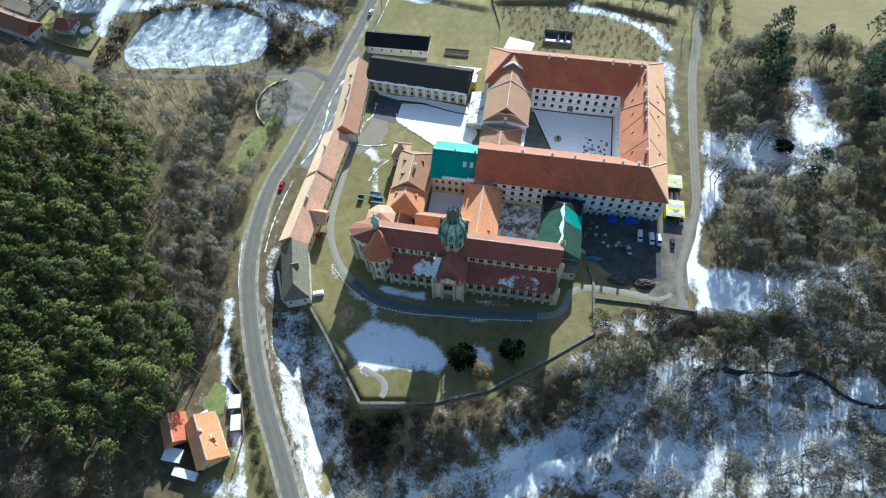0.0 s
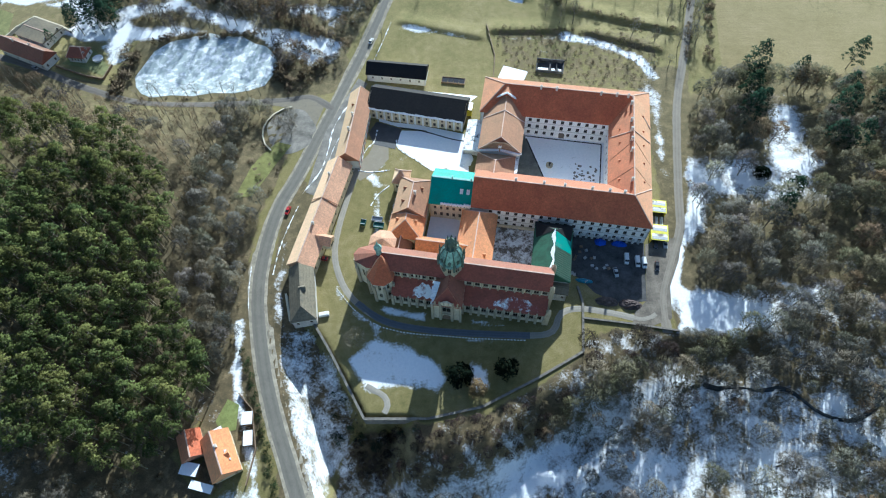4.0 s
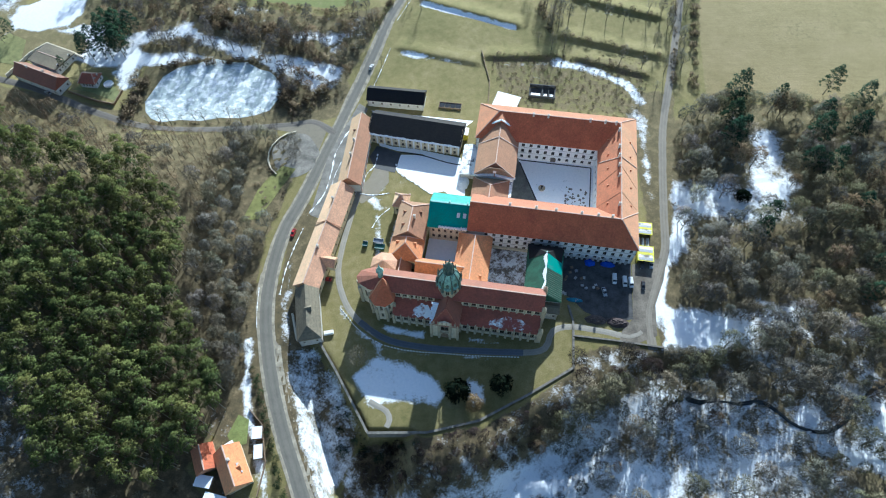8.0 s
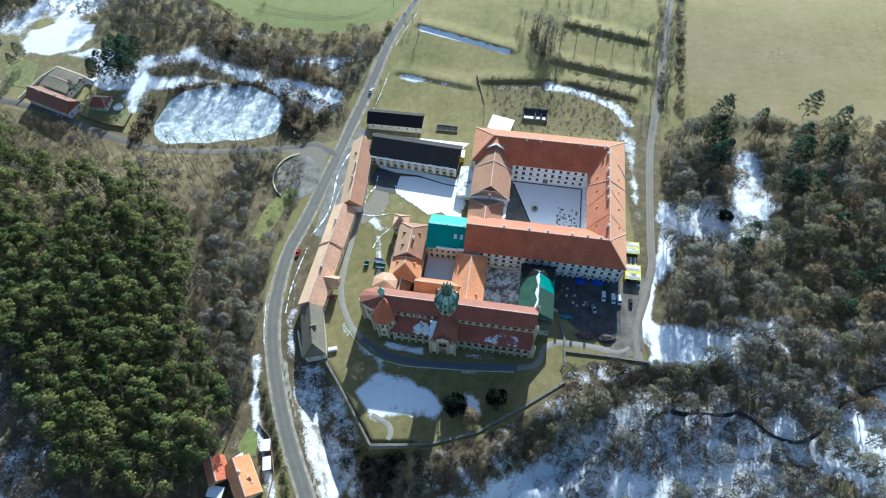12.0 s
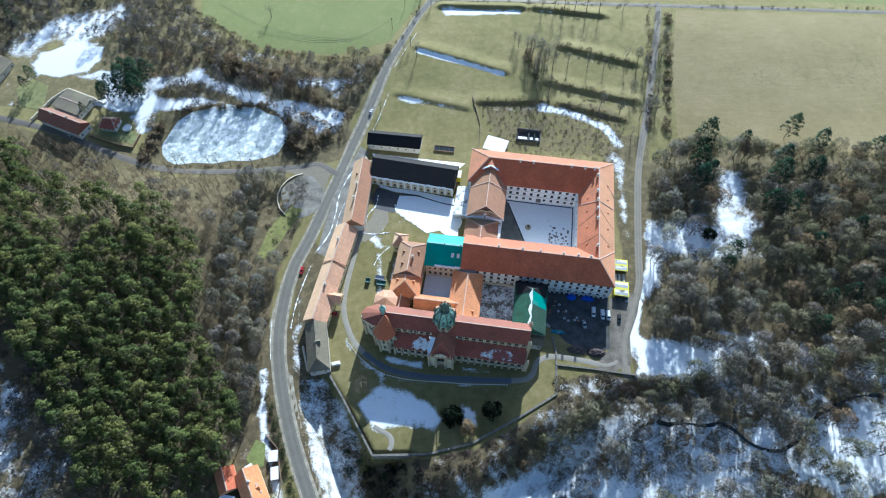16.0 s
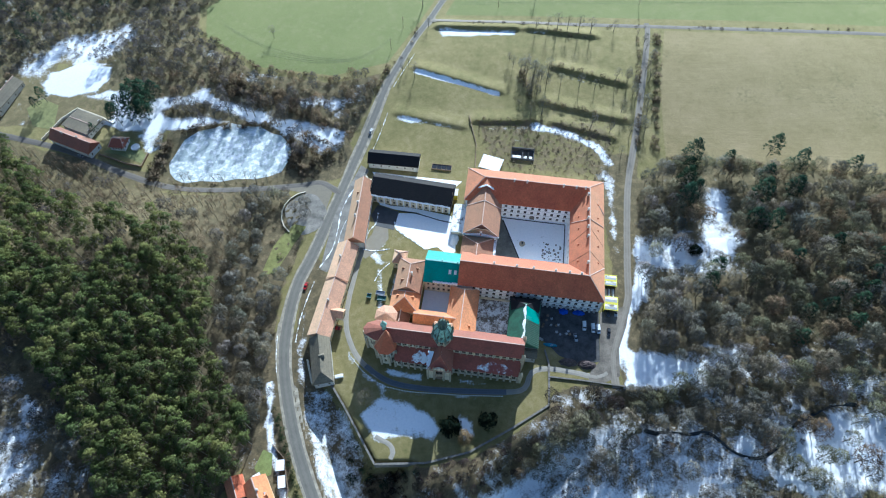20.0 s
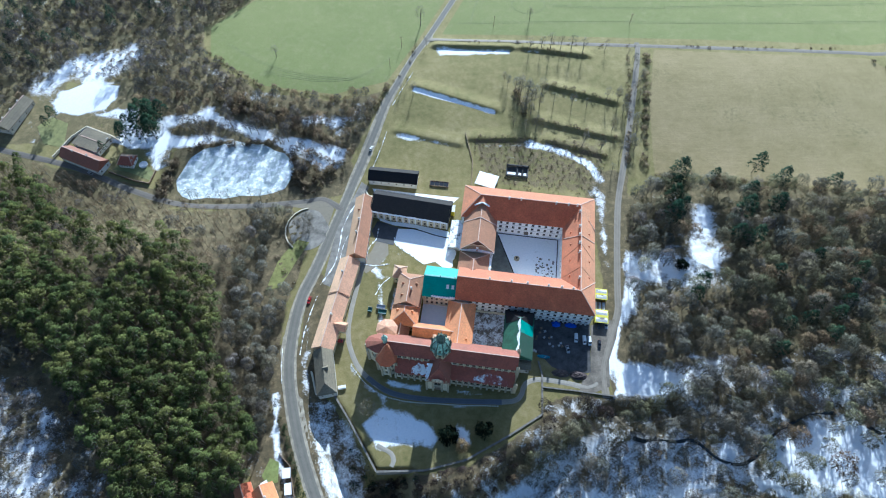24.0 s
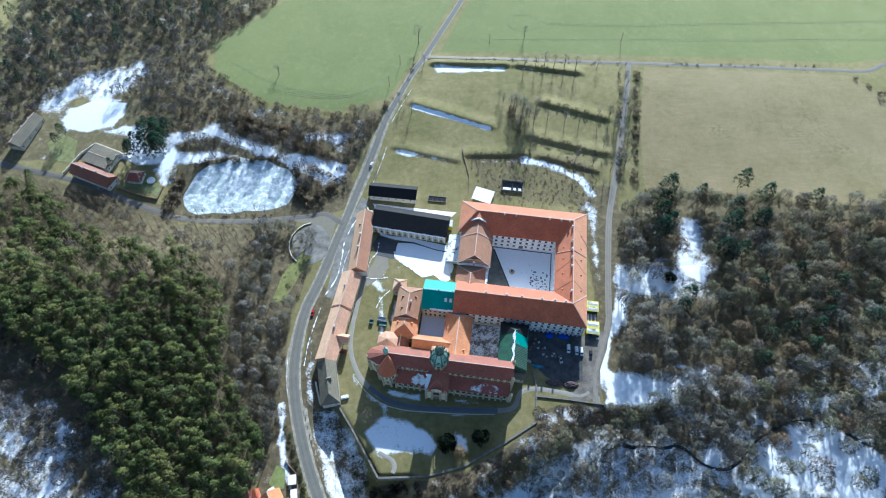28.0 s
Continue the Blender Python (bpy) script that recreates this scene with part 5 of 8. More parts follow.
# polygonal chapel with tent roof
cx, cy = C(-44.4, 98.2)
oc = ring(5.0, 8, cx, cy, math.pi / 8)
for k in range(8):
    a, b_ = oc[k], oc[(k + 1) % 8]
    if (a[1] + b_[1]) / 2 < cy + 3:
        facade(ch, a, b_, -2, 14.6, M_STONE, [(1.9, 2.6, 1.2, 3.4), (1.9, 8.6, 1.2, 4.0)], True, M_STONE_DARK)
b = bmesh.new()
prism(b, ring(5.7, 8, cx, cy, math.pi / 8), 14.4, 21.6, 0.05, (cx, cy + 4.0))
part("tent_roof", b, M_TILE, ch, "faceted red tent roof of the chapel")
for x, y in oc:
    if y < cy + 3:
        dx, dy = x - cx, y - cy
        l_ = math.hypot(dx, dy)
        b = bmesh.new()
        box(b, x + dx / l_ * 0.4 - 0.5, y + dy / l_ * 0.4 - 0.5, -2, x + dx / l_ * 0.4 + 0.5, y + dy / l_ * 0.4 + 0.5, 12)
        part("buttress", b, M_STONE_DARK, ch)
# ridge turret
cx, cy = C(-45.8, RV)
b = bmesh.new()
prism(b, ring(1.2, 8, cx, cy), 19.6, 24.2)
lathe(b, [(1.65, 24.2), (1.45, 24.7), (0.95, 25.6), (0.5, 26.4), (0.35, 27.4), (0.08, 28.8), (0.02, 30.2)], 8, cx, cy)
part("ridge_turret", b, M_COPPER, ch, "small green copper ridge turret")
# portal block with hipped roof
for a, b_, n in (((-23, 99), (-23, 89.4), 0), ((-23, 89.4), (-12, 89.4), 1), ((-12, 89.4), (-12, 99), 0)):
    church_wall(a, b_, -2, 13.0, n, 6.2, 3.4, 6.0)
roof(ch, (*C(-23, 89.4), *C(-12, 101)), 13.0, 18.6, "y", (0.9, 0), M_TILE_CHURCH, 0.5, M_TILE_CHURCH, "hipped dark red roof over the portal")
b = bmesh.new()
x, y = C(-17.5, 89.4)
arc = [(-1.6, -0.5), (-1.6, 2.4)] + [(1.6 * math.cos(a), 2.4 + 1.6 * math.sin(a)) for a in [math.pi - k * math.pi / 8 for k in range(1, 8)]] + [(1.6, 2.4), (1.6, -0.5)]
f_ = [b.verts.new((x + px_, y - 0.14, pz_)) for px_, pz_ in arc]
g_ = [b.verts.new((x + px_, y + 0.03, pz_)) for px_, pz_ in arc]
b.faces.new(f_)
for i in range(len(arc) - 1):
    b.faces.new((f_[i], f_[i + 1], g_[i + 1], g_[i]))
part("portal_door", b, M_WOOD, ch, "dark arched portal door")
for s in (-5.4, -2.3, 2.3, 5.4):
    b = bmesh.new()
    box(b, x + s - 0.5, y - 0.8, -2, x + s + 0.5, y + 0.1, 11.6)
    prism(b, [(x + s - 0.5, y - 0.8), (x + s + 0.5, y - 0.8), (x + s + 0.5, y + 0.1), (x + s - 0.5, y + 0.1)], 11.6, 14.4, 0.1)
    part("pilaster", b, M_STONE_DARK, ch)
b = bmesh.new()
box(b, x - 5.6, y - 0.4, 12.3, x + 5.6, y + 0.1, 12.9)
part("cornice", b, M_STONE_DARK, ch)
b = bmesh.new()
box(b, x - 2.2, y - 0.5, 5.2, x + 2.2, y + 0.1, 5.7)
part("string_course", b, M_STONE_DARK, ch)
gp = ((-3.0, 12.9), (3.0, 12.9), (2.0, 14.4), (0, 15.8), (-2.0, 14.4))
b = bmesh.new()
vs = [b.verts.new((x + q[0], y - 0.25, q[1])) for q in gp]
ws = [b.verts.new((x + q[0], y + 0.4, q[1])) for q in gp]
b.faces.new(vs)
b.faces.new(ws[::-1])
for i in range(5):
    b.faces.new((vs[i], vs[(i + 1) % 5], ws[(i + 1) % 5], ws[i]))
part("gable", b, M_STONE, ch, "curved stone gable over the portal")
b = bmesh.new()
for k in range(9):
    f = k / 8
    box(b, x - 6.0 + 0.35 * math.sin(k * 2), y - 0.4 + f * 6.6, 12.9 + f * 4.2, x - 4.9 + f * 1.6, y + 0.5 + f * 6.6, 13.2 + f * 4.4)
part("snow_patch", b, M_SNOW, ch, "snow in the valley of the roof")
# crossing tower: stone drum, copper helm, lantern
cx, cy = C(-17.7, RV - 0.4)
drum = ring(4.5, 8, cx, cy, math.pi / 8)
for k in range(8):
    facade(ch, drum[k], drum[(k + 1) % 8], 14, 24.2, M_STONE_DARK, [(1.7, 19.0, 1.5, 3.9)], True, M_STONE_DARK)
b = bmesh.new()
lathe(b, [(4.9, 24.0), (4.9, 24.6), (4.2, 25.0), (4.3, 26.4), (4.1, 27.8), (3.6, 29.4), (3.0, 30.8), (2.4, 31.8), (2.2, 32.3)], 16, cx, cy)
dome = part("dome", b, M_COPPER, ch, "green copper dome with ribs")
for k in range(8):
    a = 2 * math.pi * k / 8 + math.pi / 8
    b = bmesh.new()
    pr_ = [(4.4, 25.0), (4.5, 26.4), (4.3, 27.9), (3.75, 29.5), (2.45, 32.0)]
    for (r0, z0), (r1, z1) in zip(pr_, pr_[1:]):
        beam(b, (cx + r0 * math.cos(a), cy + r0 * math.sin(a), z0), (cx + r1 * math.cos(a), cy + r1 * math.sin(a), z1), 0.36, 0.3)
    part("rib", b, M_PATINA, dome)
    x, y = cx + 4.9 * math.cos(a), cy + 4.9 * math.sin(a)
    b = bmesh.new()
    lathe(b, [(0.5, 22.0), (0.5, 26.0), (0.62, 26.2), (0.32, 26.9), (0.4, 27.6), (0.05, 30.2)], 6, x, y)
    part("pinnacle", b, M_PATINA, ch)
    b = bmesh.new()
    a += math.pi / 8
    m = pose(cx + 4.15 * math.cos(a), cy + 4.15 * math.sin(a), 25.6, 0, 0, math.degrees(a) + 90)
    box(b, -0.5, -0.35, 0, 0.5, 0.35, 1.5, m)
    prism(b, [tuple((m @ Vector(q))[:2]) for q in ((-0.6, -0.45, 0), (0.6, -0.45, 0), (0.6, 0.45, 0), (-0.6, 0.45, 0))], 27.1, 28.2, 0.1)
    part("dormer", b, M_PATINA, dome, "dark lucarne in the dome")
    b = bmesh.new()
    x, y = cx + 1.9 * math.cos(a), cy + 1.9 * math.sin(a)
    lathe(b, [(0.26, 32.2), (0.26, 35.8), (0.38, 36.0), (0.05, 37.8)], 6, x, y)
    part("lantern_post", b, M_PATINA, dome)
b = bmesh.new()
lathe(b, [(2.4, 32.1), (2.4, 32.6), (1.2, 32.8), (1.2, 35.6), (1.9, 35.9), (1.6, 36.4), (0.9, 37.3), (0.4, 38.1), (0.12, 39.0), (0.02, 40.2)], 8, cx, cy)
part("lantern", b, M_PATINA, dome, "dark open lantern on the dome")
# eight-sided sacristy chapel behind the apse
cx, cy = C(-47.6, 114.5)
oc = ring(5.2, 8, cx, cy, math.pi / 8)
for k in range(8):
    facade(ch, oc[k], oc[(k + 1) % 8], -2, 11.0, M_STONE, [(2.0, 4.5, 1.2, 3.4)], True, M_STONE_DARK)
b = bmesh.new()
prism(b, ring(5.9, 8, cx, cy, math.pi / 8), 10.8, 13.6, 0.06)
# cream of the sunlit facets is put into this paler tile
part("chapel_roof", b, M_TILE_PALE, ch, "low eight-sided roof, tiles paled for the sun on them")
for k in range(6):
    x, y = C(-21.8 + 1.72 * k, 89.3)
    b = bmesh.new()
    lathe(b, [(0.3, 12.6), (0.3, 14.0), (0.42, 14.1), (0.04, 15.8)], 6, x, y)
    part("pinnacle", b, M_STONE_DARK, ch)
# east front: stepped buttress towers
for v, z1 in ((AV, 10.5), (NV, 18), (FV, 18), (OV, 9.5)):
    x, y = C(20.9, v)
    b = bmesh.new()
    box(b, x - 0.8, y - 0.9, -2, x + 1.0, y + 0.9, z1)
    prism(b, [(x - 0.8, y - 0.9), (x + 1.0, y - 0.9), (x + 1.0, y + 0.9), (x - 0.8, y + 0.9)], z1, z1 + 2.2, 0.1)
    part("buttress", b, M_STONE_DARK, ch)
link, r, rf = house("sacristy", "low flat-roofed sacristy link beside the barn", "building", (20, 104, 28, 109.5), 6.5, 7.4, "x", (0, 0), M_GREY_PL, M_OLIVE_ROOF, {"E": [(2, 2.5, 1.0, 1.6, 1.5)], "S": [(2, 2.5, 1.0, 1.6, 1.5)]}, ridge=None)

# ---- northern ranges ----
stable, r, rf = house("stable_range", "long cream range with pilasters and a black roof", "building", (-23.5, -8, 23.5, 8), 6.6, 10.6, "x", (0, 0), M_CREAM, M_SLATE, {"S": [(12, 1.0, 1.3, 1.9, 2.5), (12, 4.3, 0.9, 1.1, 2.5)], "N": [(10, 2.0, 1.2, 1.6, 3)]}, frame_=(-15.2, 201.6), th=-12.6, ridge=None, lean=2.2)
for k in range(13):
    x = -23 + k * 46 / 12
    b = bmesh.new()
    box(b, x - 0.42, -8.26, -0.5, x + 0.42, -7.98, 6.1)
    part("pilaster", b, M_WHITE, stable, "pale pilaster")
b = bmesh.new()
row = None
for k in range(121):
    x = -23.6 + k * 0.393
    d = 0.55 + 0.12 * math.sin(k * 0.31) + 0.08 * math.sin(k * 0.83)
    vs = [b.verts.new(q) for q in ((x, -8.62, 6.2), (x, -8.6, 6.45), (x, -8.5 + d, 6.5 + d * 0.62), (x, -8.4 + d, 6.2 + d * 0.5))]
    if row:
        for i in range(3):
            b.faces.new((row[i], row[i + 1], vs[i + 1], vs[i]))
    row = vs
part("snow_edge", b, M_SNOW, rf, "line of snow along the eave")
flat("stable_forecourt", [(-35.3, 198.3), (-28.5, 195.4), (-17, 193.6), (0, 188.9), (6.6, 187), (6.5, 183), (0, 184.4), (-13.2, 190), (-25.5, 192.3), (-34.7, 196)], M_SNOW, "snow cleared to a strip in front of the stables", "paving", 0.14)
strip("court_ditch", [(-24, 191.6), (-13, 189.2), (0, 184.2), (8, 182.2)], 0.7, M_BLACK, "dark wet gutter between two snow banks", "gutter", 0.16)
flat("stable_rear_court", [(-40, 220.6), (-20, 217.2), (14, 211.8), (8, 206), (-10, 210), (-38, 216)], M_SNOW, "snow lying behind the stables", "courtyard", 0.12)
blk, r, rf = house("gatehouse_range", "low white range with black sheet roof by the gate", "building", (-15, -5, 15, 5), 5.2, 8.6, "x", (0, 0), M_WHITE, M_SLATE, {"S": [(6, 2.2, 0.9, 1.1, 3)]}, frame_=(-26.5, 226.8), th=-8.5, ridge=None)
# walled and roofed block that stands for a strip of snowy rubble
annex, r, rf = house("rubble_block", "small block standing for the snowy rubble by the yellow container and stables", "building", (-3.5, -9, 3.5, 9), 3.6, 4.4, "y", (0, 0), M_GREY_PL, M_SNOW_ROOF, {"W": [(2, 1.2, 0.9, 1.2, 3)]}, frame_=(11.0, 183), th=-10, ridge=None)
cont = base("container", 9.3, 201.0, 0, -10, "yellow steel container beside the stables", "container")
b = bmesh.new()
box(b, -1.6, -2.4, 0, 1.6, 2.4, 4.2)
part("body", b, simple("yellow_paint", (0.62, 0.5, 0.03), 0.5, 0.15), cont)
b = bmesh.new()
box(b, -1.7, -2.5, 4.2, 1.7, 2.5, 4.35)
part("lid", b, M_METAL, cont)

# ---- long western range along the road ----
n1, r, rf = house("road_range_north", "long range with weathered red-brown tiles along the road", "building", (-5.2, -20.5, 5.2, 20.5), 6.6, 11.2, "y", (0, 0), M_WHITE, M_TILE_BROWN, {"E": [(10, 2.2, 1.0, 1.8, 2), (10, 5.0, 0.8, 0.9, 2)], "W": [(8, 2.5, 1.0, 1.5, 2)]}, frame_=(-45.3, 188.0), th=-5.6)
M_PINK = simple("pink_plaster", (0.5, 0.3, 0.25), 0.9, 0.2)
for k in range(11):
    y = -20 + k * 4
    b = bmesh.new()
    box(b, 5.1, y - 0.35, 0, 5.45, y + 0.35, 6.2)
    part("pilaster", b, M_PINK, n1, "faded pink pilaster")
chimney(rf, -0.6, 2, 11.0, 1.8)
chimney(rf, -0.8, -7, 11.0, 1.8)
dormer(rf, -2.2, 10, 9.3, -90, 1.0, 0.8, 1.3, M_TILE_BROWN)
n2, r, rf = house("road_range_south", "long range with pale orange tiles along the road", "building", (-5.4, -27, 5.4, 27), 6.2, 10.8, "y", (0, 0), M_CREAM, M_TILE_PALE, {"E": [(12, 2.2, 1.0, 1.6, 2), (9, 4.6, 0.8, 0.9, 2, 20)], "W": [(8, 2.5, 1.0, 1.5, 2)]}, frame_=(-56.3, 139.0), th=-12.5)
chimney(rf, -0.8, 17, 10.4, 1.6)
chimney(rf, 0.5, -9, 10.4, 1.6)
b = bmesh.new()
beam(b, (-6, 5.0, 6.2), (0, 4.5, 11.0), 0.3)
beam(b, (6, 5.0, 6.2), (0, 4.5, 11.0), 0.3)
part("fire_wall_cap", b, M_TILE_BROWN, rf)
b = bmesh.new()
box(b, 2.0, -15.5, 3.0, 9.0, -10.8, 6.6)
lw = part("hoist_gable", b, M_CREAM, n2, "projecting hoist gable with dark opening")
b, e_, r_, z_ = roof_bm(2.0, -15.5, 9.0, -10.8, 6.6, 9.0, "x", 0, 0, 0.4)
part("gable_roof", b, M_TILE_PALE, lw)
b = bmesh.new()
box(b, 8.95, -14.4, 3.6, 9.04, -11.9, 6.2)
part("opening", b, M_BLACK, lw)
n3, r, rf = house("road_range_end", "end house with olive-grey sheet roof and hipped end", "building", (-4.6, -11.5, 4.6, 11.5), 6.4, 10.2, "y", (0.9, 0), M_GREY_PL, M_OLIVE_ROOF, {"E": [(4, 2.4, 1.0, 1.5, 2)], "W": [(4, 2.4, 1.0, 1.5, 2)], "S": [(2, 2.4, 1.0, 1.5, 2)]}, frame_=(-59.8, 100.2), th=9.0, ridge=None)
dormer(rf, 1.9, 0.5, 8.6, 90, 2.2, 1.6, 1.6, M_OLIVE_ROOF, M_BLACK)


# ---- trees ----
def tri_prism(vs, fs, a, b, ra, rb, n=3):
    a, b = np.array(a, float), np.array(b, float)
    d = b - a
    d /= np.linalg.norm(d) + 1e-9
    s = np.cross(d, (0.31, 0.87, 0.39))
    s /= np.linalg.norm(s)
    t = np.cross(d, s)
    k = len(vs)
    for c, r in ((a, ra), (b, rb)):
        for i in range(n):
            w = 2 * math.pi * i / n
            vs.append(c + r * (math.cos(w) * s + math.sin(w) * t))
    for i in range(n):
        j = (i + 1) % n
        fs.append((k + i, k + j, k + n + j))
        fs.append((k + i, k + n + j, k + n + i))


def crown(tv, tf, tn):
    """Twigs or needles as arrays, wound so that they face out of the crown, with the crown's soft rounding in their normals."""
    v, f, n = np.array(tv), np.array(tf), np.array(tn)
    n = n / (np.linalg.norm(n, axis=1)[:, None] + 1e-9)
    face = np.cross(v[f[:, 1]] - v[f[:, 0]], v[f[:, 2]] - v[f[:, 0]])
    back = (face * n[f[:, 0]]).sum(1) < 0
    f[back] = f[back][:, ::-1]
    return v, f, n


def rounded(me, normals):
    me.polygons.foreach_set("use_smooth", np.ones(len(me.polygons), bool))
    me.normals_split_custom_set_from_vertices(normals)


def bare_tree(seed, tall=16.0, spread=6.0, twigs=1500, fine=1.0, low=0.3, lobes_n=24):
    """A leafless tree: tapered trunk, limbs that fork to rounded lobes, and a domed crown of many single twigs. Two (verts, tris)."""
    g = random.Random(seed)
    vs, fs = [], []
    lean = np.array((g.uniform(-0.5, 0.5), g.uniform(-0.5, 0.5), 0.0))
    fork = np.array((lean[0] * 0.5, lean[1] * 0.5, tall * low))
    tri_prism(vs, fs, (0, 0, -0.8), fork, 0.28, 0.2, 5)
    tri_prism(vs, fs, fork, (lean[0], lean[1], tall * 0.8), 0.18, 0.05, 4)
    mid = lean + np.array((0, 0, tall * (low + 1) / 2 - 0.05 * tall))
    half = tall * (1 - low) / 2
    lobes = []
    for k in range(lobes_n):
        up = 1 - 1.55 * (k + 0.5) / lobes_n
        w = k * 2.399 + g.uniform(-0.35, 0.35)
        flat = math.sqrt(max(0.05, 1 - up * up))
        r = spread * g.uniform(0.55, 0.74)
        c = mid + np.array((math.cos(w) * flat * r, math.sin(w) * flat * r, up * half * g.uniform(0.62, 0.85)))
        lobes.append((c, spread * g.uniform(0.28, 0.4)))
        knee = fork + (c - fork) * 0.5 + np.array((0, 0, tall * 0.03)) + np.array((g.gauss(0, 0.3), g.gauss(0, 0.3), 0))
        if k % 3 == 0:
            tri_prism(vs, fs, fork + np.array((0, 0, g.uniform(0, 0.2) * tall)), knee, 0.1, 0.07)
            tri_prism(vs, fs, knee, c, 0.07, 0.03)
    tv, tf, tn = [], [], []
    for k in range(twigs):
        c, r = lobes[k % len(lobes)]
        d = np.array((g.gauss(0, 1), g.gauss(0, 1), g.gauss(0.35, 0.8)))
        d = d / np.linalg.norm(d)
        out = c - mid
        d = d + 0.5 * out / (np.linalg.norm(out) + 1e-6)
        d = d / np.linalg.norm(d)
        p = c + d * r * g.uniform(0.3, 0.9)
        e = d + np.array((g.gauss(0, 0.35), g.gauss(0, 0.35), g.uniform(-0.1, 0.5)))
        e = e / np.linalg.norm(e) * g.uniform(0.45, 1.1)
        s = np.cross(e, (g.gauss(0, 1), g.gauss(0, 1), g.gauss(0, 1)))
        s = s / (np.linalg.norm(s) + 1e-9) * g.uniform(0.05, 0.12) * fine
        i = len(tv)
        tv += [p - s, p + s, p + e]
        tn += [(p - c) / r + 0.55 * (p - mid) / spread + np.array((0, 0, 0.25))] * 3
        tf.append((i, i + 1, i + 2))
    return (np.array(vs), np.array(fs)), crown(tv, tf, tn)


def pine_tree(seed, tall=15.0, spread=2.95, clumps=26, tufts=19, low=0.68):
    """A pine: bare stem, limbs, and a domed crown of needle tufts gathered in clumps."""
    g = random.Random(seed)
    vs, fs = [], []
    tri_prism(vs, fs, (0, 0, -0.8), (0.1, 0, tall * 0.85), 0.22, 0.08, 5)
    tv, tf, tn = [], [], []
    for k in range(clumps):
        f = (k + 0.5) / clumps
        h = tall * (low + (1 - low) * f)
        r = spread * (1.0 - f ** 1.7) ** 0.6 * g.uniform(0.55, 1.05)
        w = k * 2.399 + g.uniform(-0.3, 0.3)
        c = np.array((r * math.cos(w), r * math.sin(w), h + g.uniform(-0.4, 0.4)))
        if k % 3 == 0:
            tri_prism(vs, fs, (0, 0, h - 0.8), c, 0.07, 0.03)
        size = g.uniform(0.5, 0.9)
        for j in range(tufts):
            d = np.array((g.gauss(0, 1), g.gauss(0, 1), g.gauss(0.5, 0.8)))
            d = d / np.linalg.norm(d)
            p = c + d * size * np.array((1, 1, 0.7)) * g.uniform(0.35, 0.8)
            s = np.cross(d, (g.gauss(0, 1), g.gauss(0, 1), g.gauss(0, 1)))
            s = s / (np.linalg.norm(s) + 1e-9) * g.uniform(0.15, 0.3)
            i = len(tv)
            tv += [p - s, p + s, p + d * g.uniform(0.4, 0.7)]
            tn += [0.55 * (p - c) / size + 0.5 * c / spread * np.array((1, 1, 0)) + np.array((0, 0, 0.55))] * 3
            tf.append((i, i + 1, i + 2))
    return (np.array(vs), np.array(fs)), crown(tv, tf, tn)


def shrub(seed, r=1.0, n=260, w=0.10, up=0.4):
    """A low round bush of short shoots."""
    g = random.Random(seed)
    vs, fs = [], []
    for k in range(5):
        a = k * 1.26
        tri_prism(vs, fs, (0, 0, -0.3), (0.5 * r * math.cos(a), 0.5 * r * math.sin(a), r * 0.8), 0.06, 0.02)
    tv, tf, tn = [], [], []
    for k in range(n):
        d = np.array((g.gauss(0, 1), g.gauss(0, 1), abs(g.gauss(0, 1)) * 0.9))
        d = d / np.linalg.norm(d)
        p = d * r * g.uniform(0.45, 0.9) + np.array((0, 0, r * up * 0.6))
        s = np.cross(d, (g.gauss(0, 1), g.gauss(0, 1), g.gauss(0, 1)))
        s = s / (np.linalg.norm(s) + 1e-9) * w * g.uniform(0.6, 1.3)
        i = len(tv)
        tv += [p - s, p + s, p + d * g.uniform(0.25, 0.5) * r]
        tn += [d + np.array((0, 0, 0.2))] * 3
        tf.append((i, i + 1, i + 2))
    return (np.array(vs), np.array(fs)), crown(tv, tf, tn)


def clump_bush(seed, r=4.0, clumps=46, tufts=44):
    """A dense dome-shaped bush built of leafy clumps."""
    g = random.Random(seed)
    vs, fs = [], []
    tri_prism(vs, fs, (0, 0, -0.5), (0, 0, r), 0.25, 0.1, 5)
    tv, tf, tn = [], [], []
    for k in range(clumps):
        d = np.array((g.gauss(0, 1), g.gauss(0, 1), abs(g.gauss(0, 0.8))))
        d = d / np.linalg.norm(d)
        c = d * r * np.array((1, 1, 1.15)) * g.uniform(0.45, 0.86) + np.array((0, 0, r * 0.45))
        q = r * g.uniform(0.18, 0.32)
        for j in range(tufts):
            e = np.array((g.gauss(0, 1), g.gauss(0, 1), g.gauss(0.3, 0.9)))
            e = e / np.linalg.norm(e)
            p = c + e * q * g.uniform(0.5, 1.0)
            s = np.cross(e, (g.gauss(0, 1), g.gauss(0, 1), g.gauss(0, 1)))
            s = s / (np.linalg.norm(s) + 1e-9) * g.uniform(0.16, 0.34)
            i = len(tv)
            tv += [p - s, p + s, p + e * g.uniform(0.3, 0.6)]
            tn += [e + 0.6 * d] * 3
            tf.append((i, i + 1, i + 2))
    return (np.array(vs), np.array(fs)), crown(tv, tf, tn)


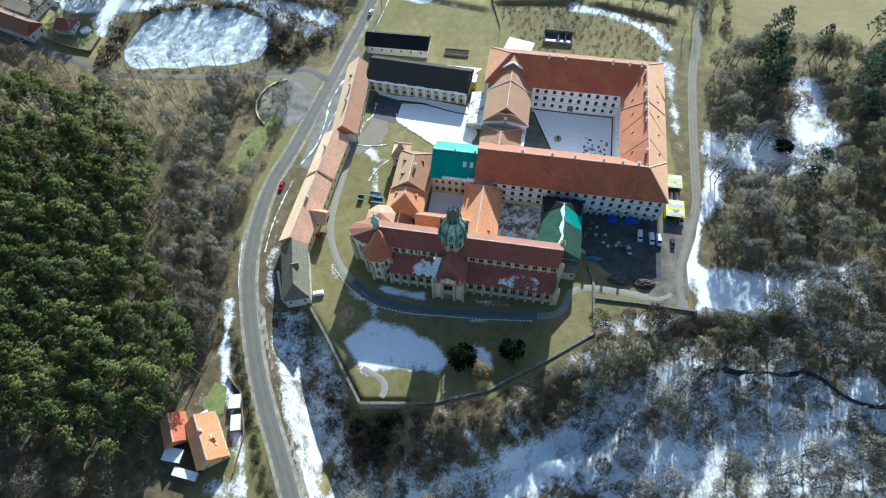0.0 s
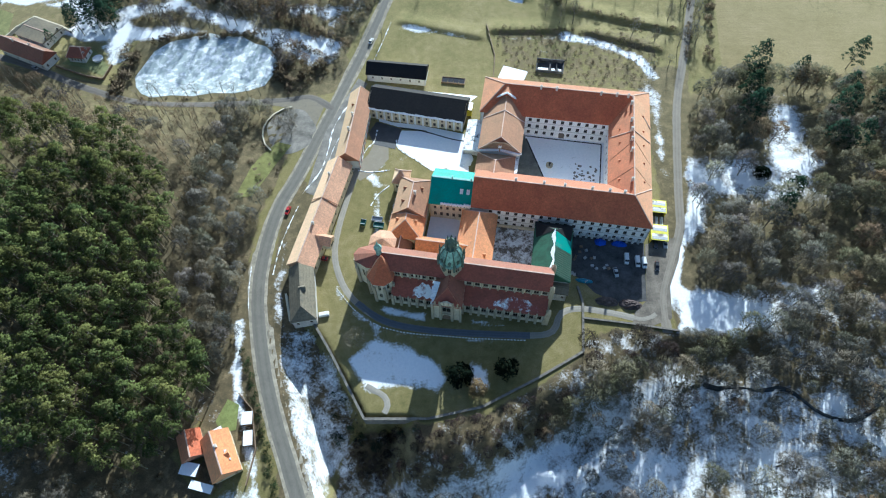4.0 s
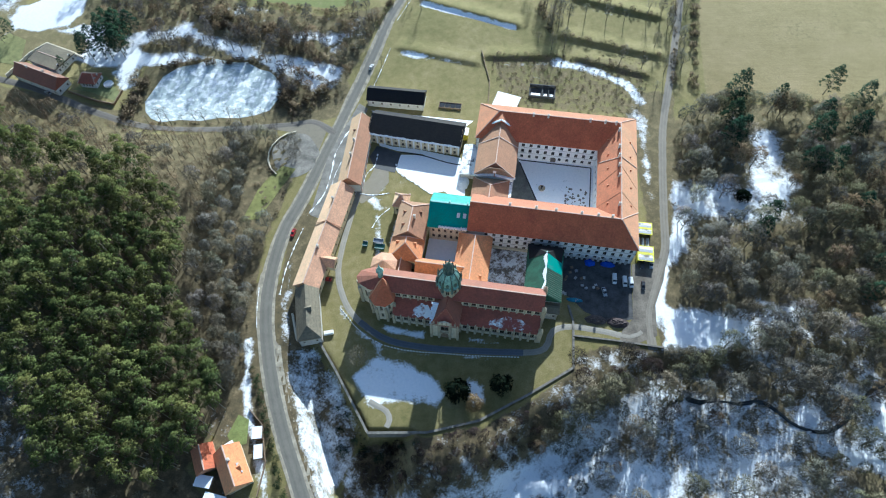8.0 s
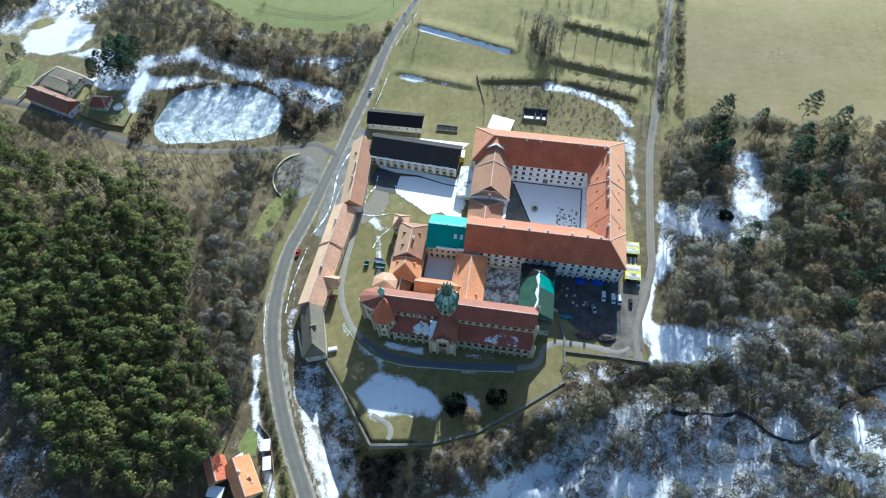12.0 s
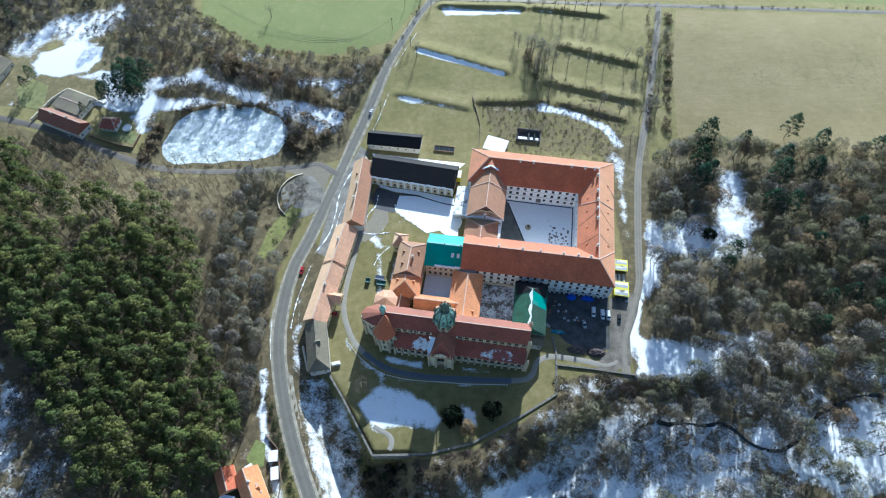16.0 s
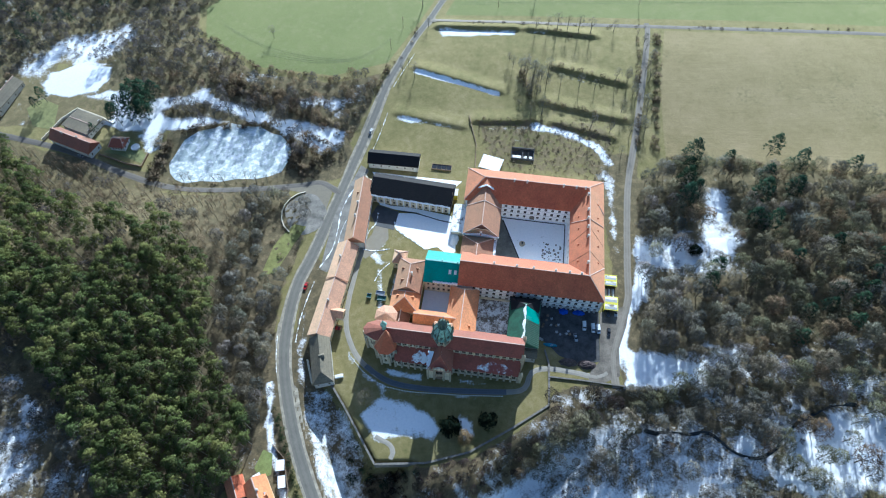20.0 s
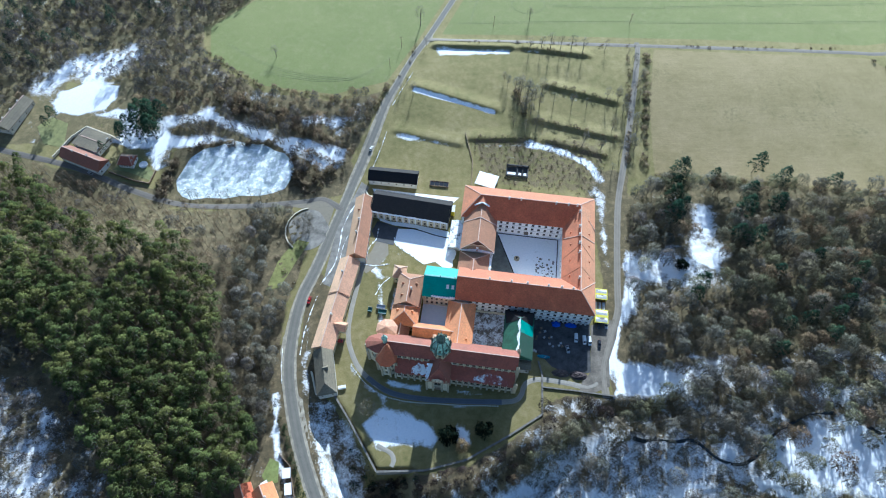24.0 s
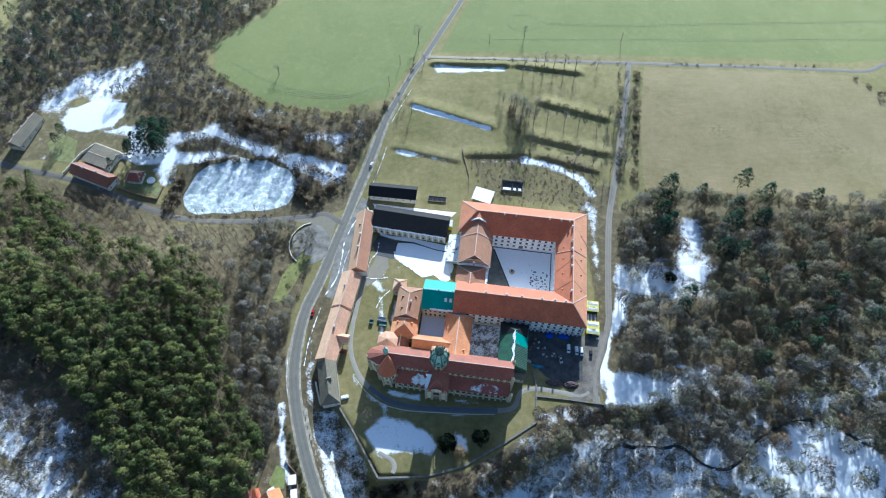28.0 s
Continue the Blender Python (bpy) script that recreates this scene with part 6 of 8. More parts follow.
def scatter(name, places, kinds, mats, label, category):
    """Many plants as one mesh: places of (x, y, scale, which)."""
    rg = random.Random(name)
    V, F, MI, off, TN, N = [], [], [], 0, [], []
    for x, y, s, which in places:
        wood, leaf = kinds[which % len(kinds)]
        a = rg.uniform(0, 6.28)
        ca, sa = math.cos(a) * s, math.sin(a) * s
        sz = s * rg.uniform(0.88, 1.12)
        z = gz(x, y)
        tone = rg.random()
        for mi, (vv, ff, *rest) in enumerate((wood, leaf)):
            q = np.empty_like(vv)
            q[:, 0] = vv[:, 0] * ca - vv[:, 1] * sa + x
            q[:, 1] = vv[:, 0] * sa + vv[:, 1] * ca + y
            q[:, 2] = vv[:, 2] * sz + z
            V.append(q)
            w = np.zeros_like(q)
            if rest:
                w[:, 0] = (rest[0][:, 0] * ca - rest[0][:, 1] * sa) / s
                w[:, 1] = (rest[0][:, 0] * sa + rest[0][:, 1] * ca) / s
                w[:, 2] = rest[0][:, 2]
            N.append(w)
            F.append(ff + off)
            MI.append(np.full(len(ff), mi))
            TN.append(np.full(len(vv), tone, np.float32))
            off += len(vv)
    me = fast_mesh(name, np.concatenate(V), np.concatenate(F), mats, np.concatenate(MI))
    rounded(me, np.concatenate(N))
    at = me.attributes.new("tone", "FLOAT", "POINT")
    at.data.foreach_set("value", np.concatenate(TN))
    return tagged(new(name, me), label, category, kind="stuff")


def single_trees(name, places, kinds, mats, label, category, group):
    """Trees as things of their own, sharing the meshes of a few models."""
    rg = random.Random(name + "s")
    meshes = []
    for w, (lv, lf, ln) in kinds:
        meshes.append((fast_mesh("trunk", *w, [mats[0]]), fast_mesh("crown", lv, lf, [mats[1]])))
        rounded(meshes[-1][1], ln)
    for x, y, s, which in places:
        ob = base(name, x, y, gz(x, y), rg.uniform(0, 360), label, category, group)
        ob.scale = (s, s, s * rg.uniform(0.9, 1.12))
        tm, cm = meshes[which % len(meshes)]
        share("trunk", tm, ob)
        share("crown", cm, ob)


def spread_in(poly, gap, seed, keep=None, jitter=0.42):
    """Places on a shaken grid inside an outline."""
    rg = random.Random(seed)
    xs_ = [q[0] for q in poly]
    ys_ = [q[1] for q in poly]
    X, Y = [], []
    y = min(ys_)
    odd = 0
    while y < max(ys_):
        x = min(xs_) + (gap / 2 if odd else 0)
        while x < max(xs_):
            X.append(x + rg.uniform(-jitter, jitter) * gap)
            Y.append(y + rg.uniform(-jitter, jitter) * gap)
            x += gap
        y += gap * 0.88
        odd ^= 1
    X, Y = np.array(X), np.array(Y)
    ok = inside(poly, X, Y) > 0.5
    out = []
    for x, y in zip(X[ok], Y[ok]):
        if keep is None or keep(x, y, rg):
            out.append((float(x), float(y)))
    return out


def core(x, y, rg):
    """Full woodland inside the valley's core, thinned beyond it."""
    return (y > 16 and -224 - 0.37 * (y - 49) < x < 228 + 0.44 * (y - 34)) or rg.random() < 0.08


BARE = [bare_tree(k, 13 + (k % 3), 4.6 + 0.5 * (k % 2), 1050, 1.45, 0.22) for k in range(6)]
BARE_FAR = [bare_tree(40 + k, 13 + (k % 3), 4.8 + 0.5 * (k % 2), 560, 2.1, 0.24, 20) for k in range(6)]
BARE_LIGHT = [bare_tree(20 + k, 13 + k % 3, 3.4, 300, 0.75, 0.3, 18) for k in range(5)]
PINES = [pine_tree(k, 14 + k % 3) for k in range(6)]
BUSHES = [shrub(k, 1.3, 70, 0.13) for k in range(4)]

PINE_AREA = [(-285, 238), (-262, 246), (-228, 214), (-184, 178), (-150, 178), (-124, 158), (-114, 138), (-112, 116), (-108, 100), (-99, 84), (-86, 69), (-90, 54), (-104, 32), (-137, 38), (-152, 60), (-167, 83), (-189, 103), (-226, 131), (-300, 160)]
CLEAR_EAST = [[(107, 128), (106, 150), (112, 170), (128, 170), (140, 172), (152, 198), (158, 208), (170, 204), (168, 176), (170, 160), (158, 146), (146, 148), (134, 144), (116, 142), (112, 130)],
              [(86, 84), (88, 114), (100, 104), (126, 100), (129, 89), (110, 84)],
              [(150, 38), (166, 58), (178, 66), (199, 71), (214, 60), (245, 50), (270, 0), (160, 0)],
              [(50, 34), (52, 46), (62, 58), (80, 64), (97, 61), (118, 58), (146, 58), (142, 40), (108, 26), (70, 26)],
              [(-46, 8), (-10, 28), (15, 37), (40, 47), (57, 50), (54, 40), (30, 26), (10, 12), (-10, 0), (-46, -20)]]


def within(poly, x, y):
    odd = False
    for (x0, y0), (x1, y1) in zip(poly, poly[1:] + poly[:1]):
        if (y0 > y) != (y1 > y) and x < (x1 - x0) * (y - y0) / (y1 - y0) + x0:
            odd = not odd
    return odd


SNOWY_SLOPE = [(-330, 130), (-222, 112), (-178, 97), (-155, 64), (-142, 42), (-130, 10), (-330, 0)]
VERGE = [(-99, 146), (-87, 150), (-79, 170), (-72, 184), (-80, 190), (-94, 200), (-96, 172)]


def clear_of(areas):
    def test(x, y):
        return not any(within(a, x, y) for a in areas)
    return test


not_snow = clear_of(CLEAR_EAST)


def keep_east(x, y, rg):
    if within(CLEAR_EAST[1], x, y):
        return rg.random() < 0.12
    if not not_snow(x, y):
        return rg.random() < 0.34
    if y < 30:
        return rg.random() < 0.75
    return rg.random() < 0.93


east = spread_in(WOOD_EAST, 7.6, 11, lambda x, y, rg: x < 330 and y > -45 and core(x, y, rg) and keep_east(x, y, rg))
rg = random.Random(4)
east = [(x, y, rg.choice((0.6, 0.75, 0.9, 1.0, 1.2)) * rg.uniform(0.9, 1.1) * (0.45 if y > 26 and x < 42 else 0.85 if y < 60 and x < 110 else 1.0), rg.randrange(7)) for x, y in east]
PINE_CORE = [(-300, 185), (-235, 168), (-204, 156), (-178, 140), (-160, 140), (-150, 156), (-139, 162), (-118, 151), (-112, 127), (-109, 100), (-100, 84), (-87, 69), (-90, 54), (-104, 32), (-137, 38), (-152, 60), (-167, 83), (-189, 103), (-226, 131), (-300, 150)]
pines = spread_in(PINE_AREA, 4.0, 12, lambda x, y, rg: core(x, y, rg) and rg.random() < (0.93 if within(PINE_CORE, x, y) else 0.34))
pines = [(x, y, rg.uniform(0.82, 1.2), rg.randrange(6)) for x, y in pines]
not_pine = clear_of([PINE_CORE])
west = spread_in(WOOD_WEST, 6.0, 13, lambda x, y, rg: not_pine(x, y) and core(x, y, rg) and (rg.random() < (0.12 if (y > 145 and x < -112) else 0.42 if within(SNOWY_SLOPE, x, y) else 0.96)) and not (x > -108 and y < 60) and not within(VERGE, x, y))
west = [(x, y, rg.uniform(0.5, 0.85), rg.randrange(6)) for x, y in west if x < -92 or y > 62]
saplings = [(x, y, rg.uniform(0.45, 0.75), rg.randrange(5)) for x, y in spread_in(WOOD_WEST, 5.0, 33, lambda x, y, rg: not_pine(x, y) and core(x, y, rg) and y > 140 and x < -108)]
POND = [(-166, 213), (-166, 236), (-158, 258), (-132, 264), (-98, 253), (-86, 236), (-90, 213)]
HOUSES_NW = [(-300, 255), (-262, 330), (-246, 320), (-205, 312), (-200, 285), (-170, 258), (-168, 222), (-230, 236)]
open_nw = clear_of([POND, HOUSES_NW, FIELD_GREEN])
GLADES = [[(-189, 281), (-151, 290), (-112, 269), (-58, 252), (-61, 235), (-72, 233), (-85, 245), (-112, 258), (-132, 260), (-157, 254), (-187, 258)], [(-91, 281), (-59, 279), (-61, 263), (-74, 274), (-88, 270)], [(-280, 306), (-270, 329), (-259, 339), (-234, 346), (-217, 358), (-208, 341), (-219, 321), (-253, 317), (-262, 302)]]
northwest = spread_in(WOOD_NORTHWEST, 7.4, 14, lambda x, y, rg: core(x, y, rg) and (not any(within(q, x, y) for q in GLADES) or rg.random() < 0.22) and open_nw(x, y) and rg.random() < 0.85)
northwest = [(x, y, rg.uniform(0.4, 0.85), rg.randrange(6)) for x, y in northwest]
# bushes: wood edges, the pond's bank, the dry strip and the slopes
bush = []
for poly, gap, seed, size in ((WOOD_EAST, 9.0, 21, 1.1), (WOOD_WEST, 9.0, 22, 1.0), (WOOD_NORTHWEST, 5.5, 23, 1.3), (DRY_STRIP, 3.6, 24, 0.55)):
    for x, y in spread_in(poly, gap, seed, lambda x, y, rg: core(x, y, rg) and open_nw(x, y) and not_pine(x, y) and not_snow(x, y) and not within(GLADES[0], x, y) and abs(x) < 320 and not (-96 < x < -72 and y < 70)):
        bush.append((x, y, size * rg.uniform(0.5, 1.3), rg.randrange(4)))
for k in range(120):
    t_ = rg.random()
    bush.append((-64 + 0.0 * t_ + rg.uniform(-2, 2) - 5.5 * (1 - t_), 40 + 40 * t_ + rg.uniform(-2, 2), rg.uniform(0.4, 0.8), rg.randrange(4)))


def bush_row(a, b, gap_, sz):
    (x0, y0), (x1, y1) = a, b
    n_ = int(math.hypot(x1 - x0, y1 - y0) / gap_)
    for k in range(n_):
        f = (k + rg.random()) / n_
        if math.sin(f * 37 + x0) + math.sin(f * 91 + y0) > -0.75:
            bush.append((x0 + (x1 - x0) * f + rg.gauss(0, 0.9), y0 + (y1 - y0) * f + rg.gauss(0, 0.9), sz * rg.choice((0.5, 0.7, 1.0, 1.5)) * rg.uniform(0.8, 1.2), rg.randrange(4)))


bush_row((77, 303), (126, 285), 2.0, 0.9)
bush_row((65, 273), (121, 255), 2.0, 0.9)
bush_row((60, 342), (113, 330), 2.2, 0.9)
bush_row((57, 300), (62, 272), 2.0, 1.3)
bush_row((143, 336), (124, 232), 2.2, 1.1)
bush_row((156, 336), (134, 230), 2.0, 1.3)
bush_row((22, 258), (60, 258), 2.4, 0.6)
bush_row((60, 258), (112, 242), 2.4, 0.7)
bush_row((10, 348.6), (300, 333.5), 3.0, 0.55)
bush_row((-112, 306), (-62, 294), 2.0, 1.2)
bush_row((-36, 296), (-8, 345), 3.0, 0.7)
bush_row((-44, 275), (-30, 308), 2.0, 1.3)
bush_row((-166, 346), (-118, 305), 2.0, 1.3)
bush_row((-170, 370), (-120, 428), 2.6, 1.2)
bush_row((-176, 269), (-146, 275), 1.8, 1.4)
bush_row((-146, 293), (-96, 270), 1.5, 1.8)
bush_row((-150, 300), (-84, 276), 1.5, 1.8)
bush_row((-96, 270), (-62, 256), 1.8, 1.5)
bush_row((-92, 218), (-80, 246), 2.0, 1.4)
bush_row((-160, 260), (-100, 256), 2.4, 1.2)
bush_row((140, 226), (300, 205), 2.2, 1.3)
bush_row((316, 322), (360, 262), 2.4, 1.5)
bush_row((-82, 214), (-58, 236), 2.0, 1.2)
bush_row((-168, 213.6), (-100, 213), 1.6, 0.7)
bush_row((-171, 216), (-166, 250), 1.0, 1.7)
bush_row((-174, 216), (-172, 250), 1.2, 1.6)
bush_row((-162, 255), (-104, 259), 1.2, 1.3)
bush_row((-92, 250), (-84, 222), 0.9, 1.9)
bush_row((-84, 220), (-66, 236), 1.0, 1.7)
bush_row((-84, 250), (-62, 240), 1.2, 1.6)
bush = [q for q in bush if not (-70 < q[0] < -50 and q[1] < 88)]


def dist_mid(q):
    return math.hypot(q[0] - 10, q[1] - 110)


east.sort(key=dist_mid)
pines.sort(key=dist_mid)
west.sort(key=dist_mid)
def in_thicket(q):
    return q[0] < 34 and q[1] > 27 or 48 < q[0] < 88 and q[1] > 70


thicket = [(x, y, s_ * 0.85, k) for x, y, s_, k in east if in_thicket((x, y))]
east = [q for q in east if not in_thicket(q) and not (34 <= q[0] < 48 and q[1] > 27)]
UNDER_WALL = [(-40, 49), (-30, 49.5), (-8, 49.5), (13, 53), (31, 62.5), (46, 72), (44, 60), (30, 46), (10, 36), (-8, 31), (-40, 32)]
brush = [(x, y, rg.uniform(0.26, 0.44), rg.randrange(6)) for x, y in spread_in(UNDER_WALL, 4.4, 73, lambda x, y, rg: rg.random() < 0.85)]
# extra dark brushwood, added to deepen the shade on this bank
scatter("brushwood", brush, BARE_FAR, [M_BARK, M_TWIG_SHADE], "dense brushwood below the wall, the bank's shade put into its twig colour", "woodland")
SLOPE_TREES = [(37, 50.5, 0.85), (43, 55, 1.0), (49, 58, 1.15), (55, 62, 1.1), (62, 65.5, 1.2), (68, 69, 0.9), (47, 50, 0.8), (84, 64, 1.1), (90, 72, 1.0), (98, 76, 1.1), (106, 79, 1.0), (78, 70, 0.8), (66, 60, 0.8), (42, 47, 0.7), (112, 84, 1.0), (96, 70, 0.8)]
single_trees("mossy_tree", [(x, y, s_, k) for k, (x, y, s_) in enumerate(SLOPE_TREES)], BARE, [M_BARK, M_TWIG_OLIVE], "broad mossy olive-grey tree on the slope above the stream", "tree", "trees above the stream")
single_trees("beech_tree", [(33.6, 47.4, 0.62, 1), (63, 40, 0.5, 2), (102, 56, 0.7, 0), (150, 60, 0.7, 3), (146, 54, 0.6, 4)], BARE, [M_BARK, M_TWIG_WARM], "round tree holding its rusty brown leaves", "tree", "beeches above the stream")
single_trees("thicket_tree", thicket, BARE, [M_BARK, M_TWIG_SHADE], "low leafless tree below the terrace wall, twigs darkened to carry its shade", "tree", "thicket under the wall")
single_trees("bare_tree", east[:170] + west[:110], BARE, [M_BARK, M_TWIG], "leafless deciduous tree with grey-brown twigs at the wood's edge", "tree", "bare trees round the precinct")
single_trees("pine_tree", pines[:220], PINES, [M_BARK, M_PINE], "tall pine with a domed dark green crown", "tree", "pines on the slope")
scatter("bare_woodland", [q for k, q in enumerate(east[170:]) if k % 8 in (1, 2, 5)], BARE, [M_BARK, M_TWIG], "dense leafless woodland on the valley side", "woodland")
scatter("mossy_woodland", [q for k, q in enumerate(east[170:]) if k % 8 in (3, 4, 7, 6)], BARE, [M_BARK, M_TWIG_OLIVE], "mossy olive-grey trees among the woodland", "woodland")
scatter("warm_bare_woodland", [q for k, q in enumerate(east[170:]) if k % 8 == 0], BARE, [M_BARK, M_TWIG_WARM], "brownish leafless trees among the woodland", "woodland")
scatter("pine_wood", pines[220:], PINES, [M_BARK, M_PINE], "dense dark green pine wood on the slope", "woodland")
scatter("slope_woodland", west[110:] + northwest[::2], BARE_FAR, [M_BARK, M_TWIG_DARK], "leafless woodland on the western slope and round the pond", "woodland")
scatter("far_woodland", [q for q in northwest[1::2] if q[1] > 300], BARE_FAR, [M_BARK, M_TWIG_DARK], "dark leafless wood beyond the pond", "woodland")
scatter("brown_woodland", [q for q in northwest[1::2] if q[1] <= 300], BARE_FAR, [M_BARK, M_TWIG_WARM], "brown leafless trees round the pond", "woodland")
scatter("saplings", saplings, BARE_LIGHT, [M_BARK, M_TWIG_WARM], "thin leafless saplings over tan leaf litter", "woodland")
scatter("undergrowth", bush, BUSHES, [M_BARK, M_BUSH], "dry bushes and undergrowth", "bushes")

REEDS = [(164, 34), (170, 41.5), (182, 41.5), (204, 34), (216, 18), (158, 18)]
reeds = [(x, y, rg.uniform(0.5, 0.9), rg.randrange(4)) for x, y in spread_in(REEDS, 1.7, 72)]
scatter("reeds", reeds, [shrub(80 + k, 1.2, 60, 0.08, 1.2) for k in range(4)], [M_BARK, foliage("dry_reeds", [(0.36, 0.32, 0.12), (0.42, 0.37, 0.17)])], "yellow dry reeds standing in the snowy meadow", "reeds")
SPRUCE_AT = [(150, 219, 1.15), (146, 210, 1.0), (141, 200, 1.05), (139, 189, 1.1), (145, 144, 0.95), (139, 136, 0.8), (202, 226, 0.95), (183, 191, 1.1), (175, 176, 0.9), (182, 171, 1.0), (172, 217, 0.75), (212, 213, 0.95), (246, 212, 0.8), (203, 194, 1.0), (192, 206, 0.85), (147, 195, 0.9), (-252, 281, 0.7), (-256, 276, 0.6), (-214, 255, 0.5)]
SPRUCE_AT += [(-203 + 5.2 * (k % 5) + 1.6 * math.sin(k * 4), 262 + 6.4 * (k // 5) + 1.5 * math.cos(k * 3), 0.85 + 0.25 * abs(math.sin(k * 2))) for k in (0, 1, 3, 4, 6, 7, 8, 9, 12, 13, 14, 17, 18, 19)]
FIRS = [pine_tree(90 + k, 16, 4.4, 60, 20, 0.3) for k in range(3)]
single_trees("fir_tree", [(x, y, s * 1.28, k) for k, (x, y, s) in enumerate(SPRUCE_AT) if x > 100], FIRS, [M_BARK, M_SPRUCE], "dark green fir standing among the bare trees", "tree", "firs in the eastern wood")
single_trees("spruce_tree", [(x, y, s * 1.1, k) for k, (x, y, s) in enumerate(SPRUCE_AT) if x < 100], FIRS, [M_BARK, M_SPRUCE], "dark green spruce in a dense clump behind the farmhouse", "tree", "spruces")
NW_WOOD = [(-360, 322), (-282, 322), (-262, 342), (-216, 362), (-176, 372), (-128, 428), (-360, 540)]
NW_PINES = spread_in(NW_WOOD, 10.5, 61, lambda x, y, rg: rg.random() < 0.62)
single_trees("fir_tree", [(x, y, 0.75 + 0.2 * math.sin(k * 1.7), k) for k, (x, y) in enumerate(NW_PINES)], [pine_tree(95 + k, 16, 4.0, 40, 14, 0.3) for k in range(3)], [M_BARK, M_SPRUCE], "dark fir in the mixed wood beyond the pond", "tree", "firs beyond the pond")
GREEN_AMID = [(205, 130), (214, 124), (222, 131), (198, 122), (216, 160), (228, 140), (206, 112), (184, 118), (236, 150), (176, 105), (246, 128), (190, 150)]
single_trees("pine_tree", [(x, y, 0.95, k) for k, (x, y) in enumerate(GREEN_AMID)], FIRS, [M_BARK, M_SPRUCE], "green pine among the leafless trees", "tree", "pines in the eastern wood")
FIELD_TREES = [(71, 338, 1.0), (79, 337, 0.9), (86, 338, 1.05), (93, 337, 0.95), (101, 337, 1.1), (109, 334, 1.1), (126, 337, 0.8), (59, 298, 1.1), (66, 288, 1.3), (74, 293, 1.2), (62, 280, 1.1), (82, 286, 0.9), (94, 284, 0.9), (104, 282, 0.8), (118, 287, 0.9), (126, 286, 0.9), (129, 272, 1.0), (53, 268, 0.6), (67, 262, 1.1), (-8, 368, 1.3), (-4, 346, 0.7), (-14, 296, 0.9), (96, 249, 0.9), (108, 246, 0.8)]
FIELD_TREES += [(120, 243, 0.9), (-112, 337, 0.9), (75, 373, 0.8), (-41, 281, 1.0), (-36, 254, 0.6), (141, 330, 0.6), (144, 316, 0.8), (143, 300, 0.9), (141, 288, 0.8), (137, 270, 0.8), (133, 258, 0.9), (130, 246, 0.8), (118, 262, 0.8), (112, 228, 0.7), (104, 226, 0.6), (60, 262, 0.8), (-22, 300, 0.7), (-18, 306, 0.6)]
single_trees("bare_tree", [(x, y, s, k) for k, (x, y, s) in enumerate(FIELD_TREES)], BARE_LIGHT, [M_BARK, M_TWIG], "leafless tree along the meadow ditches", "tree", "meadow trees")
POPLARS = [bare_tree(80 + k, 15 + k, 3.2, 620, 0.95, 0.12, 26) for k in range(3)]
GROVE = [(57, 300, 0.9), (60, 294, 1.05), (64, 290, 1.1), (67, 286, 1.0), (62, 284, 0.9), (70, 292, 0.85), (60, 278, 0.8), (65, 276, 0.75), (72, 284, 0.8), (66, 297, 0.85), (52, 303, 0.7), (50, 308, 0.6), (126, 288, 0.8), (130, 284, 0.7), (128, 276, 0.75), (134, 268, 0.8), (131, 260, 0.7), (128, 250, 0.75), (144, 322, 0.7), (146, 306, 0.75), (140, 296, 0.7)]
single_trees("bare_tree", [(x, y, s, k) for k, (x, y, s) in enumerate(GROVE)], POPLARS, [M_BARK, M_TWIG], "tall narrow leafless tree in the meadow grove", "tree", "meadow grove")
NORTH_BANK = [(-166 + 5.0 * k, 263 + 6 * math.sin(k * 1.3) + (8 if k % 3 == 0 else 0), 0.9 + 0.12 * ((k * 5) % 4)) for k in range(17)]
single_trees("bare_tree", [(x, y, s, k) for k, (x, y, s) in enumerate(NORTH_BANK)], POPLARS, [M_BARK, M_TWIG_DARK], "leafless tree behind the frozen pond", "tree", "pond trees")
POND_TREES = [(-158 + 6.2 * k, 214.5 + 1.2 * math.sin(k * 2.1), 0.55 + 0.2 * ((k * 7) % 3)) for k in range(11)]
single_trees("bare_tree", [(x, y, s, k) for k, (x, y, s) in enumerate(POND_TREES)], BARE_LIGHT, [M_BARK, M_TWIG], "thin leafless tree on the pond's bank", "tree", "pond trees")

SHRUB_CONIFERS = [clump_bush(30 + k, 6.0, 34, 30) for k in range(3)]
YEW = [clump_bush(50 + k, 4.0) for k in range(2)]
single_trees("yew_bush", [(2, 67.5, 1.35, 0), (19.5, 69.5, 1.2, 1), (139.5, 159, 1.05, 0)], YEW, [M_BARK, foliage("yew_needles", [(0.008, 0.014, 0.01), (0.022, 0.032, 0.02)])], "nearly black round yew standing in the snow", "bush", "yews")
single_trees("bare_tree", [(-37.5, 82, 0.72, 2)], [bare_tree(70, 12, 6.5, 900, 1.3)], [M_BARK, M_TWIG], "broad leafless tree below the church wall", "tree", "garden trees")
single_trees("oak_tree", [(8.5, 62.5, 0.62, 0)], [clump_bush(60, 6.4, 60, 46)], [M_BARK, foliage("dry_oak_leaves", [(0.34, 0.25, 0.13), (0.42, 0.32, 0.19)])], "round tree with pale dry leaves below the church", "tree", "garden trees")
DARK_SHRUBS = [(-46, 56, 0.35), (-44, 48, 0.42), (-40, 52, 0.3), (-37.5, 60, 0.28), (-43, 62, 0.3), (-47, 64, 0.25), (-46, 50, 0.33), (-36, 48, 0.5), (-30, 46, 0.5), (-26, 48, 0.35), (-20, 48, 0.35), (-14, 48, 0.35)]
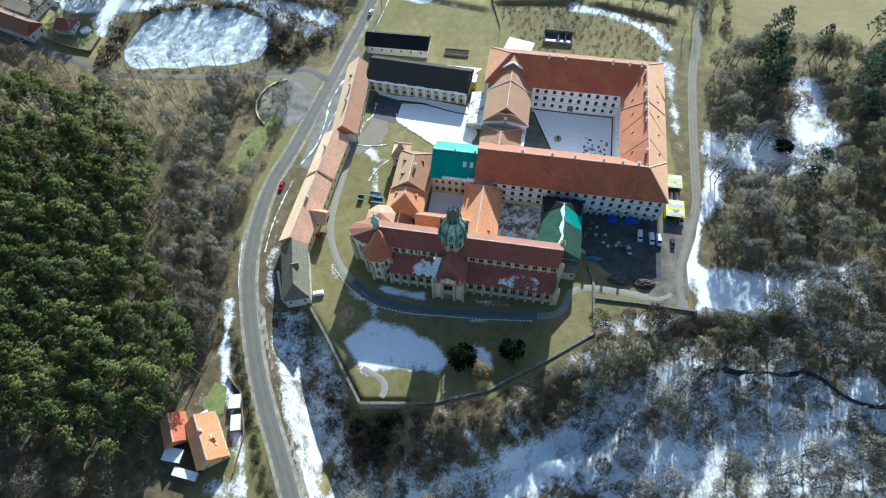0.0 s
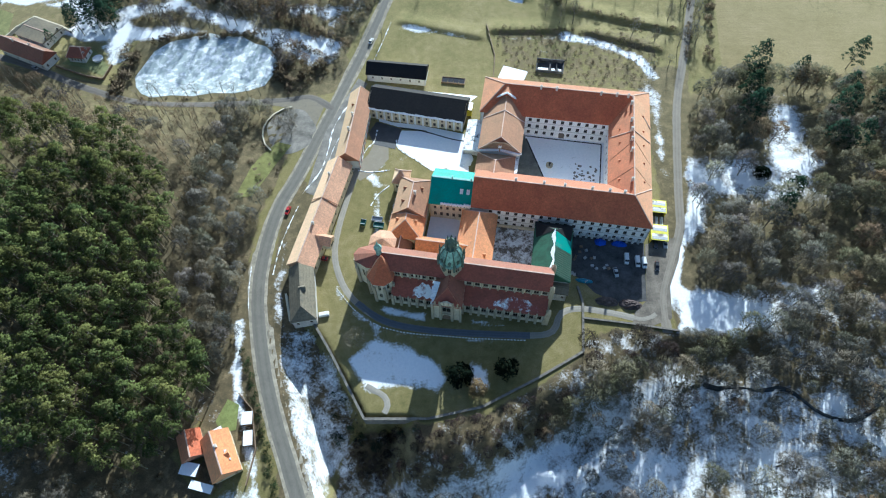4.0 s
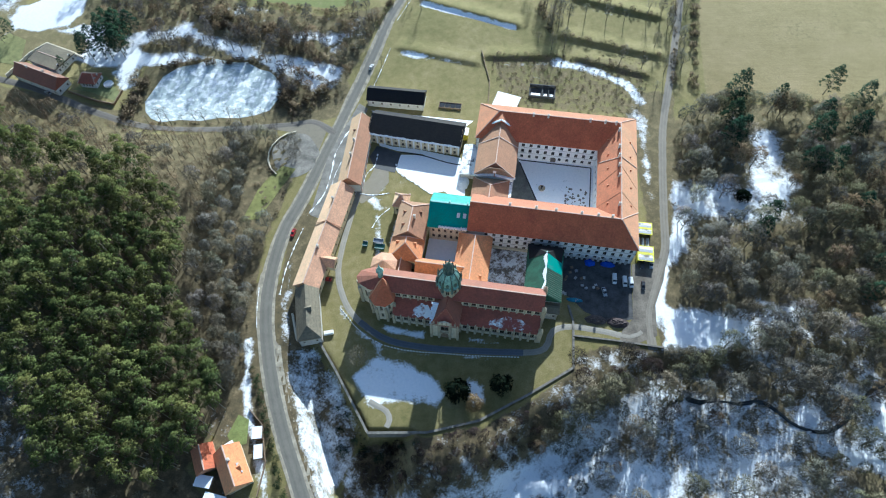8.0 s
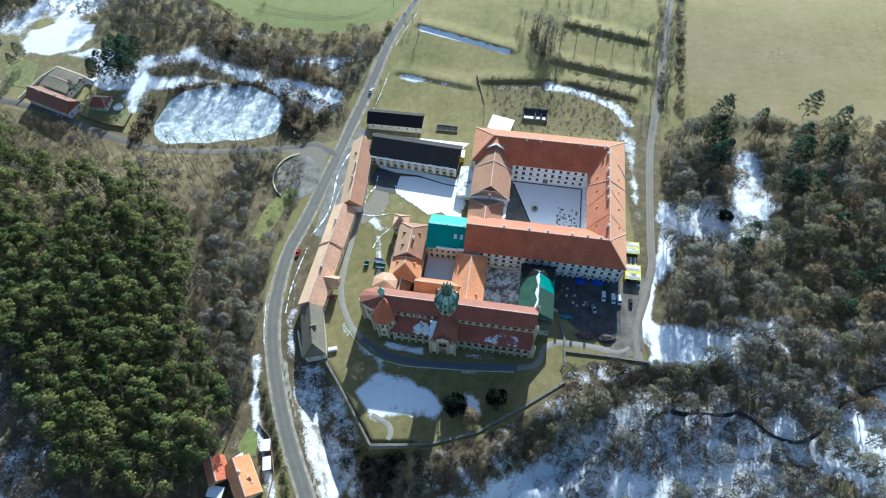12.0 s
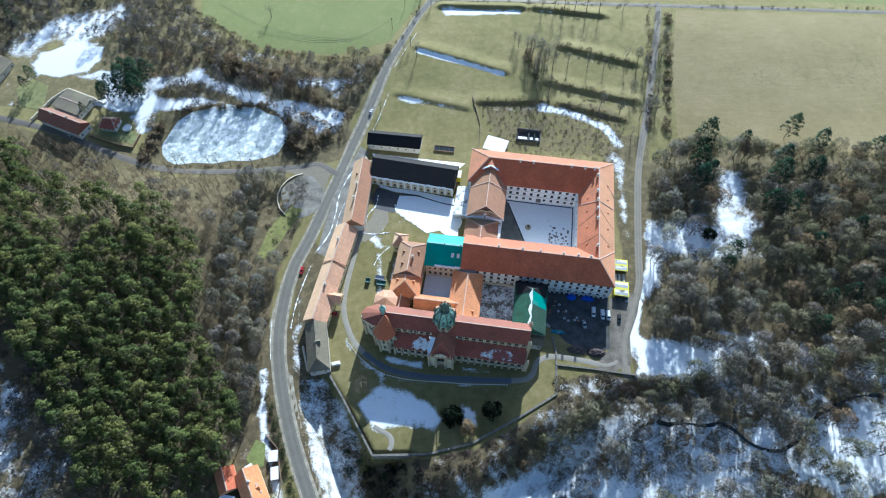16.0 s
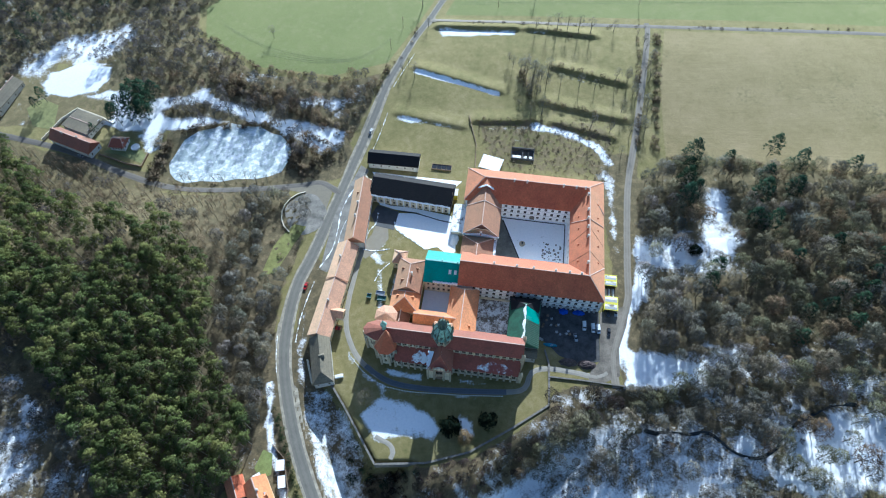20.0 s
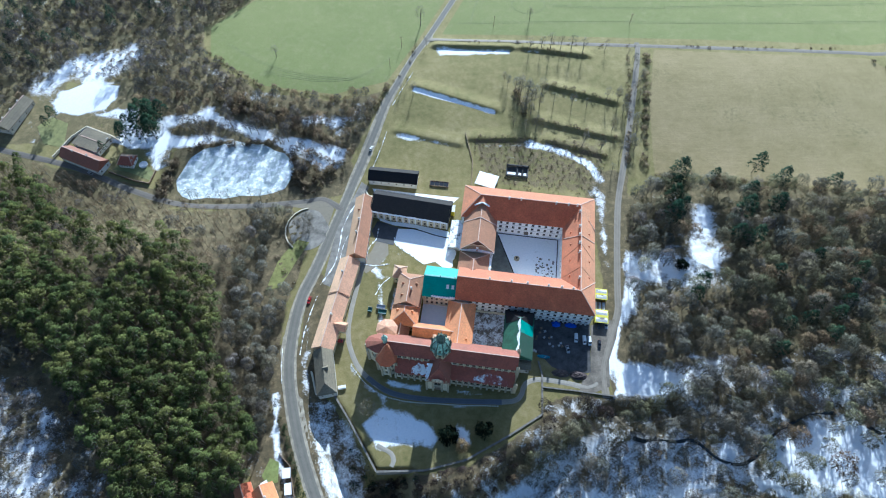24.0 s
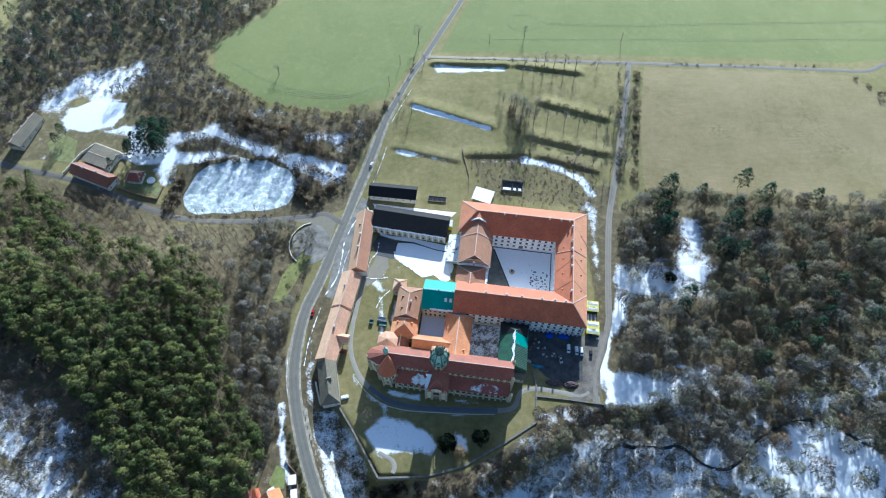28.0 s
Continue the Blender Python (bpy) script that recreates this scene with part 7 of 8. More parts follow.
single_trees("evergreen_bush", [(x, y, s, k) for k, (x, y, s) in enumerate(DARK_SHRUBS)], SHRUB_CONIFERS, [M_BARK, M_SPRUCE], "small dark evergreen bush on the snowy bank", "bush", "evergreen bushes")
BANK = [(-66, 90), (-55, 90), (-34, 53), (-37, 44), (-52, 46), (-62, 66)]
heather = [(x, y, rg.uniform(0.22, 0.5), rg.randrange(4)) for x, y in spread_in(BANK, 1.9, 71, lambda x, y, rg: rg.random() < 0.75)]
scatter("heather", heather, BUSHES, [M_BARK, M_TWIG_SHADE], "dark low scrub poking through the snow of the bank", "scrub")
HEDGE = [(-60.4 - 0.376 * (y - 24.5) + 0.9 * math.sin(k * 2.3), y) for k, y in enumerate([4 + 2.3 * q for q in range(33)])]
single_trees("conifer_shrub", [(x, y, 0.27 + 0.06 * math.sin(k * 3), k) for k, (x, y) in enumerate(HEDGE)], SHRUB_CONIFERS, [M_BARK, foliage("verge_green", [(0.03, 0.055, 0.024), (0.055, 0.085, 0.038)])], "green shrub in the hedge beside the road", "hedge", "roadside hedge")


# ---- paths and walls ----
DRIVE = [(-42, 178), (-43.5, 166), (-46.3, 152.4), (-49.3, 135), (-49.8, 121.1), (-45.8, 108.1), (-38.9, 98.6), (-27, 90.4), (-9.7, 86.4), (9, 84.7), (29.6, 83.6), (38.5, 85.2), (43, 93), (51.5, 94.7), (63.7, 92.4), (74.7, 89.8), (80, 92)]
flat("gravel_yard", [(-36.6, 181.6), (-29.5, 179.6), (-29.1, 172.5), (-33.8, 165.8), (-41.7, 160), (-44.5, 163), (-42.6, 170), (-38.8, 175.5)], M_PATH, "pale trodden gravel where the drive widens", "paving", 0.07)
# church shade painted over this stretch of the drive as a darker strip
strip("path", DRIVE[6:11], 2.9, M_DARKPATH, "path under the church wall, shade painted into its dark tone", "path", 0.13)
strip("path", DRIVE, 3.0, M_PATH, "pale gravel drive curving round the church", "path", 0.09)
strip("path", [(-33, 64.5), (-29.5, 62.5), (-26, 60.5), (-24.6, 57), (-25.8, 54.2)], 2.4, M_PATH, "crescent of pale paving in the lower lawn", "path", 0.1)
LAY_BY = [(-77.5 + 12.5 * math.cos(k * math.pi / 14) * (0.92 + 0.08 * math.cos(k)), 191 + 14.5 * math.sin(k * math.pi / 14)) for k in range(28)]
flat("lay_by", LAY_BY, simple("pale_gravel", (0.22, 0.205, 0.175), 0.95, 0.55, 0.14, 2.0), "pale gravel lay-by beside the road", "parking", 0.09)
flat("road_widening", [(-68, 183), (-63, 206), (-71, 214), (-84, 213), (-92, 209), (-76, 205), (-70, 196)], M_ROAD, "asphalt junction beside the lay-by", "road", 0.07)
flat("verge", [(-97, 150), (-90, 152), (-82, 170), (-76, 182), (-83, 184), (-92, 172)], simple("moss_green_turf", (0.2, 0.2, 0.06), 0.95, 0.3, 0.3, 3.0), "bright mossy grass verge", "grass", 0.16)


def wall_line(name, pts, thick, above, below, mat, label, cap=M_STONE, seg=3.0):
    """A masonry wall along a line, with a coping of single slabs."""
    ob = base(name, *pts[0], gz(*pts[0]), 0, label, "wall")
    ob["kind"] = "structure"
    inv = ob.matrix_basis.inverted()
    for (x0, y0), (x1, y1) in zip(pts, pts[1:]):
        L = math.hypot(x1 - x0, y1 - y0)
        n = max(1, int(L / seg))
        d = Vector(((x1 - x0) / L, (y1 - y0) / L, 0))
        ang = math.degrees(math.atan2(d.y, d.x))
        b = bmesh.new()
        c = bmesh.new()
        for k in range(n):
            s0, s1 = L * k / n, L * (k + 1) / n
            p0 = Vector((x0, y0, 0)) + d * s0
            mid = Vector((x0, y0, 0)) + d * (s0 + s1) / 2
            z = max(gz(mid.x, mid.y), gz(mid.x + d.y * 2, mid.y - d.x * 2), gz(mid.x - d.y * 2, mid.y + d.x * 2))
            m = inv @ pose(p0.x, p0.y, z, 0, 0, ang)
            box(b, -0.02, -thick / 2, -below, s1 - s0 + 0.02, thick / 2, above, m)
            box(c, 0.03, -thick / 2 - 0.12, above, s1 - s0 - 0.03, thick / 2 + 0.12, above + 0.18, m)
        part("wall", b, mat, ob)
        part("coping", c, cap, ob)
    return ob


edge_line = [(-47.5, 105), (-40.8, 96.6), (-34.8, 91.2), (-28.2, 87.8), (-20, 85.6), (-12.3, 84.5), (-4.6, 83.9), (8, 82.6), (28, 81.6)]
edging = base("path_edging", -47.5, 105, 0, 0, "row of pale stones with snow along the path's outer edge", "edging")
edging["kind"] = "structure"
stone = bmesh.new()
prism(stone, [(-0.42, -0.16), (0.4, -0.18), (0.44, 0.16), (-0.4, 0.2)], -0.1, 0.35, 0.7)
stone_me = bpy.data.meshes.new("stone")
bmesh.ops.recalc_face_normals(stone, faces=stone.faces)
stone.to_mesh(stone_me)
stone.free()
stone_me.materials.append(M_SNOW)
for (x0, y0), (x1, y1) in zip(edge_line, edge_line[1:]):
    L = math.hypot(x1 - x0, y1 - y0)
    for k in range(int(L / 1.25)):
        f = (k + 0.5) / int(L / 1.25)
        x, y = x0 + (x1 - x0) * f, y0 + (y1 - y0) * f
        share("stone", stone_me, edging, pose(x + 47.5, y - 105, gz(x, y), 0, 0, math.degrees(math.atan2(y1 - y0, x1 - x0)) + 8 * math.sin(k)))


wall_line("terrace_wall", [(-55.6, 90.4), (-47.5, 77.7), (-41.4, 67), (-32.9, 52.2), (-9.9, 52.0), (10, 56.1), (30.1, 66.0), (49.4, 76.8), (51.8, 97.1), (50.6, 104.6)], 0.7, 0.45, 6.0, M_RUBBLE, "long rubble retaining wall round the terrace", M_RUBBLE)
wall_line("garden_wall", [(50.9, 90.6), (67.3, 88.2), (87.7, 84.6)], 0.5, 0.6, 2.0, M_RUBBLE, "low rubble wall along the lower drive", M_RUBBLE)
wall_line("court_wall", [(-57.8, 91.4), (-64.2, 90.2), (-67.5, 102)], 0.6, 2.4, 2.0, M_WHITE, "white yard wall of the end house")
wall_line("court_wall", [W(13.6, 135.6), W(-2.9, 135.6)], 0.5, 1.5, 1.0, M_STONE, "low stone wall of the cloister yard")
wall_line("garden_wall", [(-44, 218), (-42, 213.5), (-36, 212.5)], 0.6, 2.2, 1.0, M_CREAM, "plastered wall by the gate")
wall_line("garden_wall", [(22, 219), (24, 240), (20.5, 262)], 0.12, 0.5, 0.4, M_WOOD, "weathered board fence across the meadow", M_WOOD)
wall_line("road_parapet", [(-77.5 + 13.4 * math.cos(math.radians(a)), 191 + 15.4 * math.sin(math.radians(a))) for a in range(95, 236, 20)], 0.4, 0.6, 0.6, M_RUBBLE, "low curved stone parapet round the lay-by")


# ---- vehicles ----
def paint(name, col):
    m, nt, b = node_mat(name)
    n = noise_out(nt, 3, 3)
    nt.links.new(ramp(nt, n, [(0.3, tuple(c * 0.9 for c in col)), (0.7, col)]), b.inputs["Base Color"])
    b.inputs["Roughness"].default_value = 0.28
    b.inputs["Coat Weight"].default_value = 0.6
    return m


PAINT = {"white": paint("white_car_paint", (0.75, 0.75, 0.74)), "red": paint("red_car_paint", (0.5, 0.02, 0.02)), "black": paint("dark_car_paint", (0.03, 0.032, 0.036)), "silver": paint("silver_car_paint", (0.4, 0.41, 0.42))}
M_LAMP = simple("lamp_glass", (0.7, 0.7, 0.68), 0.15, 0.05, bumpy=0)
M_TAIL = simple("tail_lamp", (0.35, 0.01, 0.01), 0.2, 0.05, bumpy=0)


def hull(bm, stations):
    """A body lofted through cross sections along y: (y, half width, z low, z high)."""
    rows = []
    for y, w, z0, z1 in stations:
        h = z1 - z0
        rows.append([bm.verts.new(q) for q in ((-w, y, z0), (-w * 1.0, y, z0 + h * 0.6), (-w * 0.86, y, z1), (w * 0.86, y, z1), (w, y, z0 + h * 0.6), (w, y, z0))])
    for a, b in zip(rows, rows[1:]):
        for k in range(6):
            bm.faces.new((a[k], a[(k + 1) % 6], b[(k + 1) % 6], b[k]))
    bm.faces.new(rows[0][::-1])
    bm.faces.new(rows[-1])


def vehicle(name, x, y, heading, colour, label, van=False, z=None):
    ob = base(name, x, y, gz(x, y) + 0.14 if z is None else z, heading, label, "car")
    b = bmesh.new()
    if van:
        hull(b, [(-2.45, 0.85, 0.35, 1.7), (-2.35, 0.93, 0.3, 1.9), (1.0, 0.95, 0.3, 1.95), (1.35, 0.94, 0.3, 1.45), (2.3, 0.9, 0.3, 1.05), (2.45, 0.8, 0.4, 0.85)])
    else:
        hull(b, [(-2.15, 0.75, 0.4, 0.85), (-2.05, 0.85, 0.3, 1.0), (0.9, 0.88, 0.28, 0.98), (1.9, 0.84, 0.3, 0.86), (2.12, 0.72, 0.4, 0.7)])
    part("body", b, PAINT[colour], ob)
    b = bmesh.new()
    if van:
        hull(b, [(0.9, 0.9, 1.2, 1.9), (1.0, 0.88, 1.2, 1.93), (1.75, 0.8, 1.1, 1.25)])
    else:
        hull(b, [(-1.75, 0.74, 0.9, 1.05), (-1.2, 0.74, 0.9, 1.42), (0.2, 0.72, 0.9, 1.45), (1.0, 0.7, 0.9, 1.0)])
    part("glazing", b, M_GLASS, ob, "dark glazing")
    b = bmesh.new()
    if van:
        hull(b, [(-2.2, 0.78, 1.9, 2.02), (0.9, 0.78, 1.9, 2.02)])
    else:
        hull(b, [(-1.15, 0.66, 1.38, 1.49), (0.15, 0.66, 1.38, 1.5)])
    part("roof_panel", b, PAINT[colour], ob)
    for sx in (-1, 1):
        for wy in (-1.4, 1.4):
            b = bmesh.new()
            rows = []
            for xx in (0.62, 0.9):
                rows.append([b.verts.new((sx * xx, wy + 0.33 * math.cos(a), 0.2 + 0.33 * math.sin(a))) for a in [2 * math.pi * k / 12 for k in range(12)]])
            for k in range(12):
                b.faces.new((rows[0][k], rows[0][(k + 1) % 12], rows[1][(k + 1) % 12], rows[1][k]))
            b.faces.new(rows[0])
            b.faces.new(rows[1])
            wh = part("wheel", b, M_BLACK, ob)
            b = bmesh.new()
            rr = [b.verts.new((sx * 0.912, wy + 0.2 * math.cos(a), 0.2 + 0.2 * math.sin(a))) for a in [2 * math.pi * k / 10 for k in range(10)]]
            b.faces.new(rr)
            part("rim", b, M_METAL, wh)
        b = bmesh.new()
        box(b, sx * 0.62 - 0.16, 2.05 if not van else 2.36, 0.55, sx * 0.62 + 0.16, 2.16 if not van else 2.46, 0.72)
        part("headlight", b, M_LAMP, ob)
        b = bmesh.new()
        box(b, sx * 0.66 - 0.12, -2.2 if not van else -2.5, 0.6, sx * 0.66 + 0.12, -2.1 if not van else -2.4, 0.9)
        part("tail_light", b, M_TAIL, ob)
    return ob


vehicle("van", 72.3, 116.6, 172, "white", "white van parked in the shaded yard", True)
vehicle("van", 76.6, 115.2, 176, "white", "white van parked beside another van", True)
vehicle("van", 79.2, 114.6, 178, "white", "white van at the yard's sunlit edge", True)
vehicle("car", 67.0, 110.4, 185, "silver", "silver car in the muddy yard")
vehicle("car", 84.3, 113.0, 170, "black", "dark car on the trodden turning area")
vehicle("car", 85.7, 123.6, 172, "black", "dark car parked by the yellow shed")
vehicle("car", 89.8, 123.6, 172, "silver", "grey car parked by the yellow shed")
vehicle("car", -54.6, 119.0, 80, "red", "red car parked beside the long range")
vehicle("car", -72.6, 143.6, 166, "red", "red car driving on the country road", z=gz(-72.6, 143.6) + 0.22)
vehicle("car", -41.6, 251.5, -18, "white", "white car driving on the country road", z=gz(-41.6, 251.5) + 0.25)
vehicle("car", -219, 237.5, 60, "silver", "silver car parked by the lane house")


# ---- yard and building-site things ----
def heap(name, x, y, rx, ry, h, mat, label, category, seed=0, n=9):
    """A covered pile with an uneven, draped surface."""
    g = random.Random(seed)
    bm = bmesh.new()
    rows = []
    for i in range(n):
        rr = []
        for k in range(16):
            a = 2 * math.pi * k / 16
            f = i / (n - 1)
            q = 1 - f * f
            j = g.uniform(0.86, 1.12) if i < n - 1 else 1
            rr.append(bm.verts.new((rx * (1 - f) * math.cos(a) * j, ry * (1 - f) * math.sin(a) * j, h * (1 - (1 - f) ** 2.2) * j)))
        rows.append(rr)
    for a, b in zip(rows, rows[1:]):
        for k in range(16):
            bm.faces.new((a[k], a[(k + 1) % 16], b[(k + 1) % 16], b[k]))
    me = bpy.data.meshes.new(name)
    bmesh.ops.remove_doubles(bm, verts=bm.verts, dist=0.001)
    bm.to_mesh(me)
    bm.free()
    me.materials.append(mat)
    ob = new(name, me)
    ob.matrix_basis = pose(x, y, gz(x, y) + 0.02, 0, 0, TH)
    return tagged(ob, label, category)


M_BLUE = simple("blue_tarpaulin", (0.01, 0.07, 0.5), 0.5, 0.25, 0.6, 4)
heap("tarpaulin_cover", 62.8, 125.2, 2.6, 1.8, 1.8, M_BLUE, "building material under a bright blue tarpaulin", "tarpaulin", 1)
heap("tarpaulin_cover", 70.5, 124.2, 3.2, 1.5, 1.6, M_BLUE, "long pile under a bright blue tarpaulin", "tarpaulin", 2)
heap("tarpaulin_cover", 56.5, 129.5, 1.2, 1.0, 1.0, M_BLUE, "small pile under blue plastic", "tarpaulin", 3)
heap("tarpaulin_cover", 53.8, 107.0, 3.6, 1.1, 1.3, simple("teal_tarpaulin", (0.03, 0.2, 0.3), 0.5, 0.3), "pile under a torn teal tarpaulin by the wall", "tarpaulin", 4)
heap("spoil_mound", 61.5, 97.6, 4.5, 2.2, 1.4, simple("dark_soil", (0.1, 0.08, 0.07), 0.95, 0.4), "dark heap of soil at the yard's edge", "heap", 5)
heap("spoil_mound", 70.5, 96.2, 4.6, 2.4, 1.6, simple("dark_brush", (0.08, 0.06, 0.055), 0.95, 0.5), "round heap of dark brushwood", "heap", 6)
heap("spoil_mound", 46.5, 119, 2.0, 1.6, 0.9, M_SNOW_THIN, "snow-dusted rubble in the yard", "heap", 7)
heap("spoil_mound", 10.5, 180.5, 4.5, 6.0, 1.4, M_SNOW_THIN, "pale building rubble beside the stables", "heap", 8)
heap("spoil_mound", 7.5, 171.5, 3.0, 4.5, 1.2, M_SNOW, "pushed-up snow heap by the convent", "heap", 9)
rnd = random.Random(8)
for k in range(16):
    u, v = rnd.uniform(30, 46), rnd.uniform(112, 131)
    x, y = W(u, v)
    ob = base("pallet_stack", x, y, gz(x, y) + 0.05, rnd.uniform(0, 90), "stacked pallets and boards in the muddy yard", "pallets", "yard pallets")
    h = rnd.uniform(0.3, 1.1)
    for q in range(int(h / 0.18) + 1):
        b = bmesh.new()
        for s in range(5):
            box(b, -0.6, -0.5 + s * 0.22, 0.16 * q + 0.09, 0.6, -0.36 + s * 0.22, 0.16 * q + 0.14)
        for s in (-0.55, 0, 0.45):
            box(b, s, -0.5, 0.16 * q, s + 0.1, 0.52, 0.16 * q + 0.09)
        part("pallet", b, [M_WOOD, M_GREY_PL, M_METAL][k % 3], ob)

M_YELLOW = simple("yellow_cladding", (0.72, 0.66, 0.06), 0.5, 0.15, 0.5, 3)
for (cu, cv, w, l) in ((65.4, 154, 6.4, 6.2), (65.5, 140.5, 6.8, 7.6)):
    x, y = W(cu, cv)
    ob = base("site_shed", x, y, gz(x, y), TH, "yellow clad site shed with patchy pale roof", "shed", "yellow sheds")
    b = bmesh.new()
    for a in ((-w / 2, -l / 2, -w / 2 + 0.12, l / 2), (w / 2 - 0.12, -l / 2, w / 2, l / 2), (-w / 2 + 0.12, l / 2 - 0.12, w / 2 - 0.12, l / 2)):
        box(b, a[0], a[1], 0, a[2], a[3], 3.0)
    part("wall", b, M_YELLOW, ob)
    b = bmesh.new()
    box(b, -w / 2 - 0.2, -l / 2 - 0.2, 3.0, w / 2 + 0.2, l / 2 + 0.2, 3.16)
    part("roof", b, M_YELLOW, ob)
    for k in range(5):
        b = bmesh.new()
        yy = -l / 2 + 0.3 + k * (l - 0.6) / 5
        box(b, -w / 2 + 0.3, yy, 3.16, w / 2 - 0.3, yy + (l - 0.6) / 5 - 0.12, 3.24)
        part("roof_sheet", b, [M_METAL, M_SNOW_THIN, M_YELLOW][k % 3], ob)
x, y = W(65.4, 147.5)
ob = base("material_rack", x, y, gz(x, y), TH, "open rack stacked with pale sheets and pipes", "rack")
for k in range(9):
    b = bmesh.new()
    xx = -2.8 + k * 0.65
    box(b, xx, -3.0, 0.1, xx + 0.5, 2.6, 0.6 + 0.5 * ((k * 5) % 4) / 3)
    part("stack", b, [M_METAL, M_WHITE_PAINT, M_WOOD][k % 3], ob)

for x, y, w, l in ((-38.6, 136.8, 2.2, 2.4), (-32.6, 138.2, 4.6, 2.2), (-31.8, 135.2, 4.4, 2.6)):
    ob = base("skip", x, y, gz(x, y), TH, "dark green steel skip on the lawn", "skip", "skips")
    b = bmesh.new()
    for a in ((-w / 2, -l / 2, w / 2, -l / 2 + 0.1), (-w / 2, l / 2 - 0.1, w / 2, l / 2), (-w / 2, -l / 2 + 0.1, -w / 2 + 0.1, l / 2 - 0.1), (w / 2 - 0.1, -l / 2 + 0.1, w / 2, l / 2 - 0.1)):
        box(b, a[0], a[1], 0.1, a[2], a[3], 1.5)
    box(b, -w / 2 + 0.1, -l / 2 + 0.1, 0.1, w / 2 - 0.1, l / 2 - 0.1, 0.9)
    part("body", b, simple("dark_green_steel", (0.03, 0.12, 0.1), 0.6, 0.3) if y < 138 else M_METAL, ob)
    b = bmesh.new()
    box(b, -w / 2 - 0.06, -l / 2 - 0.06, 1.5, w / 2 + 0.06, -l / 2 + 0.14, 1.6)
    box(b, -w / 2 - 0.06, l / 2 - 0.14, 1.5, w / 2 + 0.06, l / 2 + 0.06, 1.6)
    part("rim", b, M_METAL, ob)
x, y = -51.5, 93.5
ob = base("tank", x, y, gz(x, y), 10, "small white tank on the bank beside the end house", "tank")
b = bmesh.new()
box(b, -2.0, -0.9, 0.2, 2.0, 0.9, 1.2)
box(b, -1.8, -0.7, 1.2, 1.8, 0.7, 1.5)
part("body", b, M_WHITE_PAINT, ob)
b = bmesh.new()
box(b, -1.8, -0.8, 0, -1.4, 0.8, 0.2)
box(b, 1.4, -0.8, 0, 1.8, 0.8, 0.2)
part("foot", b, M_METAL, ob)

# ---- outlying houses ----
def small_house(name, label, x, y, L, Wd, ze, zr, th, wall, tile, hips=(0, 0), wins=None):
    return house(name, label, "house", (-L / 2, -Wd / 2, L / 2, Wd / 2), ze, zr, "x", hips, wall, tile, wins or {"S": [(4, 1.0, 1.0, 1.3, 2)], "N": [(4, 1.0, 1.0, 1.3, 2)], "E": [(2, 1.0, 1.0, 1.3, 2), (2, 3.9, 1.0, 1.2, 2.6)], "W": [(2, 1.0, 1.0, 1.3, 2)]}, frame_=(x, y), th=th, z=gz(x, y))


cot, r, rf = small_house("cottage", "roadside cottage with bright orange tiled roof", -81.6, 39.5, 15, 9.4, 4.2, 8.6, -62.5, M_CREAM, M_TILE_NEW)
skylight(rf, pose(0.5, 2.6, 6.4, -43, 0, 0), 1.2, 1.0)
skylight(rf, pose(3.5, 3.2, 5.9, -43, 0, 0), 0.7, 0.7)
chimney(rf, -2, 0.6, 8.2, 1.2)
dormer(rf, 1.5, 3.2, 5.6, 180, 2.0, 1.2, 1.6, M_TILE_NEW)
cot2, r, rf = small_house("cottage", "small cottage with dark red tiles beside the wood", -92.8, 43.0, 9, 7.5, 3.4, 6.4, -66, M_WOOD, M_TILE)
for x, y, L_, w_, th_, zz in ((-92, 35.2, 6, 4, -10, 2.4), (-75.0, 52.5, 3.6, 4.4, 5, 2.2), (-73.5, 45.5, 3.0, 5.0, 8, 2.2), (-84.6, 47.8, 3.0, 2.6, 30, 2.2), (-87.0, 29.5, 8, 2.5, -14, 1.8)):
    ob = base("garden_shed", x, y, gz(x, y), th_, "low garden shed with snow on its flat roof", "shed", "cottage sheds")
    b = bmesh.new()
    box(b, -L_ / 2, -w_ / 2, 0, L_ / 2, w_ / 2, zz)
    part("wall", b, M_WOOD, ob)
    b = bmesh.new()
    box(b, -L_ / 2 - 0.2, -w_ / 2 - 0.2, zz, L_ / 2 + 0.2, w_ / 2 + 0.2, zz + 0.12)
    part("roof", b, M_METAL, ob)
    b = bmesh.new()
    box(b, -L_ / 2 - 0.1, -w_ / 2 - 0.1, zz + 0.12, L_ / 2 + 0.1, w_ / 2 + 0.1, zz + 0.3)
    part("snow_cover", b, M_SNOW, ob, "smooth snow on the shed roof")
flat("cottage_lawn", [(-84, 60), (-79.5, 58), (-79, 49), (-84, 47.5), (-87, 52)], simple("cottage_turf", (0.2, 0.23, 0.07), 0.95, 0.3, 0.3, 3.0), "green cottage lawn", "grass", 0.09)
wall_line("garden_fence", [(-72, 30), (-70.5, 42), (-74, 56), (-80, 62)], 0.12, 1.1, 0.4, M_WOOD, "wooden fence round the cottage garden", M_WOOD)

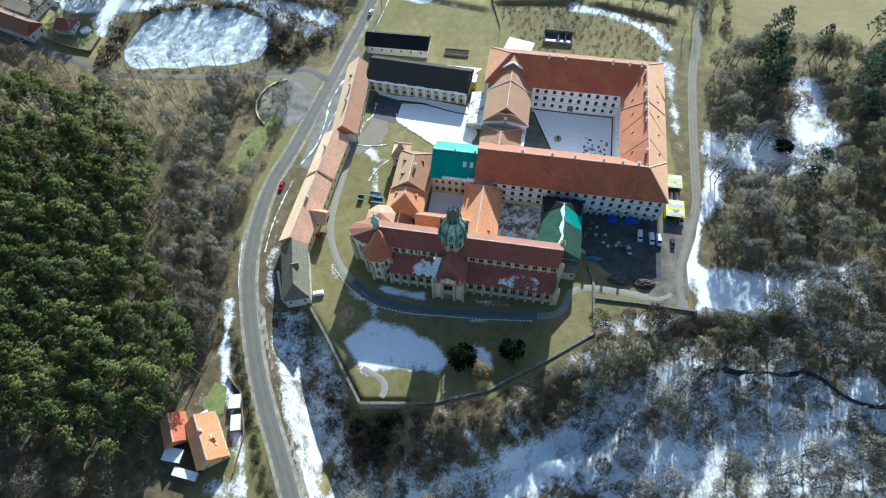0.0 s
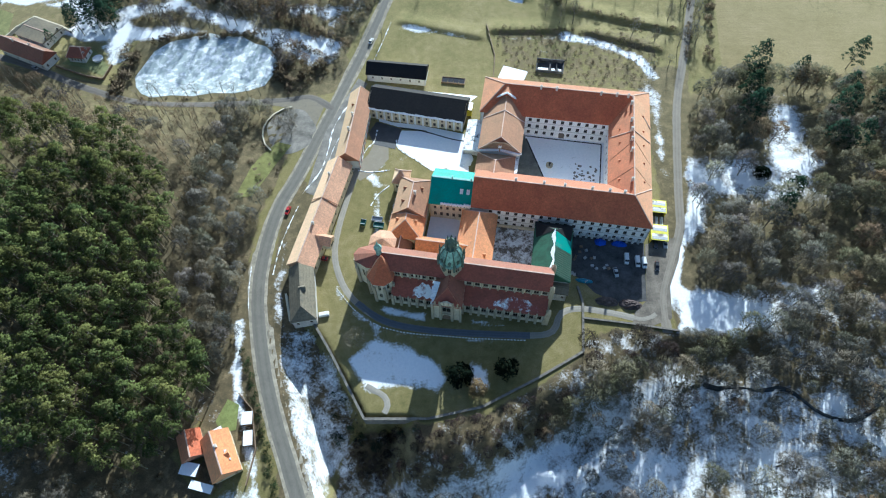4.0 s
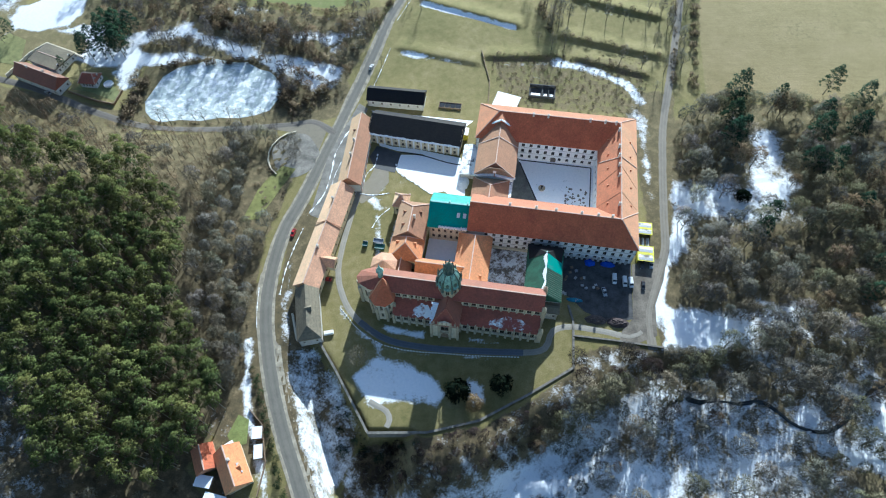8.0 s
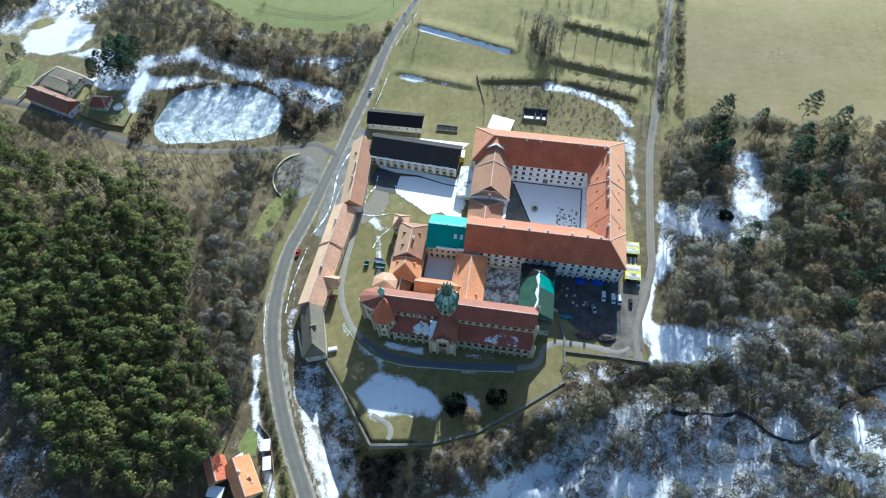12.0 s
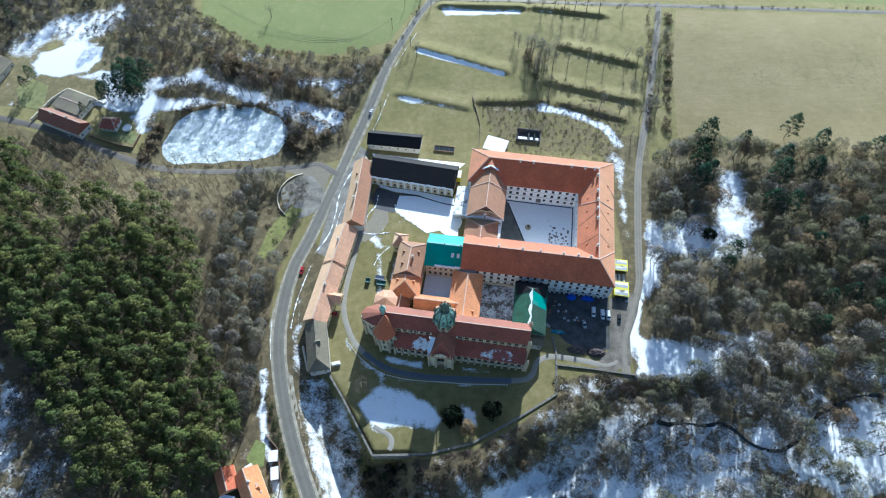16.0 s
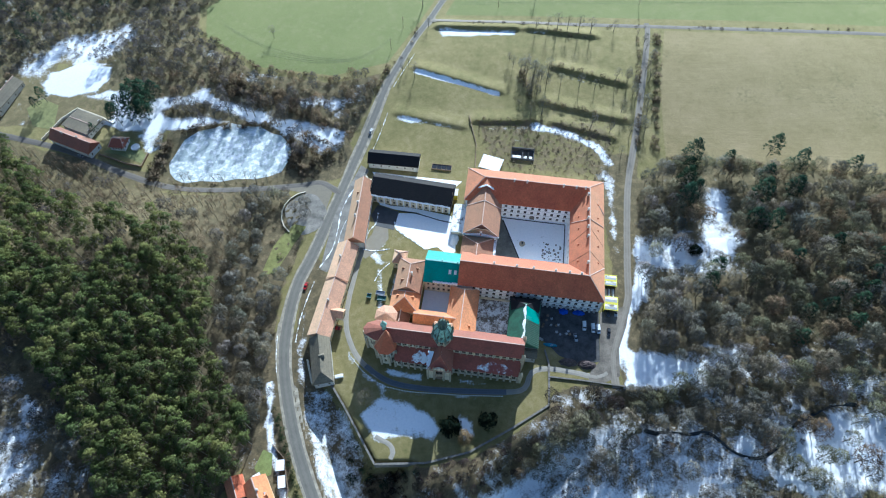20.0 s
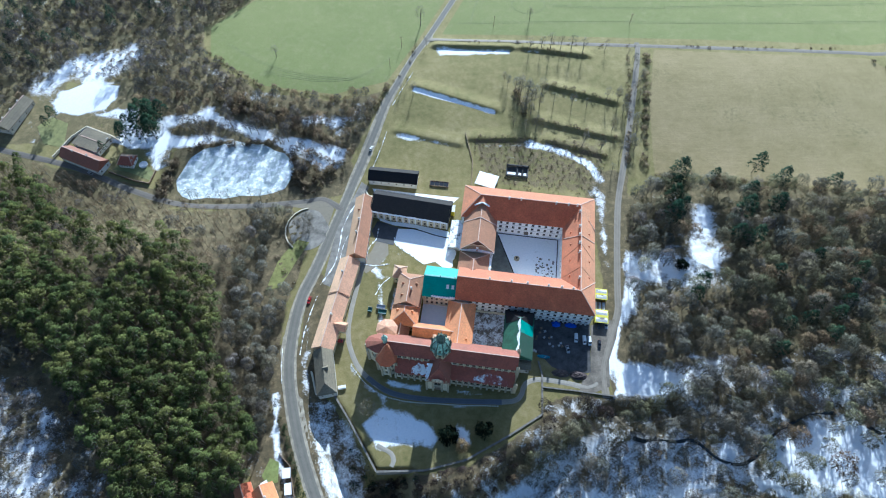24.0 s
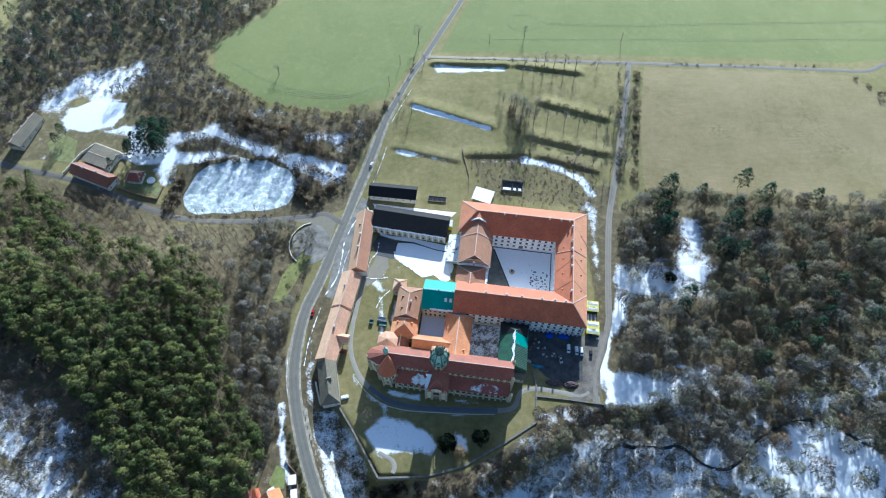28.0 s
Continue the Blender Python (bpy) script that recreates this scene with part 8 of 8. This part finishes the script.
h1, r, rf = small_house("farmhouse", "white farmhouse with red tiled roof beside the lane", -223.5, 246.0, 30, 9.5, 4.6, 9.0, -25, M_WHITE, M_TILE_CHURCH)
chimney(rf, 5, 0.5, 8.6, 1.4)
chimney(rf, -6, -0.5, 8.6, 1.4)
# roofed block added in place of the farm's walled grey yard
h2, r, rf = small_house("yard_block", "flat grey roofed block standing for the walled yard behind the farmhouse", -222.5, 261, 20, 14, 3.8, 4.2, -25, M_WHITE, M_OLIVE_ROOF)
h3, r, rf = small_house("small_house", "small house with dark red roof by the frozen pond", -196.5, 245.0, 9, 8, 3.6, 6.8, -8, M_WHITE, M_TILE_CHURCH, (0.5, 0.5))
h4, r, rf = small_house("long_house", "long low house with brown-grey roof", -279.0, 284.0, 27, 10, 4.0, 7.4, 75, M_GREY_PL, M_OLIVE_ROOF)
for x_ in (-8, 0, 8):
    chimney(rf, x_, 0.3, 7.0, 1.2)
wall_line("garden_wall", [(-246, 250), (-238, 266), (-230, 274), (-212, 266), (-206, 262)], 0.4, 1.6, 0.6, M_GREY_PL, "grey yard wall of the farmhouse")
wall_line("garden_wall", [(-208, 238), (-190, 230.5), (-180, 228), (-178, 238)], 0.3, 1.3, 0.5, M_WOOD, "dark garden fence beside the lane", M_WOOD)
pool, = [base("pool", -187, 243, gz(-187, 243), 0, "small round garden pool with pale cover", "pool")]
b = bmesh.new()
lathe(b, [(2.6, 0), (2.6, 0.9), (2.7, 0.95), (2.4, 0.95), (2.3, 0.85)], 20)
part("wall", b, M_WHITE_PAINT, pool)
flat("garden", [(-256, 262), (-264, 276), (-256, 284), (-244, 278), (-242, 258)], simple("garden_turf", (0.24, 0.24, 0.09), 0.95, 0.3, 0.3, 3.0), "garden lawn of the long house", "grass", 0.10)
flat("garden", [(-206, 240), (-196, 238), (-181, 231), (-179.5, 237), (-190, 249), (-196, 252)], simple("garden_turf_two", (0.22, 0.23, 0.09), 0.95, 0.3, 0.3, 3.0), "garden lawn beside the small house", "grass", 0.10)

# ---- poles ----
for x, y in ((75, 374), (47, 366), (150, 366), (-30, 322), (-22, 345)):
    ob = base("utility_pole", x, y, gz(x, y), 0, "thin wooden utility pole in the field", "pole", "utility poles")
    b = bmesh.new()
    lathe(b, [(0.16, -0.5), (0.12, 9.0)], 6)
    part("post", b, M_WOOD, ob)
    b = bmesh.new()
    box(b, -0.9, -0.06, 8.3, 0.9, 0.06, 8.42)
    part("crossarm", b, M_WOOD, ob)

# ---- tramlines in the green fields ----
M_TRAM = simple("wheel_track_soil", (0.19, 0.21, 0.085), 0.95, 0.3, 0.5, 3.0)
circle = [(76 + 13 * math.cos(a), 391 + 10 * math.sin(a)) for a in [2 * math.pi * k / 20 for k in range(21)]]
for off in (-0.9, 0.9):
    for line in (circle, [(20, 371 + off), (120, 369 + off), (240, 365 + off), (400, 362 + off)], [(92, 390 + off), (150, 385 + off), (260, 385 + off), (400, 384 + off)], [(30, 372 + off), (36, 395 + off), (48, 420 + off), (80, 470 + off)], [(-120, 322 + off), (-80, 312 + off), (-50, 316 + off), (-30, 334 + off)], [(-150, 352 + off), (-120, 330 + off), (-92, 318 + off), (-56, 312 + off)]):
        strip("wheel_track", [(x, y + (off if line is circle else 0)) for x, y in line], 0.55, M_TRAM, "faint wheel track pressed into the young crop", "track", 0.05)

# ---- cold frame behind the stables ----
ob = base("cold_frame", 2.0, 222.6, gz(2.0, 222.6), -9, "long low cold frame of weathered boards in the grass", "cold frame")
for x0, y0, x1, y1 in ((-6, -2, 6, -1.8), (-6, 1.8, 6, 2), (-6, -1.8, -5.8, 1.8), (5.8, -1.8, 6, 1.8)):
    b = bmesh.new()
    box(b, x0, y0, -0.2, x1, y1, 0.9)
    part("board", b, M_WOOD, ob)
for k in range(4):
    b = bmesh.new()
    box(b, -5.7 + 2.9 * k, -1.75, 0.5, -3.0 + 2.9 * k, 1.75, 0.58)
    part("pane", b, M_GLASS, ob)

# ---- dry strip behind the convent: a snowed-over shed roof and an open cellar ruin ----
ob = base("snowy_shed", 32, 224, gz(32, 224), 0, "low lean-to shed under smooth snow in the dry grass", "shed")
b = bmesh.new()
box(b, -5.6, -4.6, 0, 5.8, 4.4, 1.6, pose(0, 0, 0, 0, 0, -22))
part("wall", b, M_WOOD, ob)
b = bmesh.new()
box(b, -6.4, -5.2, 1.6, 6.6, 5.2, 1.78, pose(0, 0, 0, 2, 0, -22))
part("roof", b, M_METAL, ob)
b = bmesh.new()
box(b, -6.2, -5.0, 1.80, 6.4, 5.0, 2.05, pose(0, 0, 0, 2, 0, -22))
part("snow_cover", b, M_SNOW, ob, "smooth unbroken snow")
ob = base("ruin", 52, 231, gz(52, 231), -9, "roofless dark cellar ruin with snow on its floor", "ruin")
for x0, y0, x1, y1 in ((-7, -4, 7, -3.5), (-7, 3.5, 7, 4), (-7, -3.5, -6.5, 3.5), (6.5, -3.5, 7, 3.5), (-0.3, -3.5, 0.3, 3.5), (3.2, -3.5, 3.6, 3.5)):
    b = bmesh.new()
    box(b, x0, y0, -0.5, x1, y1, 2.3 if y1 > 3.9 else 1.3)
    part("wall", b, M_YARD, ob)
for x0, x1 in ((-6.5, -0.3), (0.3, 3.2), (3.6, 6.5)):
    b = bmesh.new()
    box(b, x0, -3.5, -0.4, x1, 3.5, 0.16)
    part("floor", b, M_YARD, ob, "dark wet cellar floor")
    b = bmesh.new()
    box(b, x0 + 0.5, -3.2, 0.16, x1 - 0.6, -0.8, 0.3)
    part("snow_patch", b, M_SNOW, ob, "drift of snow")
